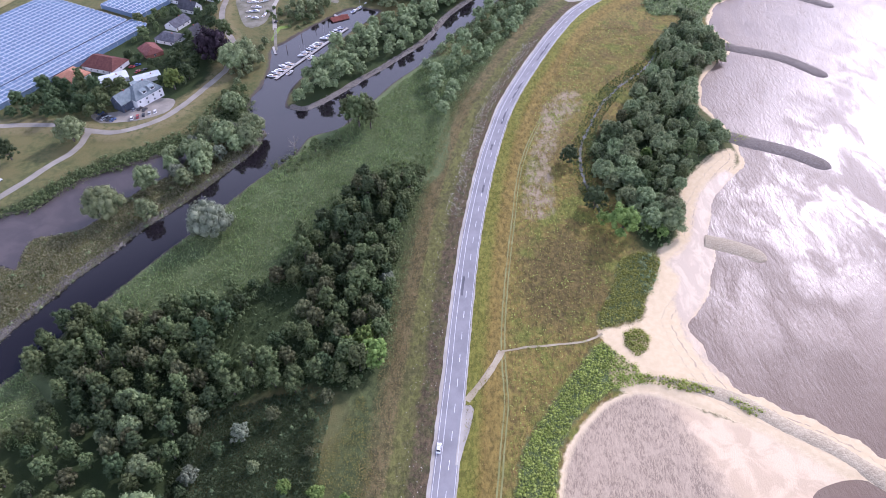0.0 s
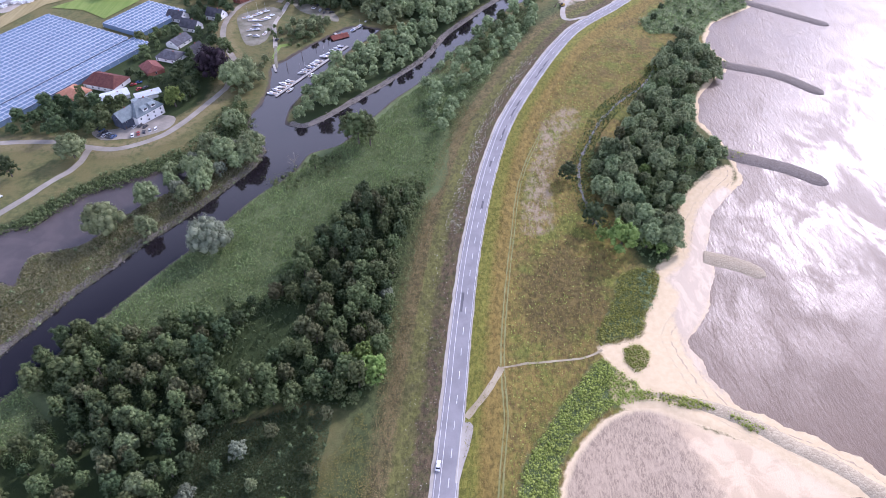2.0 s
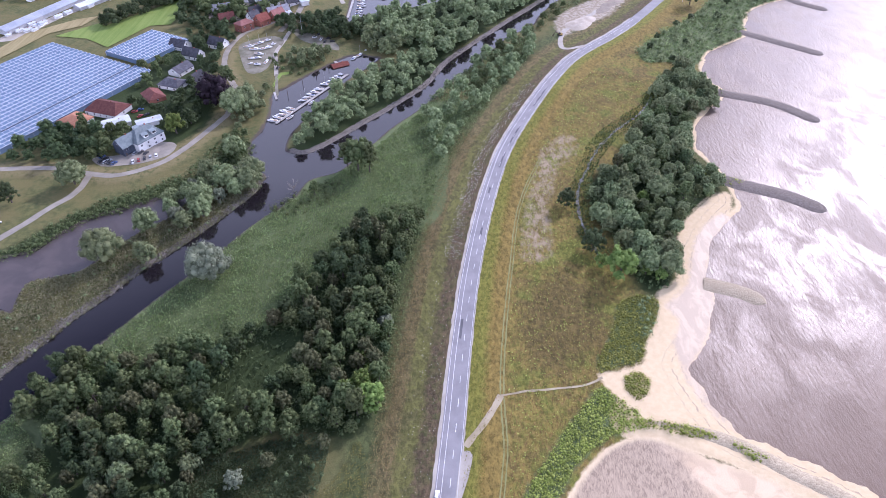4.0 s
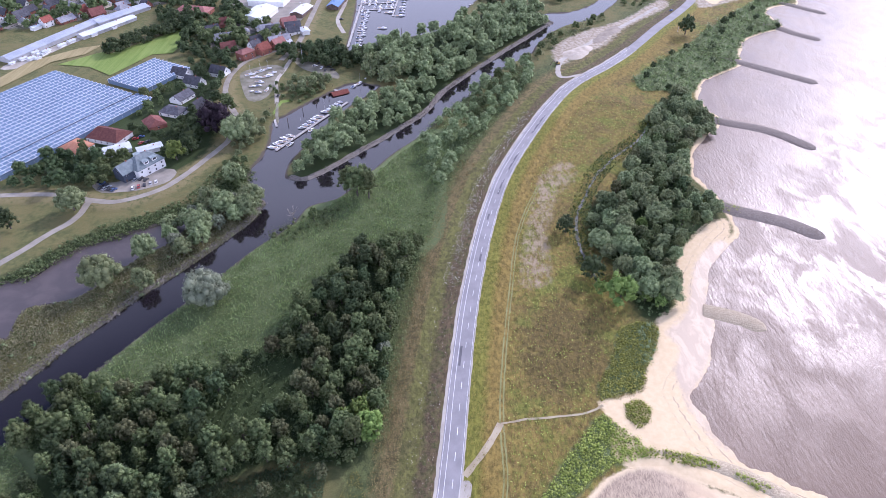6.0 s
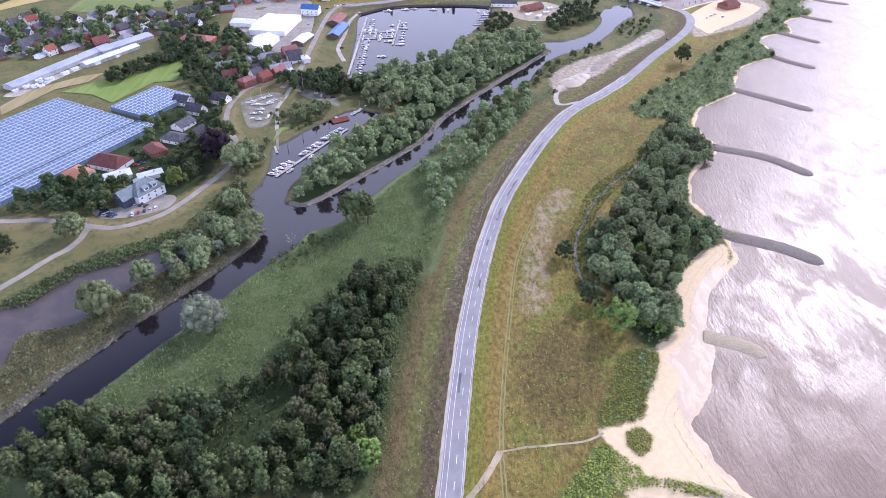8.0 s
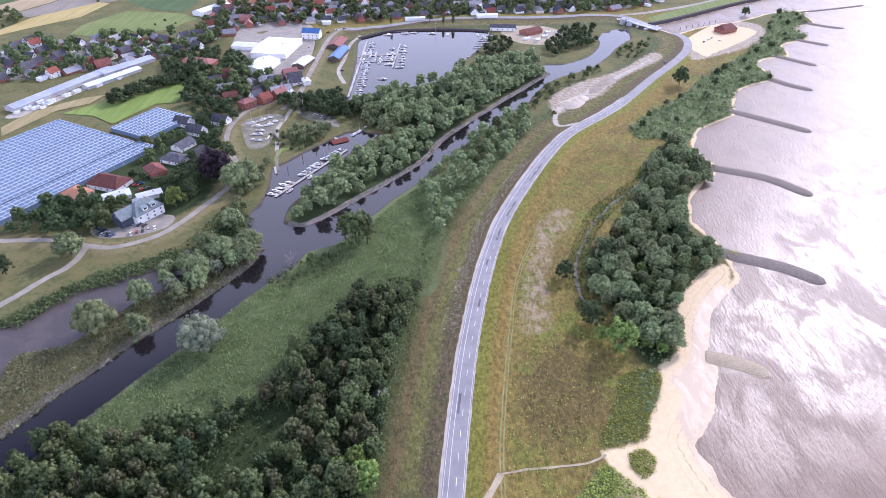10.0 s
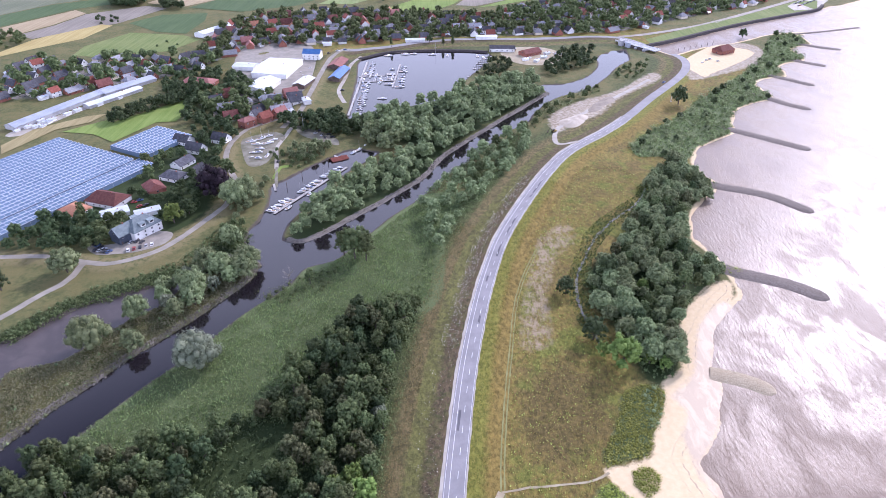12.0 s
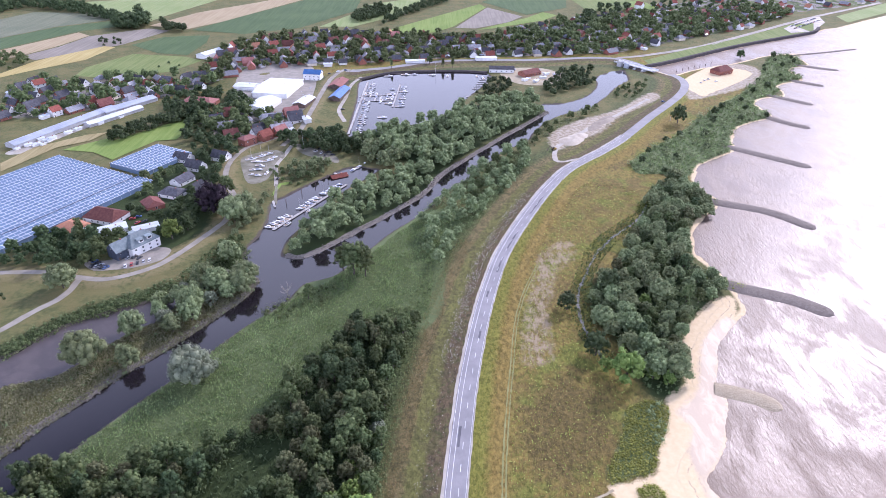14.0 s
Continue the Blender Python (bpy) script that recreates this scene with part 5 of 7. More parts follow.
mound("groyne", SPUR, 10.5, 0.9, mat_spur, "long grey stone spur closing the tidal bay", round_end=False, seed=51)["group"] = "groynes along the river"


for i, (ln, w) in enumerate(GROYNES[:6]):
    a, b = np.array(ln[0], float), np.array(ln[1], float)
    t = (b - a) / np.hypot(*(b - a))
    q = np.array([t[1], -t[0]]) * w * 0.33
    a, b = a - t * 10, b + t * 3
    thicket("groyne_scrub", [tuple(a + q), tuple(b + q * 0.6), tuple(b - q * 0.6), tuple(a - q)], 2.2, 1.5, "hedge" if i == 0 else "reed", "green scrub at the root of the groyne", 140 + i, 0.42, 2.0, 0.7)


def bank_stones(line, l, r, mat, label, lift=0.14):
    tagged(ribbon("stone_bank", smooth_line(line, 2.0), l, r, mat, lift, cuts=4, jitter=0.5), label, "stone bank", kind="structure")


bank_stones(CANAL_NW, -3.6, 0.3, mat_canal_stone, "pale stone revetment along the canal spit")
bank_stones(PENINSULA_S, -3.8, 0.3, mat_canal_stone, "pale stone revetment below the peninsula trees")


def loose_stones(name, line, spread, count, size, mat, label, seed, off=0.0):
    """Many single stones strewn along a line."""
    rng = np.random.RandomState(seed)
    line = smooth_line(line, 2.0)
    bv, bf = ICO_V, ICO_F
    VV, FF = [], []
    tang = np.gradient(line, axis=0)
    tang /= np.hypot(tang[:, 0], tang[:, 1])[:, None]
    for k in range(count):
        i = rng.randint(len(line))
        o = off + rng.normal(0, spread)
        x, y = line[i] + np.array([tang[i, 1], -tang[i, 0]]) * o + rng.uniform(-1, 1, 2)
        s = size * rng.uniform(0.5, 1.4) * rng.uniform(0.7, 1.3, 3)
        V = bv * s * rng.uniform(0.8, 1.15, (len(bv), 1)) + np.array([x, y, max(ground_z(x, y), WATER_Z) + 0.25 * s[2]])
        FF.append(bf + len(bv) * k)
        VV.append(V)
    return tagged(new(name, mesh_of(name, np.vstack(VV), np.vstack(FF), mat)), label, "stones", kind="stuff")


loose_stones("loose_stones", CANAL_NW, 1.1, 900, 0.42, mat_canal_stone, "loose stones of the canal revetment", 61, -1.6)
loose_stones("loose_stones", PENINSULA_S, 1.1, 900, 0.42, mat_canal_stone, "loose stones of the peninsula revetment", 62, -1.6)


def wall_along(name, line, z0, z1, thick, mat, label, category):
    line = smooth_line(line, 5.0)
    tang = np.gradient(line, axis=0)
    tang /= np.hypot(tang[:, 0], tang[:, 1])[:, None]
    left = np.stack([-tang[:, 1], tang[:, 0]], 1)
    V, F = [], []
    for p, l in zip(line, left):
        q = p + l * thick
        V += [(*p, z0), (*(p + l * thick * 0.25), z1), (*q, z1), (*q, z0)]
    for i in range(len(line) - 1):
        a = i * 4
        for k in range(3):
            F.append((a + k, a + k + 1, a + k + 5, a + k + 4))
    return tagged(new(name, mesh_of(name, V, F, mat)), label, category, kind="structure")


wall_along("seawall", MOUTH_N[:6], -1.2, 3.0, 5.0, mat_dark_stone, "dark stone seawall of the harbour mouth", "seawall")
wall_along("quay_wall", [(-92, 752), (-59, 780), (-18, 788), (30, 789), (58, 783)], -1.2, 1.6, 3.0, mat_dark_stone, "dark stone quay edge of the harbour basin", "quay")

# ---- fields ----
def field_material(name, a, b, rz):
    n = Net(name)
    p = n.where()
    rows = n.noise(n.stretch(p, (1.0, 0.04, 1.0), rz), 0.35, 4, 0.6)
    big = n.noise(p, 0.02, 4, 0.6)
    fine = n.noise(p, 0.8, 4, 0.6)
    f = n.math('ADD', n.math('MULTIPLY', rows, 0.5), n.math('ADD', n.math('MULTIPLY', big, 0.3), n.math('MULTIPLY', fine, 0.2)))
    return n.done(n.mix(n.step(f, 0.38, 0.62), a, b), 0.9, n.bump(fine, 0.2), spec=0.2)


CROPS = {
    "grey_green": (field_material("grey_green_crop", (0.12, 0.14, 0.085), (0.18, 0.19, 0.12), 0.9), "grey-green crop field"),
    "dark": (field_material("dark_green_crop", (0.055, 0.095, 0.035), (0.085, 0.13, 0.05), 0.9), "dark green crop field"),
    "tan": (field_material("tan_stubble", (0.30, 0.235, 0.135), (0.38, 0.31, 0.19), 0.9), "pale tan stubble field"),
    "lilac": (field_material("grey_ploughed", (0.20, 0.18, 0.145), (0.27, 0.24, 0.20), 0.9), "grey-brown bare field"),
    "yellow": (field_material("ripe_grain", (0.34, 0.27, 0.10), (0.44, 0.36, 0.15), 0.9), "ripe yellow grain field"),
    "mid": (field_material("pasture", (0.12, 0.17, 0.045), (0.19, 0.22, 0.075), 0.9), "green pasture with faint tracks"),
    "bright": (field_material("fresh_meadow", (0.135, 0.205, 0.04), (0.20, 0.265, 0.065), 0.9), "bright fresh green meadow"),
    "dry": (field_material("dry_dike_grass", (0.23, 0.19, 0.085), (0.33, 0.28, 0.14), 0.9), "dry yellowish grass of the old dike"),
    "light": (field_material("light_green_crop", (0.19, 0.25, 0.085), (0.26, 0.30, 0.13), 0.9), "light green crop field"),
}
FIELDS = [
    ('grey_green', [(-723, 1031), (-683, 1149), (-575, 1141), (-518, 1095), (-587, 1034), (-628, 956), (-650, 915)]),
    ('dark', [(-646, 908), (-626, 953), (-584, 1029), (-512, 1086), (-489, 1039), (-537, 1003), (-589, 890), (-604, 842)]),
    ('tan', [(-601, 859), (-586, 884), (-534, 995), (-508, 973), (-521, 910), (-544, 854), (-570, 809)]),
    ('lilac', [(-507, 969), (-443, 1024), (-405, 1009), (-438, 918), (-513, 835), (-541, 851), (-518, 907)]),
    ('yellow', [(-525, 736), (-520, 772), (-510, 829), (-472, 914), (-441, 905), (-450, 836), (-489, 787), (-511, 755)]),
    ('dark', [(-425, 918), (-397, 967), (-335, 979), (-326, 933), (-329, 863), (-371, 872)]),
    ('mid', [(-428, 763), (-432, 801), (-402, 868), (-328, 854), (-301, 835), (-323, 782), (-378, 752)]),
    ('light', [(-643, 1246), (-391, 1338), (-451, 1124), (-461, 1070), (-512, 1114)]),
    ('tan', [(-449, 1044), (-408, 1150), (-278, 1315), (-231, 1329), (-347, 1072), (-382, 1021)]),
    ('dark', [(-374, 1013), (-264, 1243), (-228, 1329), (-146, 1344), (-145, 1170), (-214, 1032), (-289, 988)]),
    ('light', [(-185, 1041), (-143, 1150), (-134, 1224), (-8, 1334), (-68, 1132), (-133, 1042)]),
    ('bright', [(-95, 980), (-67, 1035), (73, 1240), (83, 1207), (22, 1045), (-6, 1004)]),
    ('lilac', [(25, 1037), (85, 1207), (139, 1127), (111, 1081), (56, 1033)]),
    ('bright', [(56, 1021), (142, 1113), (178, 1167), (198, 1138), (168, 1095), (83, 1033)]),
    ('dark', [(78, 1263), (136, 1351), (248, 1354), (226, 1210), (147, 1142)]),
    ('bright', [(-327, 532), (-300, 560), (-293, 554), (-278, 574), (-247, 615), (-233, 599), (-237, 557), (-254, 554), (-274, 510), (-298, 527)]),
    ('bright', [(-126, 444), (-124, 464), (-116, 467), (-109, 444), (-113, 430), (-120, 431)]),
    ('dry', [(-363, 502), (-354, 537), (-324, 568), (-307, 576), (-313, 554), (-335, 537), (-346, 504), (-353, 485)]),
    ('mid', [(248, 1290), (337, 1356), (368, 1263), (317, 1180), (258, 1179)]),
    ('bright', [(320, 1234), (376, 1293), (389, 1208), (340, 1155)]),
    ('mid', [(264, 843), (323, 891), (430, 967), (561, 1072), (602, 1081), (569, 1014), (500, 975), (412, 922), (310, 849), (266, 823)]),
    ('light', [(669, 1138), (815, 1256), (974, 1372), (912, 1276), (761, 1164), (663, 1091)]),
]
for k, (crop, outline) in enumerate(FIELDS):
    mt, lb = CROPS[crop]
    tagged(sheet("field", outline, mt, 0.25 + 0.01 * k, closed=False), lb, "field", kind="structure")


# ---- buildings ----
mat_white = plain("white_render", (0.66, 0.66, 0.65), (0.80, 0.80, 0.79), 0.75, 0.8)
mat_brick = plain("red_brick", (0.22, 0.085, 0.06), (0.32, 0.13, 0.09), 0.85, 1.5)
mat_cream = plain("cream_render", (0.55, 0.48, 0.38), (0.66, 0.60, 0.50), 0.8, 0.8)
mat_timber = plain("dark_timber", (0.07, 0.05, 0.04), (0.14, 0.10, 0.08), 0.8, 2.0)
mat_glass = plain("window_glass", (0.03, 0.035, 0.045), (0.05, 0.055, 0.07), 0.12, 1.0, 0.0, spec=0.6)
mat_frame = plain("white_frame", (0.72, 0.72, 0.72), (0.8, 0.8, 0.8), 0.5)
mat_blue = plain("blue_sheet", (0.045, 0.13, 0.33), (0.08, 0.19, 0.42), 0.5)
mat_sheet = plain("pale_roof_sheet", (0.48, 0.52, 0.56), (0.63, 0.67, 0.71), 0.5, 0.4)
mat_sheet_grey = plain("grey_roof_sheet", (0.26, 0.29, 0.34), (0.38, 0.41, 0.46), 0.5, 0.4)


def roof_material(name, a, b):
    n = Net(name)
    p = n.local()
    course = n.node("ShaderNodeTexWave", wave_type='BANDS', bands_direction='Z')
    n.put(course.inputs["Vector"], p)
    course.inputs["Scale"].default_value = 1.6
    course.inputs["Distortion"].default_value = 0.4
    v = n.noise(p, 0.5, 5, 0.65)
    rnd = n.node("ShaderNodeObjectInfo").outputs["Random"]
    hsv = n.node("ShaderNodeHueSaturation")
    n.put(hsv.inputs["Color"], n.mix(n.step(v, 0.3, 0.7), a, b))
    n.put(hsv.inputs["Value"], n.mixf(rnd, 0.7, 1.2))
    return n.done(hsv.outputs[0], 0.85, n.bump(course.outputs["Fac"], 0.03), spec=0.15)


ROOFS = {"red": roof_material("red_tiles", (0.19, 0.062, 0.048), (0.27, 0.095, 0.07)), "dark": roof_material("anthracite_tiles", (0.06, 0.06, 0.07), (0.115, 0.115, 0.13)),
         "brown": roof_material("brown_red_tiles", (0.13, 0.05, 0.045), (0.20, 0.085, 0.07)), "orange": roof_material("orange_tiles", (0.33, 0.15, 0.09), (0.42, 0.21, 0.135)),
         "green": roof_material("grey_green_sheet_tiles", (0.17, 0.21, 0.22), (0.25, 0.29, 0.30)), "grey": roof_material("grey_tiles", (0.22, 0.22, 0.24), (0.32, 0.32, 0.34)),
         "pink": roof_material("faded_red_tiles", (0.28, 0.125, 0.11), (0.36, 0.175, 0.155))}


def window_on(root, x, y, z, w, h, face):
    """A framed window on a wall; face: outward normal as (nx, ny)."""
    nx_, ny_ = face
    bm = bmesh.new()
    t = 0.06
    if ny_:
        box(bm, x - w / 2, x + w / 2, y - 0.03, y + 0.03, z, z + h)
    else:
        box(bm, x - 0.03, x + 0.03, y - w / 2, y + w / 2, z, z + h)
    fr = part("window", bm, mat_frame, root)
    bm = bmesh.new()
    ox, oy = nx_ * 0.035, ny_ * 0.035
    if ny_:
        box(bm, x - w / 2 + t, x + w / 2 - t, y + oy - 0.01, y + oy + 0.01, z + t, z + h - t)
    else:
        box(bm, x + ox - 0.01, x + ox + 0.01, y - w / 2 + t, y + w / 2 - t, z + t, z + h - t)
    part("pane", bm, mat_glass, fr)


def gable_roof(root, w, l, eave, rise, mat, over=0.5, hip=0.0, thick=0.25):
    """Two slopes over a house whose ridge runs along x; hip shortens the ridge at both ends."""
    bm = bmesh.new()
    X, Y = l / 2 + over, w / 2 + over
    drop = rise * over / (w / 2)
    ring = []
    for dz in (thick, 0.02):
        ring.append([bm.verts.new(c) for c in ((-X, -Y, eave - drop + dz), (X, -Y, eave - drop + dz), (X, Y, eave - drop + dz), (-X, Y, eave - drop + dz),
                                               (-X + hip, 0, eave + rise + dz), (X - hip, 0, eave + rise + dz))])
    a, b = ring
    for r, flip in ((a, False), (b, True)):
        fs = [(r[0], r[1], r[5], r[4]), (r[2], r[3], r[4], r[5])]
        if hip > 0:
            fs += [(r[1], r[2], r[5]), (r[3], r[0], r[4])]
        for f in fs:
            bm.faces.new(f[::-1] if flip else f)
    edge = [0, 1, 2, 3] if hip > 0 else [0, 1, 5, 2, 3, 4]
    for i in range(len(edge)):
        p, q = edge[i], edge[(i + 1) % len(edge)]
        bm.faces.new((a[p], b[p], b[q], a[q]))
    bmesh.ops.recalc_face_normals(bm, faces=bm.faces[:])
    return part("roof", bm, mat, root)


def house(label, w=8.0, l=11.0, eave=3.2, rise=4.0, roof="red", wall=None, hip=0.0, storeys=1, name="house", windows=True, category="house"):
    root = thing(name, (0, 0, -200), 0, label, category)
    wall = wall or mat_white
    bm = bmesh.new()
    pts = [(-w / 2, -0.5), (w / 2, -0.5), (w / 2, eave)] + ([(0, eave + rise)] if hip == 0 else []) + [(-w / 2, eave)]
    ends = [[bm.verts.new((x, y, z)) for y, z in pts] for x in (-l / 2, l / 2)]
    bm.faces.new(ends[0])
    bm.faces.new(ends[1][::-1])
    for i in range(len(pts)):
        j = (i + 1) % len(pts)
        bm.faces.new((ends[0][i], ends[1][i], ends[1][j], ends[0][j]))
    bmesh.ops.recalc_face_normals(bm, faces=bm.faces[:])
    part("wall", bm, wall, root)
    gable_roof(root, w, l, eave, rise, ROOFS.get(roof, roof) if isinstance(roof, str) else roof, hip=hip)
    bm = bmesh.new()
    box(bm, l * 0.18 - 0.35, l * 0.18 + 0.35, -0.35, 0.35, eave + rise - 0.9, eave + rise + 0.9, 0.05)
    part("chimney", bm, mat_brick, root)
    if windows:
        for st in range(storeys):
            z = 1.0 + st * 2.8
            k = max(2, min(5, int(l / 4.5)))
            for i in range(min(k, 5)):
                x = -l / 2 + l * (i + 0.5) / k
                for sy in (-1, 1):
                    if not (sy == -1 and st == 0 and i == 0):
                        window_on(root, x, sy * w / 2, z, 1.3, 1.3, (0, sy))
        for sx in (-1, 1):
            window_on(root, sx * l / 2, 0, eave + 0.2 if hip == 0 else 1.0, 1.3, 1.3, (sx, 0))
        boxed("door", (-l / 2 + 0.9, -l / 2 + 1.9, -w / 2 - 0.05, -w / 2 + 0.02, 0.0, 2.1), mat_timber, root)
    return root


def put(src, x, y, rz, group="", lift=0.0, scale=1.0):
    src.scale = (scale, scale, scale)
    ob = copy_thing(src, pose(x, y, ground_z(x, y) + lift, 0, 0, rz))
    src.scale = (1, 1, 1)
    if group:
        ob["group"] = group
    return ob


def village_houses(windows):
    return {
        "red": house("white rendered house with a steep red tiled roof", 8.0, 11.0, 3.0, 4.4, "red", windows=windows),
        "dark": house("white rendered house with a dark tiled roof", 8.0, 10.5, 3.2, 4.2, "dark", windows=windows),
        "brick": house("red brick house with a dark grey tiled roof", 8.5, 12.0, 3.0, 4.6, "dark", mat_brick, windows=windows),
        "brown": house("red brick house with a brown-red tiled roof", 8.5, 13.0, 2.9, 4.8, "brown", mat_brick, windows=windows),
        "hip": house("cream house with a grey hipped roof", 9.0, 11.0, 3.4, 3.2, "grey", mat_cream, hip=4.0, windows=windows),
        "orange": house("white house with an orange-red tiled roof", 8.0, 10.0, 3.0, 4.0, "orange", windows=windows),
        "pink": house("brick house with a faded red tiled roof", 8.5, 12.0, 3.2, 4.4, "pink", mat_brick, windows=windows),
        "tall": house("two-storey white house with a red tiled roof", 8.5, 11.0, 5.8, 4.2, "red", None, 0.0, 2, windows=windows),
        "low": house("low brick house with a long grey tiled roof", 9.0, 16.0, 2.7, 3.4, "grey", mat_brick, windows=windows),
    }


H, H_FAR = village_houses(True), village_houses(False)
S_ = {
    "white": house("small white flat-pitched shed", 4.5, 7.0, 2.4, 0.5, mat_sheet, mat_white, 0.0, 1, "shed", False, "shed"),
    "grey": house("small grey garden shed", 3.5, 5.0, 2.2, 0.8, mat_sheet_grey, mat_timber, 0.0, 1, "shed", False, "shed"),
}
# the inn by the dike and its neighbours
taken = [(-193, 365), (-198, 360), (-187, 370), (-222, 400), (-210, 400)]
inn = house("large white inn with a grey-green hipped roof", 17.0, 20.0, 6.4, 5.2, "green", mat_white, 6.5, 2, "inn")
inn_house = put(inn, -193.5, 365.0, 57)
mat_board = plain("dark_blue_boards", (0.035, 0.045, 0.065), (0.065, 0.08, 0.11), 0.7, 2.0)
wing = house("dark blue boarded gable wing of the inn", 10.0, 11.0, 6.0, 4.6, "green", mat_board, 0.0, 2, "inn_wing", category="house")
wing.matrix_basis = pose(-201.0, 355.0, ground_z(-201.0, 355.0), 0, 0, 57)
for du, dv in ((-2.0, -5.6), (4.0, -5.6), (0.5, 5.6)):
    dormer = boxed("dormer", (-1.6, 1.6, -1.9, 1.6, 0.0, 2.0), mat_white, inn_house, "white-fronted dormer", bevel=0.03)
    dormer.matrix_basis = pose(du, dv, 7.4, 0, 0, 0 if dv < 0 else 180)
    boxed("dormer_roof", (-2.0, 2.0, -2.3, 1.9, 2.0, 2.25), ROOFS["green"], dormer, bevel=0.06)
    boxed("pane", (-1.2, 1.2, -1.96, -1.88, 0.5, 1.7), mat_glass, dormer)
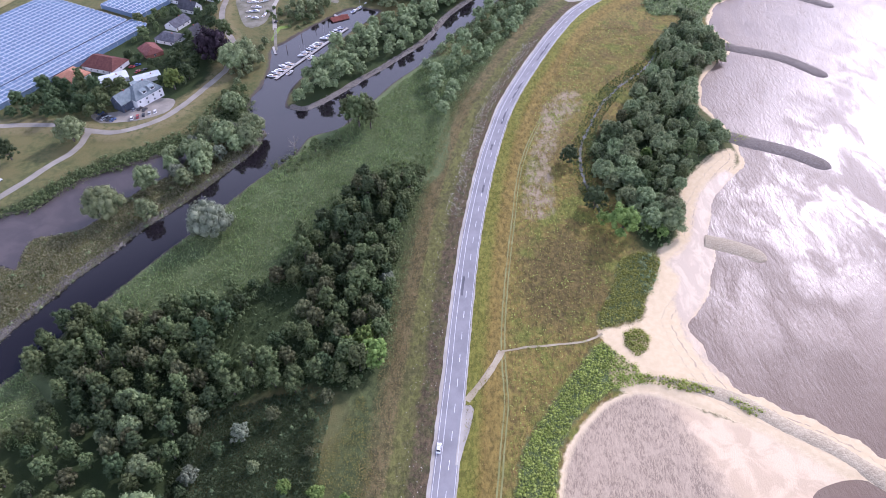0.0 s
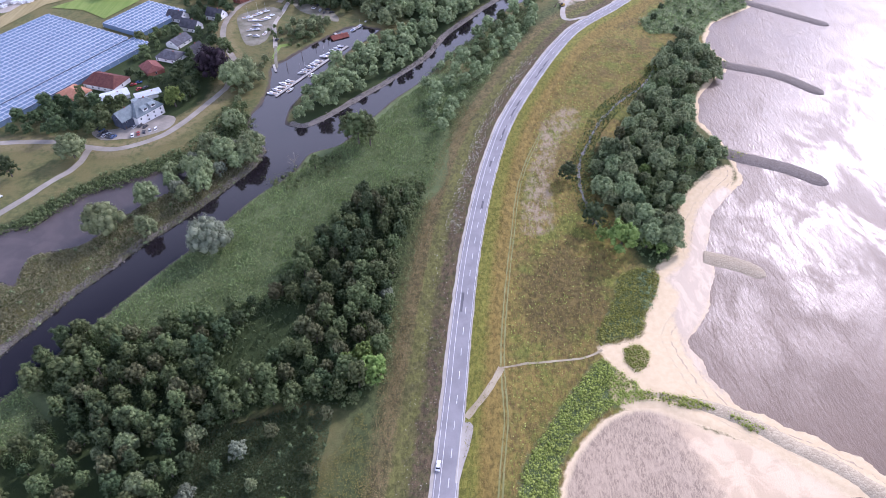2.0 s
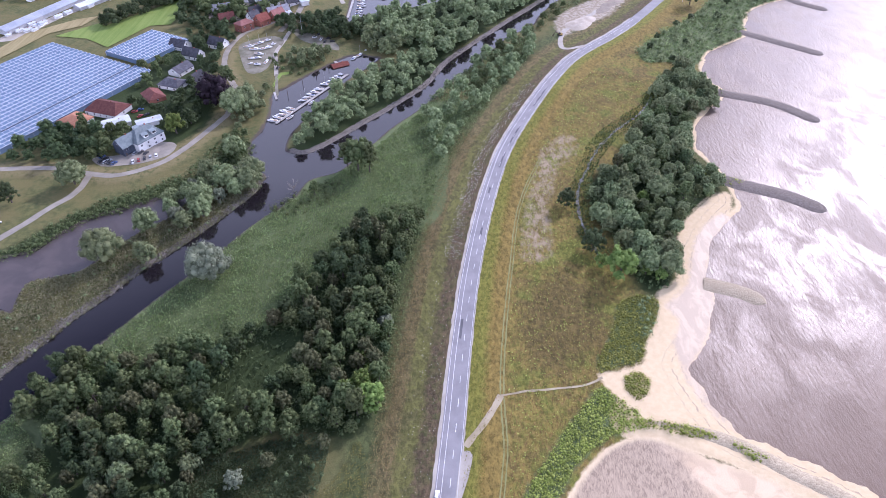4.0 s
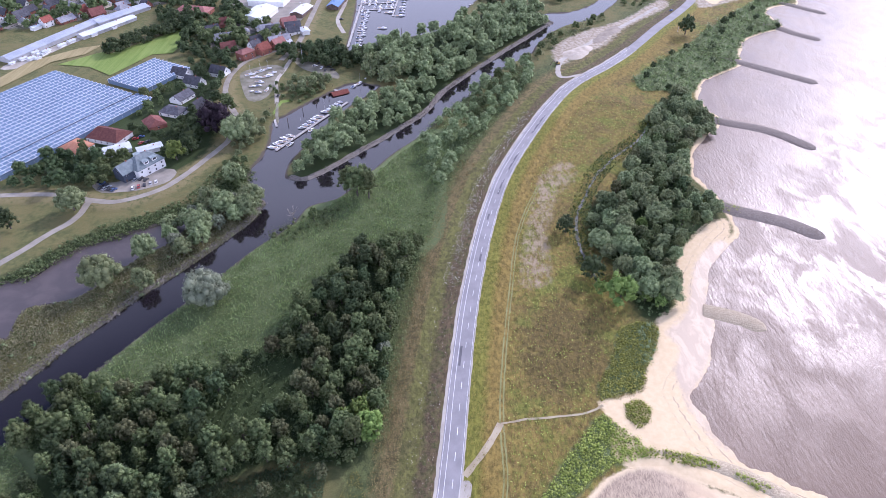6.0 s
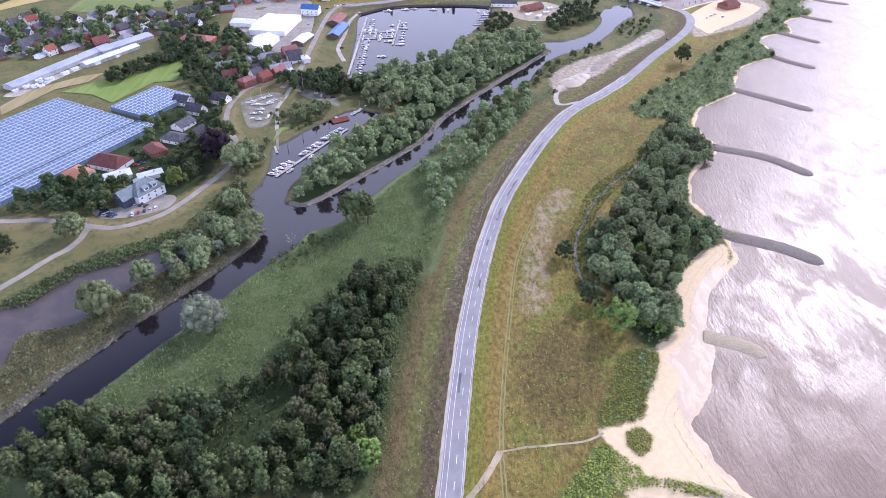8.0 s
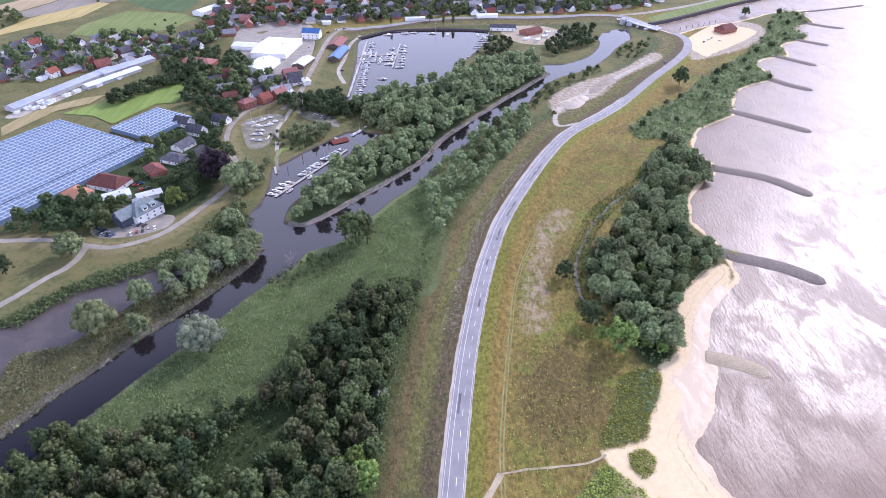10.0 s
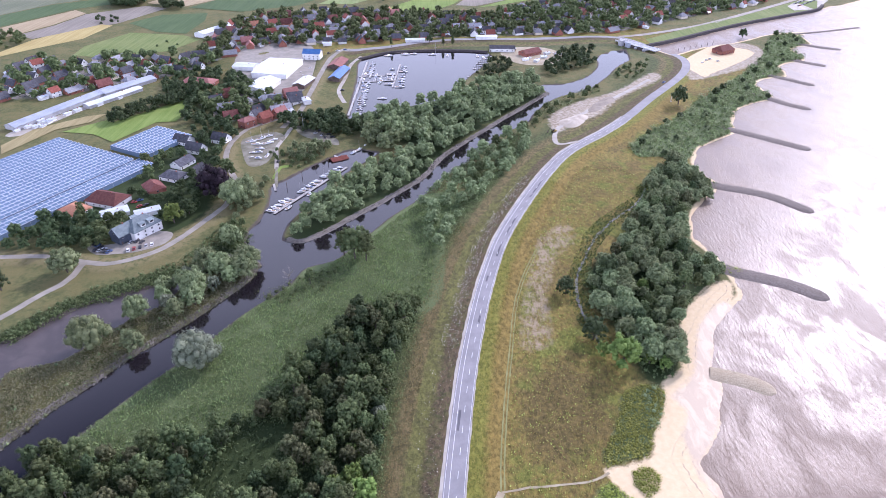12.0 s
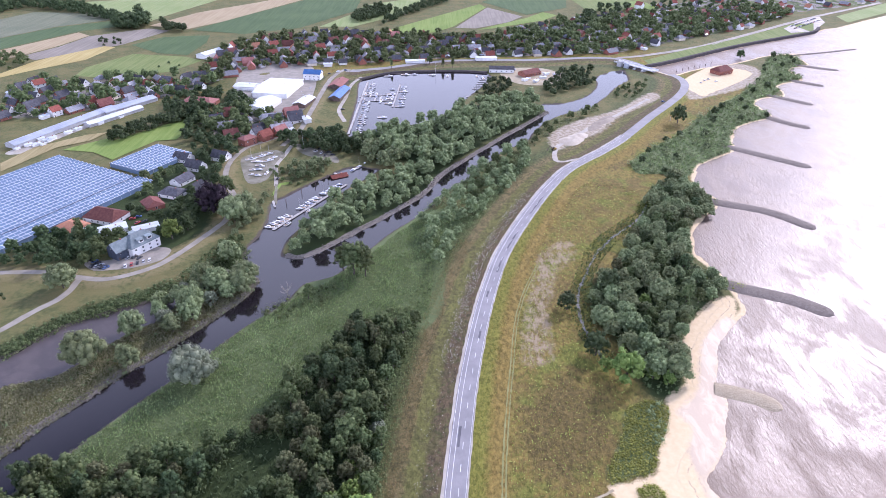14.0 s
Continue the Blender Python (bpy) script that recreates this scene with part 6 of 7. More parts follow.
for x, y, rz, args in (
        (-232, 405, -18, dict(label="long white building with a brown-red hipped roof", w=17, l=25, eave=3.4, rise=4.6, roof="brown", wall=mat_white, hip=5.0)),
        (-248, 389, -28, dict(label="low building with a flat orange-red tiled roof", w=15, l=17, eave=3.2, rise=2.6, roof="orange", wall=mat_white, hip=6.0)),
        (-221, 386, 32, dict(label="long shed with a white sheet roof", w=10, l=20, eave=3.0, rise=0.9, roof=mat_sheet, wall=mat_white, windows=False, category="shed", name="shed")),
        (-198, 388, 32, dict(label="long shed with a white sheet roof", w=7, l=16, eave=3.0, rise=0.5, roof=mat_sheet, wall=mat_white, windows=False, category="shed", name="shed")),
        (-207, 424, -50, dict(label="brick house with a brown-red roof among trees", w=12, l=15, eave=3.0, rise=3.4, roof="brown", wall=mat_brick, hip=3.0)),
        (-199, 443, -20, dict(label="white house with a broad dark hipped roof", w=13, l=17, eave=3.0, rise=2.8, roof="dark", wall=mat_white, hip=4.0)),
        (-184, 450, 65, dict(label="white house with a dark grey gabled roof", w=9, l=13, eave=3.2, rise=4.2, roof="dark", wall=mat_white)),
        (-200, 466, 65, dict(label="grey-roofed house with a pale annex", w=11, l=16, eave=3.0, rise=3.4, roof="dark", wall=mat_white)),
        (-198, 492, -22, dict(label="white house with a dark grey gabled roof", w=10, l=15, eave=3.4, rise=4.8, roof="dark", wall=mat_white)),
        (-214, 510, -22, dict(label="white house with a dark grey gabled roof", w=11, l=14, eave=3.4, rise=4.0, roof="dark", wall=mat_white)),
        (-183, 512, -22, dict(label="dark-roofed white house at the dike corner", w=10, l=14, eave=3.6, rise=4.6, roof="dark", wall=mat_white)),
        (-169, 545, 52, dict(label="two-storey brick house with a flat-pitched brown roof", w=10, l=13, eave=6.4, rise=2.0, roof="pink", wall=mat_brick, hip=4.0, storeys=2)),
        (-156, 556, 52, dict(label="bright red brick house with a red tiled roof", w=9, l=11, eave=4.8, rise=4.6, roof="red", wall=mat_brick)),
        (-145, 567, 52, dict(label="brick house with a faded red tiled roof", w=9, l=12, eave=4.6, rise=4.6, roof="pink", wall=mat_brick)),
        (-166, 566, 52, dict(label="white house with a dark tiled roof", w=8, l=10, eave=5.0, rise=4.0, roof="dark", wall=mat_white)),
        (-140, 612, 20, dict(label="white house with a dark gabled roof", w=9, l=14, eave=4.6, rise=4.0, roof="dark", wall=mat_white)),
        (-157, 605, 20, dict(label="white house with a dark gabled roof", w=9, l=13, eave=4.6, rise=4.0, roof="dark", wall=mat_white)),
        (-146, 754, -8, dict(label="two-storey white house with a bright blue roof", w=12, l=20, eave=7.5, rise=3.6, roof=mat_blue, wall=mat_white, storeys=2)),
        (-113, 725, 80, dict(label="long boathouse with a red-brown roof", w=15, l=30, eave=3.6, rise=2.8, roof="pink", wall=mat_timber, windows=False, category="boathouse", name="boathouse")),
        (-107, 690, 80, dict(label="long boathouse with a bright blue sheet roof", w=12, l=38, eave=3.6, rise=2.6, roof=mat_blue, wall=mat_timber, windows=False, category="boathouse", name="boathouse")),
        (-176, 706, -8, dict(label="large works hall with a white sheet roof", w=56, l=38, eave=6.0, rise=2.0, roof=mat_sheet, wall=mat_white, windows=False, category="hall", name="works_hall")),
        (-180, 648, 75, dict(label="works hall with a curved pale sheet roof", w=24, l=36, eave=5.0, rise=3.0, roof=mat_sheet, wall=mat_white, windows=False, category="hall", name="works_hall")),
        (-139, 657, 75, dict(label="open boat shed with a pale grey sheet roof", w=13, l=26, eave=4.5, rise=2.0, roof=mat_sheet, wall=mat_timber, windows=False, category="hall", name="works_hall")),
        (-214, 716, -8, dict(label="small works hall with a white sheet roof", w=16, l=24, eave=4.0, rise=1.2, roof=mat_sheet, wall=mat_white, windows=False, category="hall", name="works_hall")),
        (-352, 588, 67, dict(label="very long nursery shed with a blue-grey roof", w=13, l=112, eave=3.4, rise=2.0, roof=mat_sheet_grey, wall=mat_concrete, windows=False, category="shed", name="nursery_shed")),
        (-318, 650, 57, dict(label="long nursery shed with a blue-grey roof", w=14, l=58, eave=3.4, rise=2.0, roof=mat_sheet_grey, wall=mat_concrete, windows=False, category="shed", name="nursery_shed")),
        (-318, 617, 60, dict(label="long nursery shed with a pale grey roof", w=10, l=60, eave=3.0, rise=1.4, roof=mat_sheet, wall=mat_concrete, windows=False, category="shed", name="nursery_shed")),
        (-248, 660, -10, dict(label="broad house with a faded red hipped roof", w=20, l=34, eave=3.6, rise=4.2, roof="pink", wall=mat_brick, hip=7.0)),
        (-294, 868, 64, dict(label="long barn with a white sheet roof", w=16, l=52, eave=5.0, rise=2.5, roof=mat_sheet, wall=mat_white, windows=False, category="barn", name="barn")),
        (76, 790, -4, dict(label="low white harbour building with a dark roof", w=12, l=30, eave=4.0, rise=2.4, roof="dark", wall=mat_white)),
        (108, 775, 35, dict(label="harbour building with a brown roof", w=14, l=24, eave=3.6, rise=3.2, roof="brown", wall=mat_brick)),
        (-30, 826, 8, dict(label="low pavilion with a white roof beside the quay", w=7, l=24, eave=3.0, rise=0.8, roof=mat_sheet, wall=mat_white, windows=False, category="pavilion", name="pavilion")),
        (60, 840, 8, dict(label="low pavilion with a white roof", w=9, l=26, eave=3.4, rise=0.9, roof=mat_sheet, wall=mat_white, windows=False, category="pavilion", name="pavilion")),
        (342, 786, 30, dict(label="brown building under construction on pale sand", w=15, l=22, eave=4.5, rise=4.5, roof="brown", wall=mat_brick, hip=4.0)),
        (-80, 480, 30, dict(label="small red-roofed harbour hut over the water", w=7, l=13, eave=2.8, rise=1.5, roof="red", wall=mat_brick, windows=False, category="hut", name="harbour_hut"))):
    one = house(**args)
    one.matrix_basis = pose(x, y, ground_z(x, y), 0, 0, rz)
    for u in (-0.4, 0.0, 0.4):
        taken.append((x + math.cos(radians(rz)) * u * args["l"], y + math.sin(radians(rz)) * u * args["l"]))


def settle(poly, gap, turn, seed, sheds=0.3, far=False):
    """Houses with sheds over a quarter, roughly in rows along one direction."""
    rng = np.random.RandomState(seed)
    keys = list(H)
    wts = np.array([1.2, 4, 4, 1.6, 3, 0.5, 1.6, 1.5, 3])
    P = np.array(scatter(poly, gap, rng))
    ok = line_dist(P[:, 0], P[:, 1], road_line, 40)[0] > 13
    for q in (basin_poly, canal_poly, elbe_poly):
        ok &= area_dist(P[:, 0], P[:, 1], q, 30) < -12
    for x, y in P[ok]:
        rz = turn + (90 if rng.rand() < 0.4 else 0) + rng.normal(0, 7)
        put((H_FAR if far else H)[keys[rng.choice(len(keys), p=wts / wts.sum())]], x, y, rz, "houses of the village", scale=rng.uniform(0.9, 1.2))
        taken.append((x, y))
        if rng.rand() < sheds:
            a = rng.uniform(0, 6.28)
            sx, sy = x + math.cos(a) * 11, y + math.sin(a) * 11
            put(S_["white" if rng.rand() < 0.6 else "grey"], sx, sy, rz + 90 * rng.randint(2), "sheds of the village", scale=rng.uniform(0.9, 1.5))


settle([(-445, 605), (-433, 622), (-470, 728), (-400, 729), (-378, 752), (-294, 753), (-254, 731), (-275, 698), (-326, 659), (-378, 623)], 17, 62, 70)
settle([(-273, 730), (-286, 888), (-227, 970), (-133, 1002), (-111, 958), (-99, 838), (-153, 815), (-233, 798), (-248, 754)], 17.5, 20, 71, 0.3, True)
settle([(-112, 980), (-6, 981), (100, 954), (176, 928), (167, 870), (61, 854), (-41, 844), (-96, 824)], 19, 10, 72, 0.3, True)
settle([(85, 976), (152, 1047), (286, 1130), (409, 1162), (584, 1229), (610, 1176), (491, 1053), (345, 958), (228, 877), (167, 874)], 24, 35, 73, 0.3, True)
settle([(-211, 624), (-193, 642), (-144, 625), (-136, 584), (-175, 569), (-192, 555), (-234, 607)], 21, 30, 74)
settle([(317, 1180), (506, 1297), (699, 1365), (890, 1383), (826, 1274), (645, 1187), (496, 1134)], 38, 35, 75, 0.3, True)


# ---- greenhouse ----
def pane_material():
    n = Net("greenhouse_glass")
    rnd = n.node("ShaderNodeNewGeometry").outputs["Random Per Island"]
    v = n.noise(n.where(), 0.025, 4, 0.6)
    col = n.mix(n.math('ADD', n.math('MULTIPLY', rnd, 0.25), n.math('MULTIPLY', v, 0.8)), (0.075, 0.12, 0.19), (0.19, 0.265, 0.37))
    return n.done(col, 0.16, spec=0.6)


def vent_material():
    n = Net("open_vent_panels")
    rnd = n.node("ShaderNodeNewGeometry").outputs["Random Per Island"]
    return n.done(n.mix(rnd, (0.05, 0.075, 0.11), (0.10, 0.14, 0.20)), 0.3)


mat_pane, mat_vent = pane_material(), vent_material()
mat_alu = plain("white_painted_bars", (0.40, 0.44, 0.50), (0.54, 0.58, 0.64), 0.45, 1.0)


def greenhouse(origin, axis_deg, width, length, bay, step, label, vents=0.5):
    """Venlo roof: ridges along x (length), bays side by side along y (width)."""
    root = thing("greenhouse", (*origin, ground_z(*origin)), axis_deg, label, "greenhouse")
    eave, rise = 3.6, 0.9
    nb, ns = int(round(width / bay)), int(round(length / step))
    gv, gf, vv, vf, bv, bf = [], [], [], [], [], []

    def quad(V, F, a, b, c, d):
        k = len(V)
        V += [a, b, c, d]
        F.append((k, k + 1, k + 2, k + 3))
    for j in range(nb):
        y0, y1, ym = j * bay, (j + 1) * bay, (j + 0.5) * bay
        for i in range(ns):
            x0, x1 = i * step + 0.1, (i + 1) * step - 0.1
            for ya, yb in ((y0 + 0.12, ym), (y1 - 0.12, ym)):
                q = [(x0, ya, eave), (x1, ya, eave), (x1, yb, eave + rise), (x0, yb, eave + rise)]
                quad(gv, gf, *(q if ya < yb else q[::-1]))
            if j * bay >= width * vents and (i + j) % 2:
                side = y1
                ya, yb = side + (ym - side) * 0.12, side + (ym - side) * 0.92
                za, zb = eave + rise * 0.12 + 0.07, eave + rise * 0.92 + 0.12
                q = [(x0 + 0.3, ya, za), (x1 - 0.3, ya, za), (x1 - 0.3, yb, zb), (x0 + 0.3, yb, zb)]
                quad(vv, vf, *(q if ya < yb else q[::-1]))
        quad(bv, bf, (0, y0 - 0.28, eave + 0.05), (length, y0 - 0.28, eave + 0.05), (length, y0 + 0.28, eave + 0.05), (0, y0 + 0.28, eave + 0.05))
        quad(bv, bf, (0, ym - 0.1, eave + rise + 0.05), (length, ym - 0.1, eave + rise + 0.05), (length, ym + 0.1, eave + rise + 0.05), (0, ym + 0.1, eave + rise + 0.05))
        for i in range(ns + 1):
            x = i * step
            for ya, yb in ((y0, ym), (y1, ym)):
                q = [(x - 0.2, ya, eave + 0.06), (x + 0.2, ya, eave + 0.06), (x + 0.2, yb, eave + rise + 0.06), (x - 0.2, yb, eave + rise + 0.06)]
                quad(bv, bf, *(q if ya < yb else q[::-1]))
    for nm, V, F, mt in (("glass_roof", gv, gf, mat_pane), ("vent", vv, vf, mat_vent), ("gutter", bv, bf, mat_alu)):
        ob = new(nm, mesh_of(nm, V, F, mt))
        ob.parent = root
        ob["kind"] = "stuff"
    bm = bmesh.new()
    box(bm, 0.05, length - 0.05, 0.05, width - 0.05, -0.3, eave - 0.05)
    part("side_wall", bm, mat_pane, root)
    for k in range(int(length / 8) + 1):
        for yy in (0.0, width):
            boxed("post", (k * 8 - 0.08, k * 8 + 0.08, yy - 0.08, yy + 0.08, -0.3, eave), mat_alu, root)
    return root


# axes: ridges run from the south-west corner towards the north-east
GA = 62.0
gu = np.array([math.cos(radians(GA)), math.sin(radians(GA))])
gw = np.array([-gu[1], gu[0]])
greenhouse(gu * 164 + gw * 431, GA, 92.0, 137.0, 4.8, 4.3, "huge greenhouse of blue-tinted glass with white bars and open vents", 0.38)
greenhouse(gu * 170 + gw * 411.5, GA, 17.5, 132.0, 4.4, 4.3, "narrow greenhouse wing with white glazing bars", 0.0)
greenhouse(gu * 311 + gw * 429, GA, 41.0, 49.0, 4.6, 4.3, "smaller blue-tinted greenhouse beside a meadow", 2.0)

# ---- boats ----
mat_hull = plain("white_gelcoat", (0.74, 0.74, 0.75), (0.82, 0.82, 0.83), 0.3, 0.6, 0.0)
mat_navy = plain("navy_tarpaulin", (0.03, 0.06, 0.16), (0.05, 0.09, 0.22), 0.7)
mat_deck = plain("teak_deck", (0.28, 0.20, 0.13), (0.38, 0.28, 0.19), 0.7)
mat_mast = plain("aluminium_mast", (0.55, 0.55, 0.56), (0.66, 0.66, 0.67), 0.4, metal=0.6)
mat_tyre = plain("black_rubber", (0.02, 0.02, 0.02), (0.035, 0.035, 0.035), 0.8)


def boat(label, length, beam, cover=None, mast=False, cabin=True):
    root = thing("boat", (0, 0, -200), 0, label, "boat")
    bm = bmesh.new()
    rows = []
    for u in np.linspace(0, 1, 9):
        w = beam / 2 * (1 - max(0, (u - 0.45) / 0.55) ** 2.2) * (0.86 + 0.14 * min(1, u * 4))
        x = -length / 2 + length * u
        sheer = 0.75 + 0.35 * u * u
        rows.append([bm.verts.new(c) for c in ((x, -max(w, 0.03), sheer), (x, -max(w, 0.03) * 0.8, 0.1), (x, 0, -0.25), (x, max(w, 0.03) * 0.8, 0.1), (x, max(w, 0.03), sheer))])
    for a, b in zip(rows[:-1], rows[1:]):
        for k in range(4):
            bm.faces.new((a[k], b[k], b[k + 1], a[k + 1]))
        bm.faces.new((a[4], b[4], b[0], a[0]))
    bm.faces.new(rows[0][::-1])
    bmesh.ops.recalc_face_normals(bm, faces=bm.faces[:])
    part("hull", bm, mat_hull, root)
    if cabin:
        bm = bmesh.new()
        vs = box(bm, -length * 0.08, length * 0.26, -beam * 0.33, beam * 0.33, 0.8, 1.75)
        for v in vs:
            if v.co.z > 1.5:
                v.co.x = v.co.x * 0.8 + 0.02 * length
                v.co.y *= 0.8
        part("cabin", bm, mat_hull, root)
        boxed("windscreen", (-length * 0.06, length * 0.21, -beam * 0.325, beam * 0.325, 1.15, 1.45), mat_glass, root)
    boxed("cockpit", (-length * 0.46, -length * 0.1, -beam * 0.34, beam * 0.34, 0.72, 0.86), cover or mat_deck, root, bevel=0.05)
    if mast:
        bm = bmesh.new()
        tube(bm, (length * 0.08, 0, 0.8), (length * 0.08, 0, length * 1.15), 0.09, 0.06)
        part("mast", bm, mat_mast, root)
        bm = bmesh.new()
        tube(bm, (length * 0.08, 0, 1.9), (-length * 0.36, 0, 1.95), 0.12, 0.12)
        part("boom", bm, mat_navy, root)
    return root


BOATS = [boat("white motor boat with a teak cockpit", 8.0, 2.9), boat("white motor boat under a navy cover", 7.0, 2.7, mat_navy),
         boat("white sailing yacht with a bare mast", 9.5, 3.1, None, True), boat("small open white boat", 5.5, 2.1, None, False, False),
         boat("large white motor cruiser", 11.0, 3.6)]
boat_rng = np.random.RandomState(12)


def moor(x, y, rz, which=None, lift=None, group="boats in the marina"):
    k = boat_rng.choice(5, p=[0.35, 0.25, 0.2, 0.1, 0.1]) if which is None else which
    src = BOATS[k]
    k = boat_rng.uniform(0.7, 0.95)
    src.scale = (k, k, k)
    ob = copy_thing(src, pose(x, y, WATER_Z + 0.02 if lift is None else ground_z(x, y) + lift * k, 0, 0, rz + boat_rng.normal(0, 9)))
    src.scale = (1, 1, 1)
    ob["group"] = group


mat_plank = plain("weathered_planks", (0.34, 0.32, 0.30), (0.50, 0.48, 0.46), 0.8, 2.0)


def jetty(p, q, width, label, piles=6):
    p, q = np.array(p, float), np.array(q, float)
    L = np.hypot(*(q - p))
    root = thing("jetty", (p[0], p[1], WATER_Z), math.degrees(math.atan2(*(q - p)[::-1])), label, "jetty")
    boxed("deck", (0, L, -width / 2, width / 2, 0.35, 0.6), mat_plank, root, bevel=0.03)
    for k in range(piles):
        x = L * (k + 0.5) / piles
        bm = bmesh.new()
        s = 1 if k % 2 else -1
        tube(bm, (x, s * (width / 2 + 0.15), -2), (x, s * (width / 2 + 0.15), 2.2), 0.16, 0.14, 7)
        part("pile", bm, mat_timber, root)
    return root


# near marina: boats either side of one long pontoon
pa, pb = np.array([-113.0, 390.0]), np.array([-72.0, 464.0])
jetty(pa, pb, 2.2, "long pale floating pontoon", 12)
ax = (pb - pa) / np.hypot(*(pb - pa))
nn = np.array([-ax[1], ax[0]])
ang = math.degrees(math.atan2(ax[1], ax[0]))
for k in range(18):
    c = pa + ax * (2 + 4.7 * k) + nn * 4.6
    if k not in (5, 6, 12, 18):
        moor(c[0], c[1], ang + 90 + 25)
for k in (1.9, 7.0, 13.1):
    c = pa + ax * (3 + 4.6 * k) - nn * 3.2
    moor(c[0], c[1], ang)
for x, y, rz in ((-70, 492, 60), (-66, 498, 60), (-62, 505, 60), (-58, 512, 50), (-75, 482, 60), (-52, 515, 30)):
    moor(x, y, rz)
# slip and gangways
jetty((-130, 455), (-119, 424), 1.6, "pale wooden gangway beside the slipway", 4)
jetty((-78, 478), (-90, 492), 2.4, "wooden bridge to the floating pontoon", 3)
tagged(ribbon("slipway", np.array([(-126, 462), (-122, 440), (-117, 418)]), -1.1, 1.1, mat_yard, 0.3), "concrete slipway running into the harbour", "slipway", kind="structure")
tagged(ribbon("lane", smooth_line([(-128, 545), (-132, 520), (-134, 500), (-130, 480), (-126, 460)], 3.0), -1.6, 1.6, mat_gravel, 0.12, cuts=2), "pale gravel lane to the slipway", "lane", kind="structure")
tagged(sheet("boat_yard", [(-166, 515), (-150, 530), (-132, 524), (-134, 500), (-136, 470), (-148, 464), (-160, 490)], mat_yard, 0.1), "grey storage ground for boats ashore", "yard", kind="structure")
tagged(sheet("quay_yard", [(-128, 545), (-110, 540), (-88, 520), (-84, 505), (-98, 512), (-118, 526)], mat_yard, 0.11), "rough paved ground above the marina", "yard", kind="structure")
for x, y, rz in ((-158, 511, 20), (-151, 517, 30), (-146, 523, 35), (-152, 506, 10), (-143, 508, 15), (-147, 497, 5), (-151, 489, 5), (-146, 490, 0), (-150, 480, 8), (-144, 478, 0), (-138, 483, 80), (-140, 515, 40)):
    moor(x, y, rz, lift=0.5, group="boats stored ashore")

# harbour basin: two finger jetties, boats along the west quay
jetty((-86, 690), (-46, 698), 1.8, "floating finger pontoon with moored boats", 5)
jetty((-86, 672), (-46, 678), 1.8, "floating finger pontoon with moored boats", 5)
jetty((-84, 575), (-82, 745), 2.2, "long quay pontoon along the harbour edge", 14)
jetty((-48, 655), (-44, 735), 1.6, "outer floating pontoon of the harbour", 6)
for k in range(26):
    y = 578 + k * 6.3
    if not 668 < y < 695:
        moor(-75 + boat_rng.normal(0, 0.6), y, 4)
for k in range(6):
    for yy in (677, 672, 696, 691):
        if boat_rng.rand() < 0.6:
            moor(-80 + k * 6, yy + (3 if yy in (677, 696) else -1), 90)
for k in range(9):
    moor(-39 + boat_rng.normal(0, 0.5), 657 + k * 8.5, 5)
    if k % 2:
        moor(-52, 657 + k * 8.5, 5)
moor(-56, 622, 10, 4)
for x, y, rz in ((-60, 770, 35), (-40, 776, 10), (-30, 778, 10), (-8, 775, 5), (10, 772, 95), (45, 770, 100), (52, 762, 110)):
    moor(x, y, rz, 4)
jetty((30, 690), (44, 700), 1.4, "short wooden landing stage", 3)
for k in range(6):
    jetty((50 - k * 2.5, 765 - k * 9), (66 - k * 3, 768 - k * 9), 1.2, "short wooden landing stage", 3)

# mooring posts standing free in the water
def post(x, y, h, r, mat, label, name="mooring_post", z=None):
    bm = bmesh.new()
    tube(bm, (0, 0, -2.0), (0, 0, h), r, r * 0.8, 7)
    ob = part(name, bm, mat)
    ob.matrix_basis = pose(x, y, WATER_Z if z is None else z)
    return tagged(ob, label, "post", "mooring posts")


for x, y in ((-37, 612), (-18, 620), (18, 650), (-104, 448), (-112, 430), (-96, 462), (-88, 474)):
    post(x, y, 4.5, 0.22, mat_timber, "dark timber mooring post in the water")
for k in range(7):
    post(290 + k * 9, 792 + k * 5.5, 4.0, 0.3, mat_timber, "dark timber mooring post in the water")

# ---- masts ----
def mast(x, y, h, arms, label):
    root = thing("mast", (x, y, ground_z(x, y)), 20, label, "mast")
    bm = bmesh.new()
    tube(bm, (0, 0, -0.5), (0, 0, h), 0.16, 0.07, 8)
    part("pole", bm, mat_mast, root)
    for z, w in arms:
        bm = bmesh.new()
        tube(bm, (-w, 0, z), (w, 0, z), 0.06, 0.06)
        part("cross_arm", bm, mat_mast, root)
    boxed("foot", (-0.5, 0.5, -0.5, 0.5, -0.3, 0.25), mat_concrete, root, bevel=0.04)
    return root


mast(-118, 535, 17, ((11.5, 2.2),), "tall white signal mast with a cross arm")
mast(227, 613, 9, ((8.6, 1.0),), "slender grey pole on the meadow")
mast(-4, 781, 15, ((9.0, 2.0), (12.0, 1.2)), "tall white harbour flag mast")

# ---- cars ----
CAR_PAINT = {"white": (0.72, 0.72, 0.72), "black": (0.02, 0.02, 0.022), "silver": (0.45, 0.46, 0.47), "red": (0.35, 0.03, 0.025), "blue": (0.05, 0.10, 0.24)}


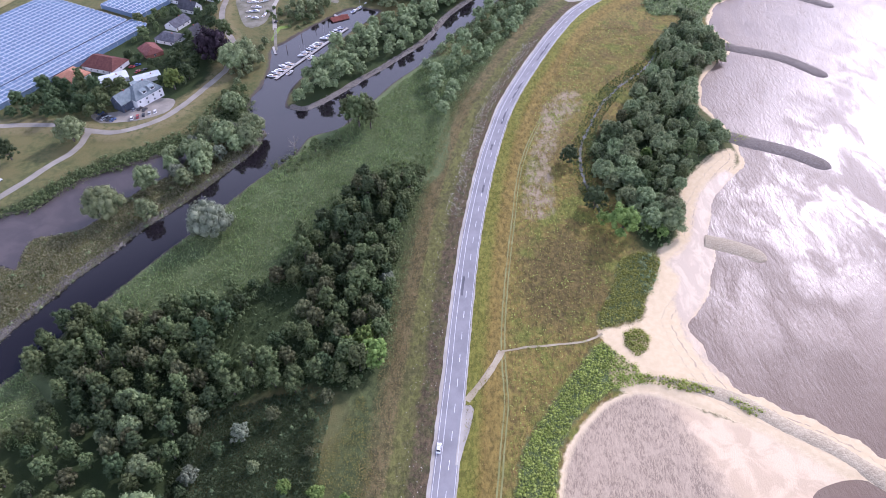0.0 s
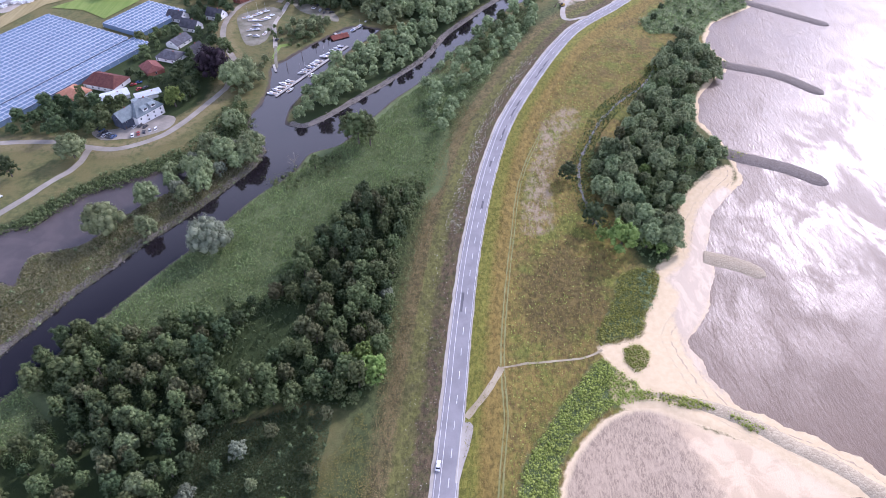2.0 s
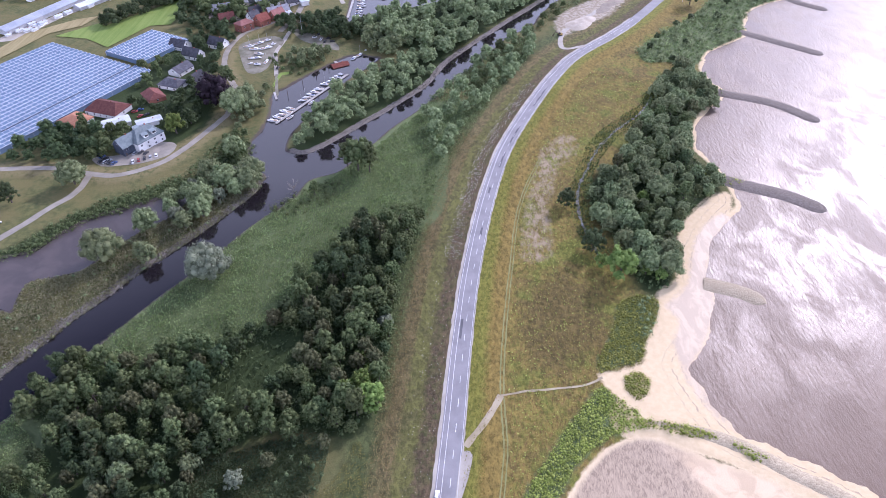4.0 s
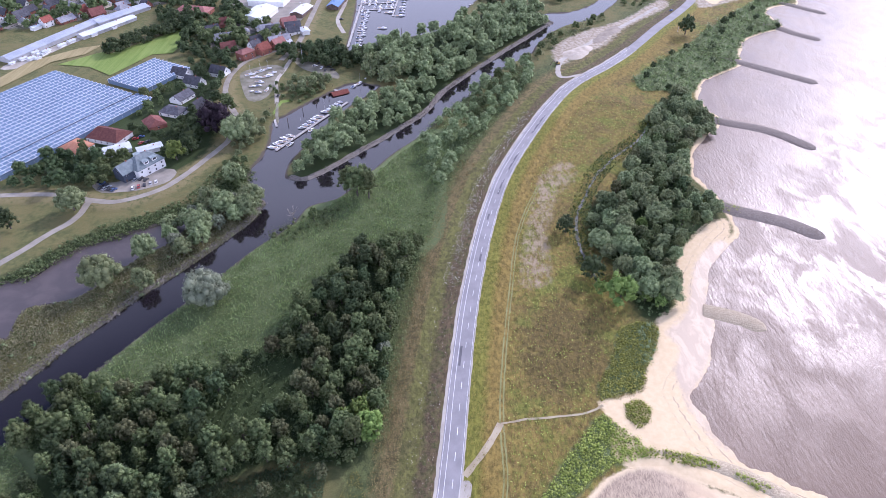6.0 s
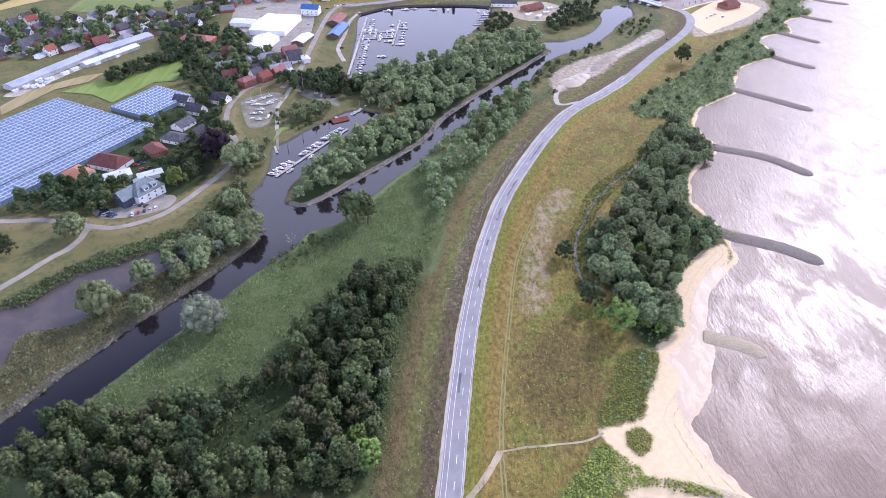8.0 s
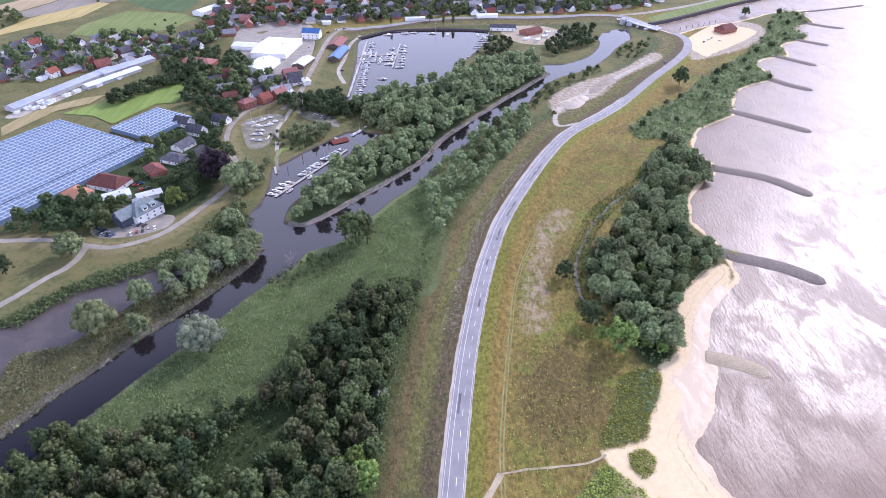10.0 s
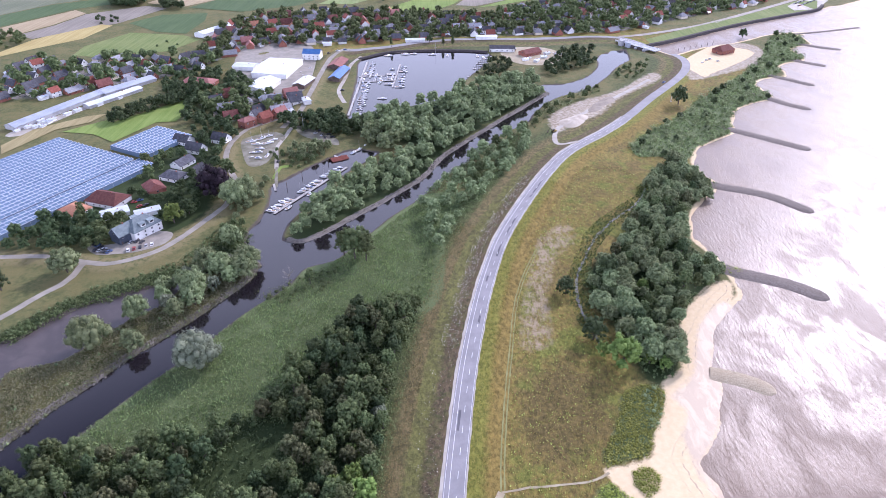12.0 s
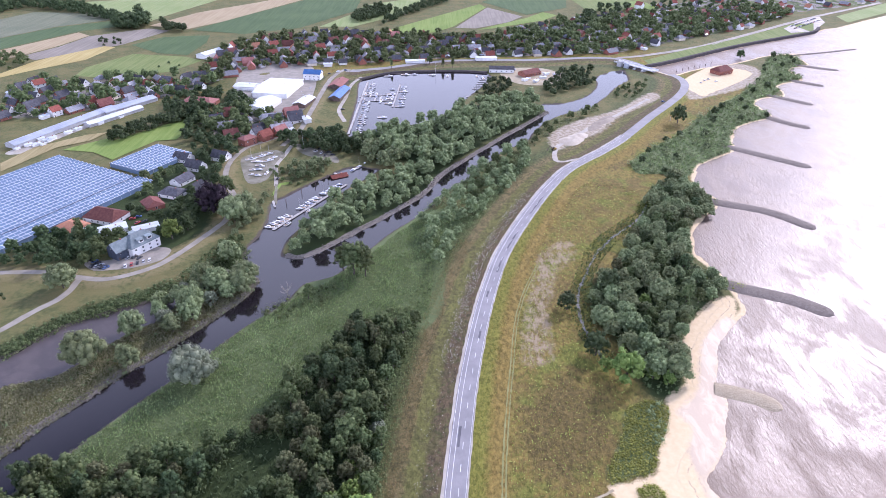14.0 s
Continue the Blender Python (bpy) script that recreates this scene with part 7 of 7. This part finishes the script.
def car(color):
    c = CAR_PAINT[color]
    paint = plain(color + "_car_paint", c, tuple(v * 1.1 for v in c), 0.3, 0.5, 0.0, spec=0.5)
    root = thing("car", (0, 0, -200), 0, color + " passenger car, parked", "car", "parked cars")
    bm = bmesh.new()
    vs = box(bm, -2.15, 2.15, -0.88, 0.88, 0.28, 0.86, 0.1)
    part("body", bm, paint, root)
    bm = bmesh.new()
    for v in box(bm, -1.6, 0.95, -0.8, 0.8, 0.84, 1.46):
        if v.co.z > 1.2:
            v.co.x = v.co.x * 0.72 - 0.08
            v.co.y *= 0.84
    cab = part("cabin_glass", bm, mat_glass, root)
    boxed("roof_panel", (-1.2, 0.55, -0.64, 0.64, 1.44, 1.5), paint, root, bevel=0.02)
    for x in (-1.35, 1.35):
        for y in (-0.86, 0.86):
            bm = bmesh.new()
            tube(bm, (x, y - 0.1, 0.32), (x, y + 0.1, 0.32), 0.32, 0.32, 10)
            part("wheel", bm, mat_tyre, root)
    for y in (-0.6, 0.6):
        boxed("headlight", (2.12, 2.18, y - 0.18, y + 0.18, 0.6, 0.74), mat_hull, root)
    return root


CARS = {k: car(k) for k in CAR_PAINT}
car_rng = np.random.RandomState(8)


def park(x, y, rz, color=None, lift=0.13):
    src = CARS[color or car_rng.choice(list(CARS), p=[0.35, 0.25, 0.2, 0.1, 0.1])]
    copy_thing(src, pose(x, y, ground_z(x, y) + lift, 0, 0, rz))


park(-1.6, 119.5, 83, "white", 0.16)
for k, col in enumerate(("white", "red", "black", "silver", "white")):
    park(-193 + k * 3.1, 341.5 + k * 1.7, 110, col)
for k, col in enumerate(("white", "white", "black", "silver", "black", "black")):
    park(-205 + k * 3.4, 354 - k * 1.0 + (2 if k > 3 else 0), 70, col)
for k in range(5):
    park(-217 + k * 2.9, 349 - k * 2.2, 55, ("black", "blue", "black", "silver", "black")[k])
for k in range(4):
    park(-213 + k * 3.0, 341.5 - k * 0.6, 60, ("black", "silver", "black", "blue")[k])
park(-216, 361, 30, "white"), park(-211, 363, 30, "black")
for x, y, rz in ((-214, 404, 20), (-211, 407, 20), (-208, 398, 60), (-204, 400, 60), (-107, 530, 10), (-101, 526, 80), (-97, 521, 80), (-95, 528, 10), (-91, 522, 10), (-104, 536, 40), (-127, 472, 80), (-98, 643, 20),
                 (-150, 700, 40), (-146, 690, 40), (-143, 715, 60), (-130, 770, 20), (-120, 775, 20), (-112, 780, 20), (-249, 283, 60), (-251, 279, 60), (-246, 280, 60), (236, 668, 40), (310, 752, 30), (316, 757, 30), (322, 748, 30), (302, 742, 40)):
    park(x, y, rz)

# ---- barrage at the harbour mouth ----
bar = thing("barrage", (244, 808, 0), 128, "grey concrete storm surge barrage carrying the road", "barrage")
boxed("deck", (-30, 30, -5.2, 5.2, 2.4, 3.2), mat_concrete, bar, bevel=0.1)
for x in (-16, -4, 8, 18):
    boxed("pier", (x - 1.4, x + 1.4, -9.5, 9.5, -2.5, 2.5), mat_concrete, bar, bevel=0.15)
for x in (-10, 2, 13):
    boxed("gate", (x - 4.2, x + 4.2, 7.0, 7.6, -2.0, 3.8), mat_dark_stone, bar)
for y in (-5.0, 5.0):
    boxed("parapet", (-30, 30, y - 0.15, y + 0.15, 3.2, 4.2), mat_frame, bar)
boxed("control_house", (14, 20, 6.5, 12, 0, 7.0), mat_concrete, bar, bevel=0.05)
boxed("tower", (4, 10, 7.8, 11, -1, 6.5), mat_sheet_grey, bar, bevel=0.05)

# ---- far woods and village greenery, joined ----

def proto_low(seed, h, w, n=7, fine=1.0):
    """A light tree for joined woods: small leaf clumps over a few lobes, and the way they face."""
    rng = np.random.RandomState(seed)
    lobes = []
    n = int(n * (2.2 if fine < 1 else 1))
    for k in range(n):
        a, u = k * 2.4, (k + 0.5) / n
        rr = w * 0.5 * (0.3 + 0.5 * math.sqrt(1 - 0.9 * u)) * rng.uniform(0.75, 1.15)
        lobes.append((np.array([math.cos(a) * rr * 0.8, math.sin(a) * rr * 0.8, h * (0.32 + 0.5 * u)]), np.array([1, 1, 0.95]) * w * rng.uniform(0.2, 0.3) * (0.68 if fine < 1 else 1.0)))
    V, F, T, N = [], [], [], []
    n0 = 0
    for c, r in lobes:
        core = ICO_V * r * 0.78 + c
        V.append(core)
        N.append(ICO_V)
        T.append(ICO_F + n0)
        n0 += len(core)
        k = int((34 if fine < 1 else 26) * w / 8)
        d = rng.normal(0, 1, (k, 3))
        d /= np.linalg.norm(d, axis=1)[:, None]
        d = d[d[:, 2] > -0.4]
        v, f = cards(rng, c + d * r * rng.uniform(0.75, 1.1, len(d))[:, None], d + np.array([0, 0, 0.5]), 1.05 * fine)
        face = d + rng.normal(0, 0.4, d.shape) + np.array([0, 0, 0.4])
        N.append(np.repeat(face / np.linalg.norm(face, axis=1)[:, None], 4, axis=0))
        V.append(v)
        F.append(f + n0)
        n0 += len(v)
    return np.vstack(V), [np.vstack(F), np.vstack(T)], np.vstack(N)


SHAPES = ((10, 9), (12, 8), (8, 8), (7, 6))
LOW = [proto_low(90 + i, h, w) for i, (h, w) in enumerate(SHAPES)]
LOW_FINE = [proto_low(95 + i, h, w, 7, 0.62) for i, (h, w) in enumerate(SHAPES)]


def grove(name, spots, leaf, label, scale=1.0, seed=1, near=False):
    rng = np.random.RandomState(seed)
    VV, FF, NN, n0 = [], [], [], 0
    for x, y in spots:
        V, F, N = (LOW_FINE if near else LOW)[rng.randint(len(LOW))]
        a, s = rng.uniform(0, 6.28), scale * rng.uniform(0.7, 1.25)
        c, sn = math.cos(a), math.sin(a)
        turn = np.array([[c, sn, 0], [-sn, c, 0], [0, 0, 1]])
        W = V @ turn * s + np.array([x, y, ground_z(x, y) - 0.5])
        VV.append(W)
        NN.append(N @ turn)
        for f in F:
            FF += (f + n0).tolist()
        n0 += len(W)
    if VV:
        tagged(new(name, leafy(name, np.vstack(VV), FF, np.vstack(NN), LEAVES[leaf])), label, "trees", kind="stuff")


def free(spots, gap=9.0):
    """Leave out the spots on houses, road and water."""
    if not len(spots):
        return []
    P = np.array(spots)
    ok = line_dist(P[:, 0], P[:, 1], road_line, 30)[0] > 9
    for q in (basin_poly, canal_poly, elbe_poly):
        ok &= area_dist(P[:, 0], P[:, 1], q, 12) < -3
    u, w = P @ gu, P @ gw
    ok &= ~((u > 155) & (u < 306) & (w > 405) & (w < 528)) & ~((u > 306) & (u < 364) & (w > 425) & (w < 474))
    for t in taken:
        ok &= np.hypot(P[:, 0] - t[0], P[:, 1] - t[1]) > gap
    return P[ok]


grove("peninsula_wood", free(scatter(PENIN, 8.2, np.random.RandomState(7))), "willow", "grey-green willows of the marina peninsula", 1.3, 399, True)
for i, (leaf, sc, gap, poly) in enumerate((
        ("willow", 0.95, 6.0, [(-119, 474), (-97, 479), (-90, 493), (-95, 506), (-112, 500), (-121, 488)]),
        ("willow", 1.25, 7.0, [(-60, 500), (-48, 488), (-34, 505), (-28, 522), (-46, 542), (-60, 538), (-64, 518)]),
        ("dark", 1.1, 7.5, [(-100, 528), (-72, 524), (-50, 540), (-60, 566), (-95, 562), (-112, 552)]),
        ("dark", 1.0, 7.5, [(-142, 556), (-114, 572), (-92, 562), (-95, 540), (-118, 546)]))):
    grove("harbour_trees", free(scatter(poly, gap, np.random.RandomState(90 + i))), leaf, "dense trees round the small marina", sc, 420 + i, True)
grove("canal_trees", free(scatter(STRIP, 10.5, np.random.RandomState(11))), "willow", "willows between canal and road verge", 1.3, 404, True)
grove("peninsula_wood", free(scatter(PENIN_N, 8.0, np.random.RandomState(8))), "willow", "dense grey-green wood on the harbour peninsula", 1.4, 400, True)
grove("canal_trees", free(scatter(STRIP_N, 15.0, np.random.RandomState(12))), "alder", "trees along the far canal bank", 1.0, 401, True)
grove("foreland_trees", free(scatter(COPSE_N, 22.0, np.random.RandomState(13))), "dark", "dark trees on the northern foreland", 0.75, 402)
grove('village_trees', free(scatter([(-445, 605), (-433, 622), (-470, 728), (-400, 729), (-378, 752), (-294, 753), (-254, 731), (-275, 698), (-326, 659), (-378, 623)], 8.5, np.random.RandomState(200))), 'alder', 'mid green garden trees between the village houses', 1.25, 300)
grove('village_trees', free(scatter([(-273, 730), (-286, 888), (-227, 970), (-133, 1002), (-111, 958), (-99, 838), (-153, 815), (-233, 798), (-248, 754)], 8.5, np.random.RandomState(201))), 'alder', 'mid green garden trees between the village houses', 1.25, 301)
grove('village_trees', free(scatter([(-112, 980), (-6, 981), (100, 954), (176, 928), (167, 870), (61, 854), (-41, 844), (-96, 824)], 8.5, np.random.RandomState(202))), 'alder', 'mid green garden trees between the village houses', 1.25, 302)
grove('village_trees', free(scatter([(85, 976), (152, 1047), (286, 1130), (409, 1162), (584, 1229), (610, 1176), (491, 1053), (345, 958), (228, 877), (167, 874)], 8.5, np.random.RandomState(203))), 'alder', 'mid green garden trees between the village houses', 1.25, 303)
grove('village_trees', free(scatter([(-211, 624), (-193, 642), (-144, 625), (-136, 584), (-175, 569), (-192, 555), (-234, 607)], 9, np.random.RandomState(204))), 'alder', 'dark green garden trees between the village houses', 1.25, 304)
grove('garden_trees', free(scatter([(-221, 371), (-226, 343), (-271, 343), (-297, 363), (-261, 364), (-254, 386), (-235, 378), (-222, 390)], 8, np.random.RandomState(205))), 'dark', 'dense garden trees round the dike houses', 1.15, 305, True)
grove('garden_trees', free(scatter([(-214, 340), (-232, 364), (-220, 386), (-211, 379), (-207, 360)], 7, np.random.RandomState(206))), 'alder', 'dense garden trees round the dike houses', 1, 306, True)
grove('garden_trees', free(scatter([(-183, 379), (-206, 399), (-221, 416), (-202, 444), (-180, 439), (-170, 407), (-168, 379)], 8, np.random.RandomState(207))), 'dark', 'dense garden trees round the dike houses', 1.1, 307, True)
grove('garden_trees', free(scatter([(-222, 439), (-245, 424), (-255, 438), (-234, 469), (-219, 491), (-198, 469), (-211, 443)], 8, np.random.RandomState(208))), 'alder', 'dense garden trees round the dike houses', 0.95, 308, True)
grove('garden_trees', free(scatter([(-210, 491), (-194, 528), (-177, 503), (-173, 459), (-190, 459)], 8, np.random.RandomState(209))), 'dark', 'dense garden trees round the dike houses', 1.05, 309, True)
grove('garden_trees', free(scatter([(-251, 458), (-240, 485), (-226, 509), (-210, 503), (-215, 480), (-230, 448)], 9, np.random.RandomState(210))), 'alder', 'dense garden trees round the dike houses', 0.9, 310, True)
grove('garden_trees', free(scatter([(-213, 528), (-190, 548), (-172, 539), (-174, 491), (-188, 480)], 9, np.random.RandomState(211))), 'dark', 'dense garden trees round the dike houses', 1, 311, True)
grove('garden_trees', free(scatter([(-186, 459), (-164, 459), (-154, 439), (-159, 411), (-174, 420)], 9, np.random.RandomState(212))), 'alder', 'dense garden trees round the dike houses', 1, 312, True)
grove('tree_belt', free(scatter([(-298, 564), (-284, 583), (-265, 618), (-254, 649), (-240, 625), (-255, 599), (-275, 571), (-290, 553)], 6, np.random.RandomState(213))), 'dark', 'dark green belt of broadleaf trees', 1.05, 313)
grove('tree_belt', free(scatter([(-282, 650), (-266, 698), (-217, 689), (-191, 633), (-206, 607), (-236, 607)], 7, np.random.RandomState(214))), 'dark', 'dark green belt of broadleaf trees', 1, 314)
grove('tree_belt', free(scatter([(-239, 607), (-196, 608), (-175, 569), (-187, 538), (-227, 555)], 8, np.random.RandomState(215))), 'dark', 'dark green belt of broadleaf trees', 0.9, 315)
grove('tree_belt', free(scatter([(-141, 555), (-113, 570), (-88, 577), (-70, 563), (-68, 539), (-92, 531), (-127, 535)], 8, np.random.RandomState(216))), 'dark', 'dark green belt of broadleaf trees', 0.95, 316)
grove('tree_belt', free(scatter([(43, 723), (67, 746), (80, 734), (69, 692), (45, 688)], 8, np.random.RandomState(217))), 'dark', 'dark green belt of broadleaf trees', 0.8, 317)
grove('tree_belt', free(scatter([(122, 735), (152, 783), (186, 783), (180, 747), (147, 713), (119, 696)], 8, np.random.RandomState(218))), 'dark', 'dark green belt of broadleaf trees', 0.95, 318)
grove('tree_belt', free(scatter([(-769, 1199), (-746, 1267), (-662, 1223), (-539, 1123), (-527, 1086), (-622, 1140), (-718, 1179), (-734, 1138)], 9, np.random.RandomState(219))), 'dark', 'dark green belt of broadleaf trees', 1.3, 319)
grove('tree_belt', free(scatter([(-497, 1035), (-498, 1114), (-461, 1070), (-448, 1028), (-469, 1012)], 8, np.random.RandomState(220))), 'dark', 'dark green belt of broadleaf trees', 1.7, 320)
grove('tree_belt', free(scatter([(-426, 1045), (-388, 1021), (-382, 998), (-413, 1013)], 8, np.random.RandomState(221))), 'dark', 'dark green belt of broadleaf trees', 1.2, 321)
grove('tree_belt', free(scatter([(-141, 1112), (-116, 1197), (-85, 1172), (-92, 1132), (-123, 1076)], 8, np.random.RandomState(222))), 'dark', 'dark green belt of broadleaf trees', 1.2, 322)
grove('tree_belt', free(scatter([(-86, 1060), (-45, 1147), (13, 1255), (3, 1285), (-56, 1182), (-80, 1099)], 9, np.random.RandomState(223))), 'dark', 'dark green belt of broadleaf trees', 1.1, 323)
grove('tree_belt', free(scatter([(-576, 831), (-555, 869), (-514, 821), (-525, 779), (-545, 779)], 11, np.random.RandomState(224))), 'alder', 'dark green belt of broadleaf trees', 0.9, 324)
grove('tree_belt', free(scatter([(221, 1083), (283, 1206), (330, 1234), (327, 1180), (243, 1061)], 13, np.random.RandomState(225))), 'dark', 'dark green belt of broadleaf trees', 1.2, 325)
grove('tree_belt', free(scatter([(381, 1235), (575, 1336), (547, 1239), (413, 1172)], 16, np.random.RandomState(226))), 'dark', 'dark green belt of broadleaf trees', 1, 326)
grove('harbour_scrub', free(scatter([(-137, 492), (-115, 501), (-98, 481), (-112, 459), (-128, 472)], 6, np.random.RandomState(227))), 'alder', 'scrubby willows round the small marina', 0.55, 327, True)
grove('harbour_scrub', free(scatter([(-108, 439), (-96, 470), (-81, 492), (-81, 459), (-96, 439), (-104, 428)], 6, np.random.RandomState(228))), 'alder', 'scrubby willows round the small marina', 0.6, 328, True)
grove('harbour_scrub', free(scatter([(-147, 399), (-137, 419), (-129, 439), (-119, 412), (-131, 395), (-134, 379)], 7, np.random.RandomState(229))), 'willow', 'scrubby willows round the small marina', 0.75, 329, True)
grove('harbour_scrub', free(scatter([(-145, 364), (-133, 375), (-120, 353), (-125, 343), (-140, 347)], 7, np.random.RandomState(230))), 'alder', 'scrubby willows round the small marina', 0.8, 330, True)
grove('field_trees', free(scatter([(-478, 945), (-457, 952), (-439, 918), (-459, 911)], 10, np.random.RandomState(231))), 'dark', 'low trees in a field corner', 0.6, 331)
grove('field_trees', free(scatter([(-358, 802), (-338, 823), (-315, 815), (-341, 792)], 18, np.random.RandomState(232))), 'dark', 'low trees in a field corner', 0.5, 332)
grove('road_bushes', free(scatter([(195, 703), (230, 741), (245, 748), (229, 714), (198, 677)], 8, np.random.RandomState(233))), 'alder', 'bushes on the river bank', 0.6, 333)


for k in range(34):
    u, v = k % 17, k // 17
    park(552 + u * 4.4, 1040 + u * 4.0 + v * 14, 45, lift=0.4)
# a dead tree on the reed bank
def dead_tree(x, y, h, seed):
    rng = np.random.RandomState(seed)
    root = thing("dead_tree", (x, y, ground_z(x, y)), 0, "bare dead tree standing on the reed bank", "tree")
    bm = bmesh.new()
    tube(bm, (0, 0, -0.4), (0.3, 0.1, h * 0.6), 0.28, 0.16, 7)
    part("trunk", bm, mat_deadwood, root)
    for k in range(9):
        z = h * rng.uniform(0.3, 0.6)
        a = rng.uniform(0, 6.28)
        r = h * rng.uniform(0.2, 0.4)
        bm = bmesh.new()
        q = Vector((math.cos(a) * r, math.sin(a) * r, z + h * rng.uniform(0.15, 0.4)))
        tube(bm, (0.2, 0.05, z), q, 0.11, 0.05, 5)
        for j in range(3):
            b = a + rng.uniform(-0.9, 0.9)
            tube(bm, q * rng.uniform(0.6, 0.95) + Vector((0, 0, z * 0.2)), q + Vector((math.cos(b) * r * 0.5, math.sin(b) * r * 0.5, h * rng.uniform(0.05, 0.2))), 0.05, 0.02, 4)
        part("branch", bm, mat_deadwood, root)
    return root


mat_deadwood = plain("pale_dead_wood", (0.24, 0.21, 0.17), (0.36, 0.32, 0.27), 0.85, 2.0)
dead_tree(-87.5, 312.0, 9.5, 3)
# heap of sand and a digger at the building site


def sand_heap(x, y, rx, ry, h, rz, mat, label, seed):
    """A long uneven heap tipped from lorries: several cones run together."""
    rng = np.random.RandomState(seed)
    tops = [(rng.uniform(-0.6, 0.6), rng.uniform(-0.35, 0.35), rng.uniform(0.6, 1.0)) for _ in range(7)]
    n = 26
    V, F = [], []
    for i in range(n):
        for k in range(n):
            u, v = -1 + 2 * i / (n - 1), -1 + 2 * k / (n - 1)
            z = max(t[2] * max(0.0, 1 - math.hypot((u - t[0]) * 1.5, (v - t[1]) * 1.3)) for t in tops)
            V.append((u * rx, v * ry, z * h - 0.7 + rng.uniform(0, 0.06)))
    for i in range(n - 1):
        for k in range(n - 1):
            q = i * n + k
            F.append((q, q + n, q + n + 1, q + 1))
    ob = new("sand_heap", mesh_of("sand_heap", V, F, mat, True))
    ob.matrix_basis = pose(x, y, ground_z(x, y) + 0.15, 0, 0, rz)
    return tagged(ob, label, "sand heap")


mat_heap = asphalt("pale_tipped_sand", (0.36, 0.31, 0.24), (0.47, 0.41, 0.33))
mat_heap_dark = asphalt("brown_tipped_soil", (0.20, 0.165, 0.125), (0.29, 0.245, 0.19))
sand_heap(123.2, 562.9, 19, 11, 3.4, 48, mat_heap, "pale heap of tipped sand beside the new road", 5)
sand_heap(156.7, 605.8, 26, 9, 2.0, 48, mat_heap_dark, "brown heap of tipped soil beside the new road", 6)
digger = thing("excavator", (100.9, 535.2, ground_z(100.9, 535.2)), 200, "dark tracked excavator with a lowered boom beside a sand heap", "excavator")
for y in (-1.1, 1.1):
    boxed("track", (-1.9, 1.9, y - 0.3, y + 0.3, 0.0, 0.9), mat_tyre, digger, bevel=0.25)
boxed("upper_body", (-2.0, 1.2, -1.3, 1.3, 1.0, 2.2), plain("ochre_machine_paint", (0.35, 0.22, 0.04), (0.45, 0.30, 0.06), 0.5), digger, bevel=0.12)
boxed("cab", (0.0, 1.5, 0.2, 1.3, 1.4, 3.0), mat_glass, digger, bevel=0.1)
bm = bmesh.new()
tube(bm, (1.0, -0.3, 1.8), (4.2, -0.3, 4.0), 0.32, 0.26, 6)
tube(bm, (4.2, -0.3, 4.0), (6.2, -0.3, 1.4), 0.26, 0.2, 6)
part("boom", bm, mat_timber, digger)
boxed("bucket", (5.8, 6.8, -0.9, 0.3, 0.4, 1.4), mat_timber, digger, bevel=0.15)
# clutter of the nursery and harbour yards
tagged(sheet("nursery_yard", [(-372, 528), (-340, 590), (-318, 640), (-306, 632), (-330, 590), (-345, 555), (-356, 525)], mat_gravel, 0.2), "pale gravel yard of the nursery", "yard", kind="structure")
tagged(sheet("harbour_ground", [(80, 800), (125, 805), (150, 770), (130, 735), (95, 735), (75, 765)], mat_track, 0.2), "reddish sandy ground of the east harbour", "yard", kind="structure")
yard_rng = np.random.RandomState(77)
for k in range(16):
    u = yard_rng.rand()
    put(S_["white"], -364 + 52 * u + yard_rng.normal(0, 3), 530 + 95 * u + yard_rng.normal(0, 3), 65, "sheds of the nursery", scale=yard_rng.uniform(0.6, 1.0))
for x, y, rz in ((100, 750, 40), (112, 745, 60), (122, 760, 20), (128, 775, 35), (138, 768, 70), (90, 792, 10), (120, 790, 15)):
    put(S_["white" if x % 3 else "grey"], x, y, rz, "sheds of the harbour")
for x, y, rz in ((105, 757, 30), (115, 752, 30), (132, 752, 15), (140, 780, 10), (146, 774, 20)):
    moor(x, y, rz, lift=0.5, group="boats stored ashore")

# the patterns from which the copies were made are no part of the place
for pattern in [o for o in scene.objects if o.parent is None and o.matrix_basis.translation.z < -150]:
    for o in [pattern, *pattern.children_recursive]:
        bpy.data.objects.remove(o)
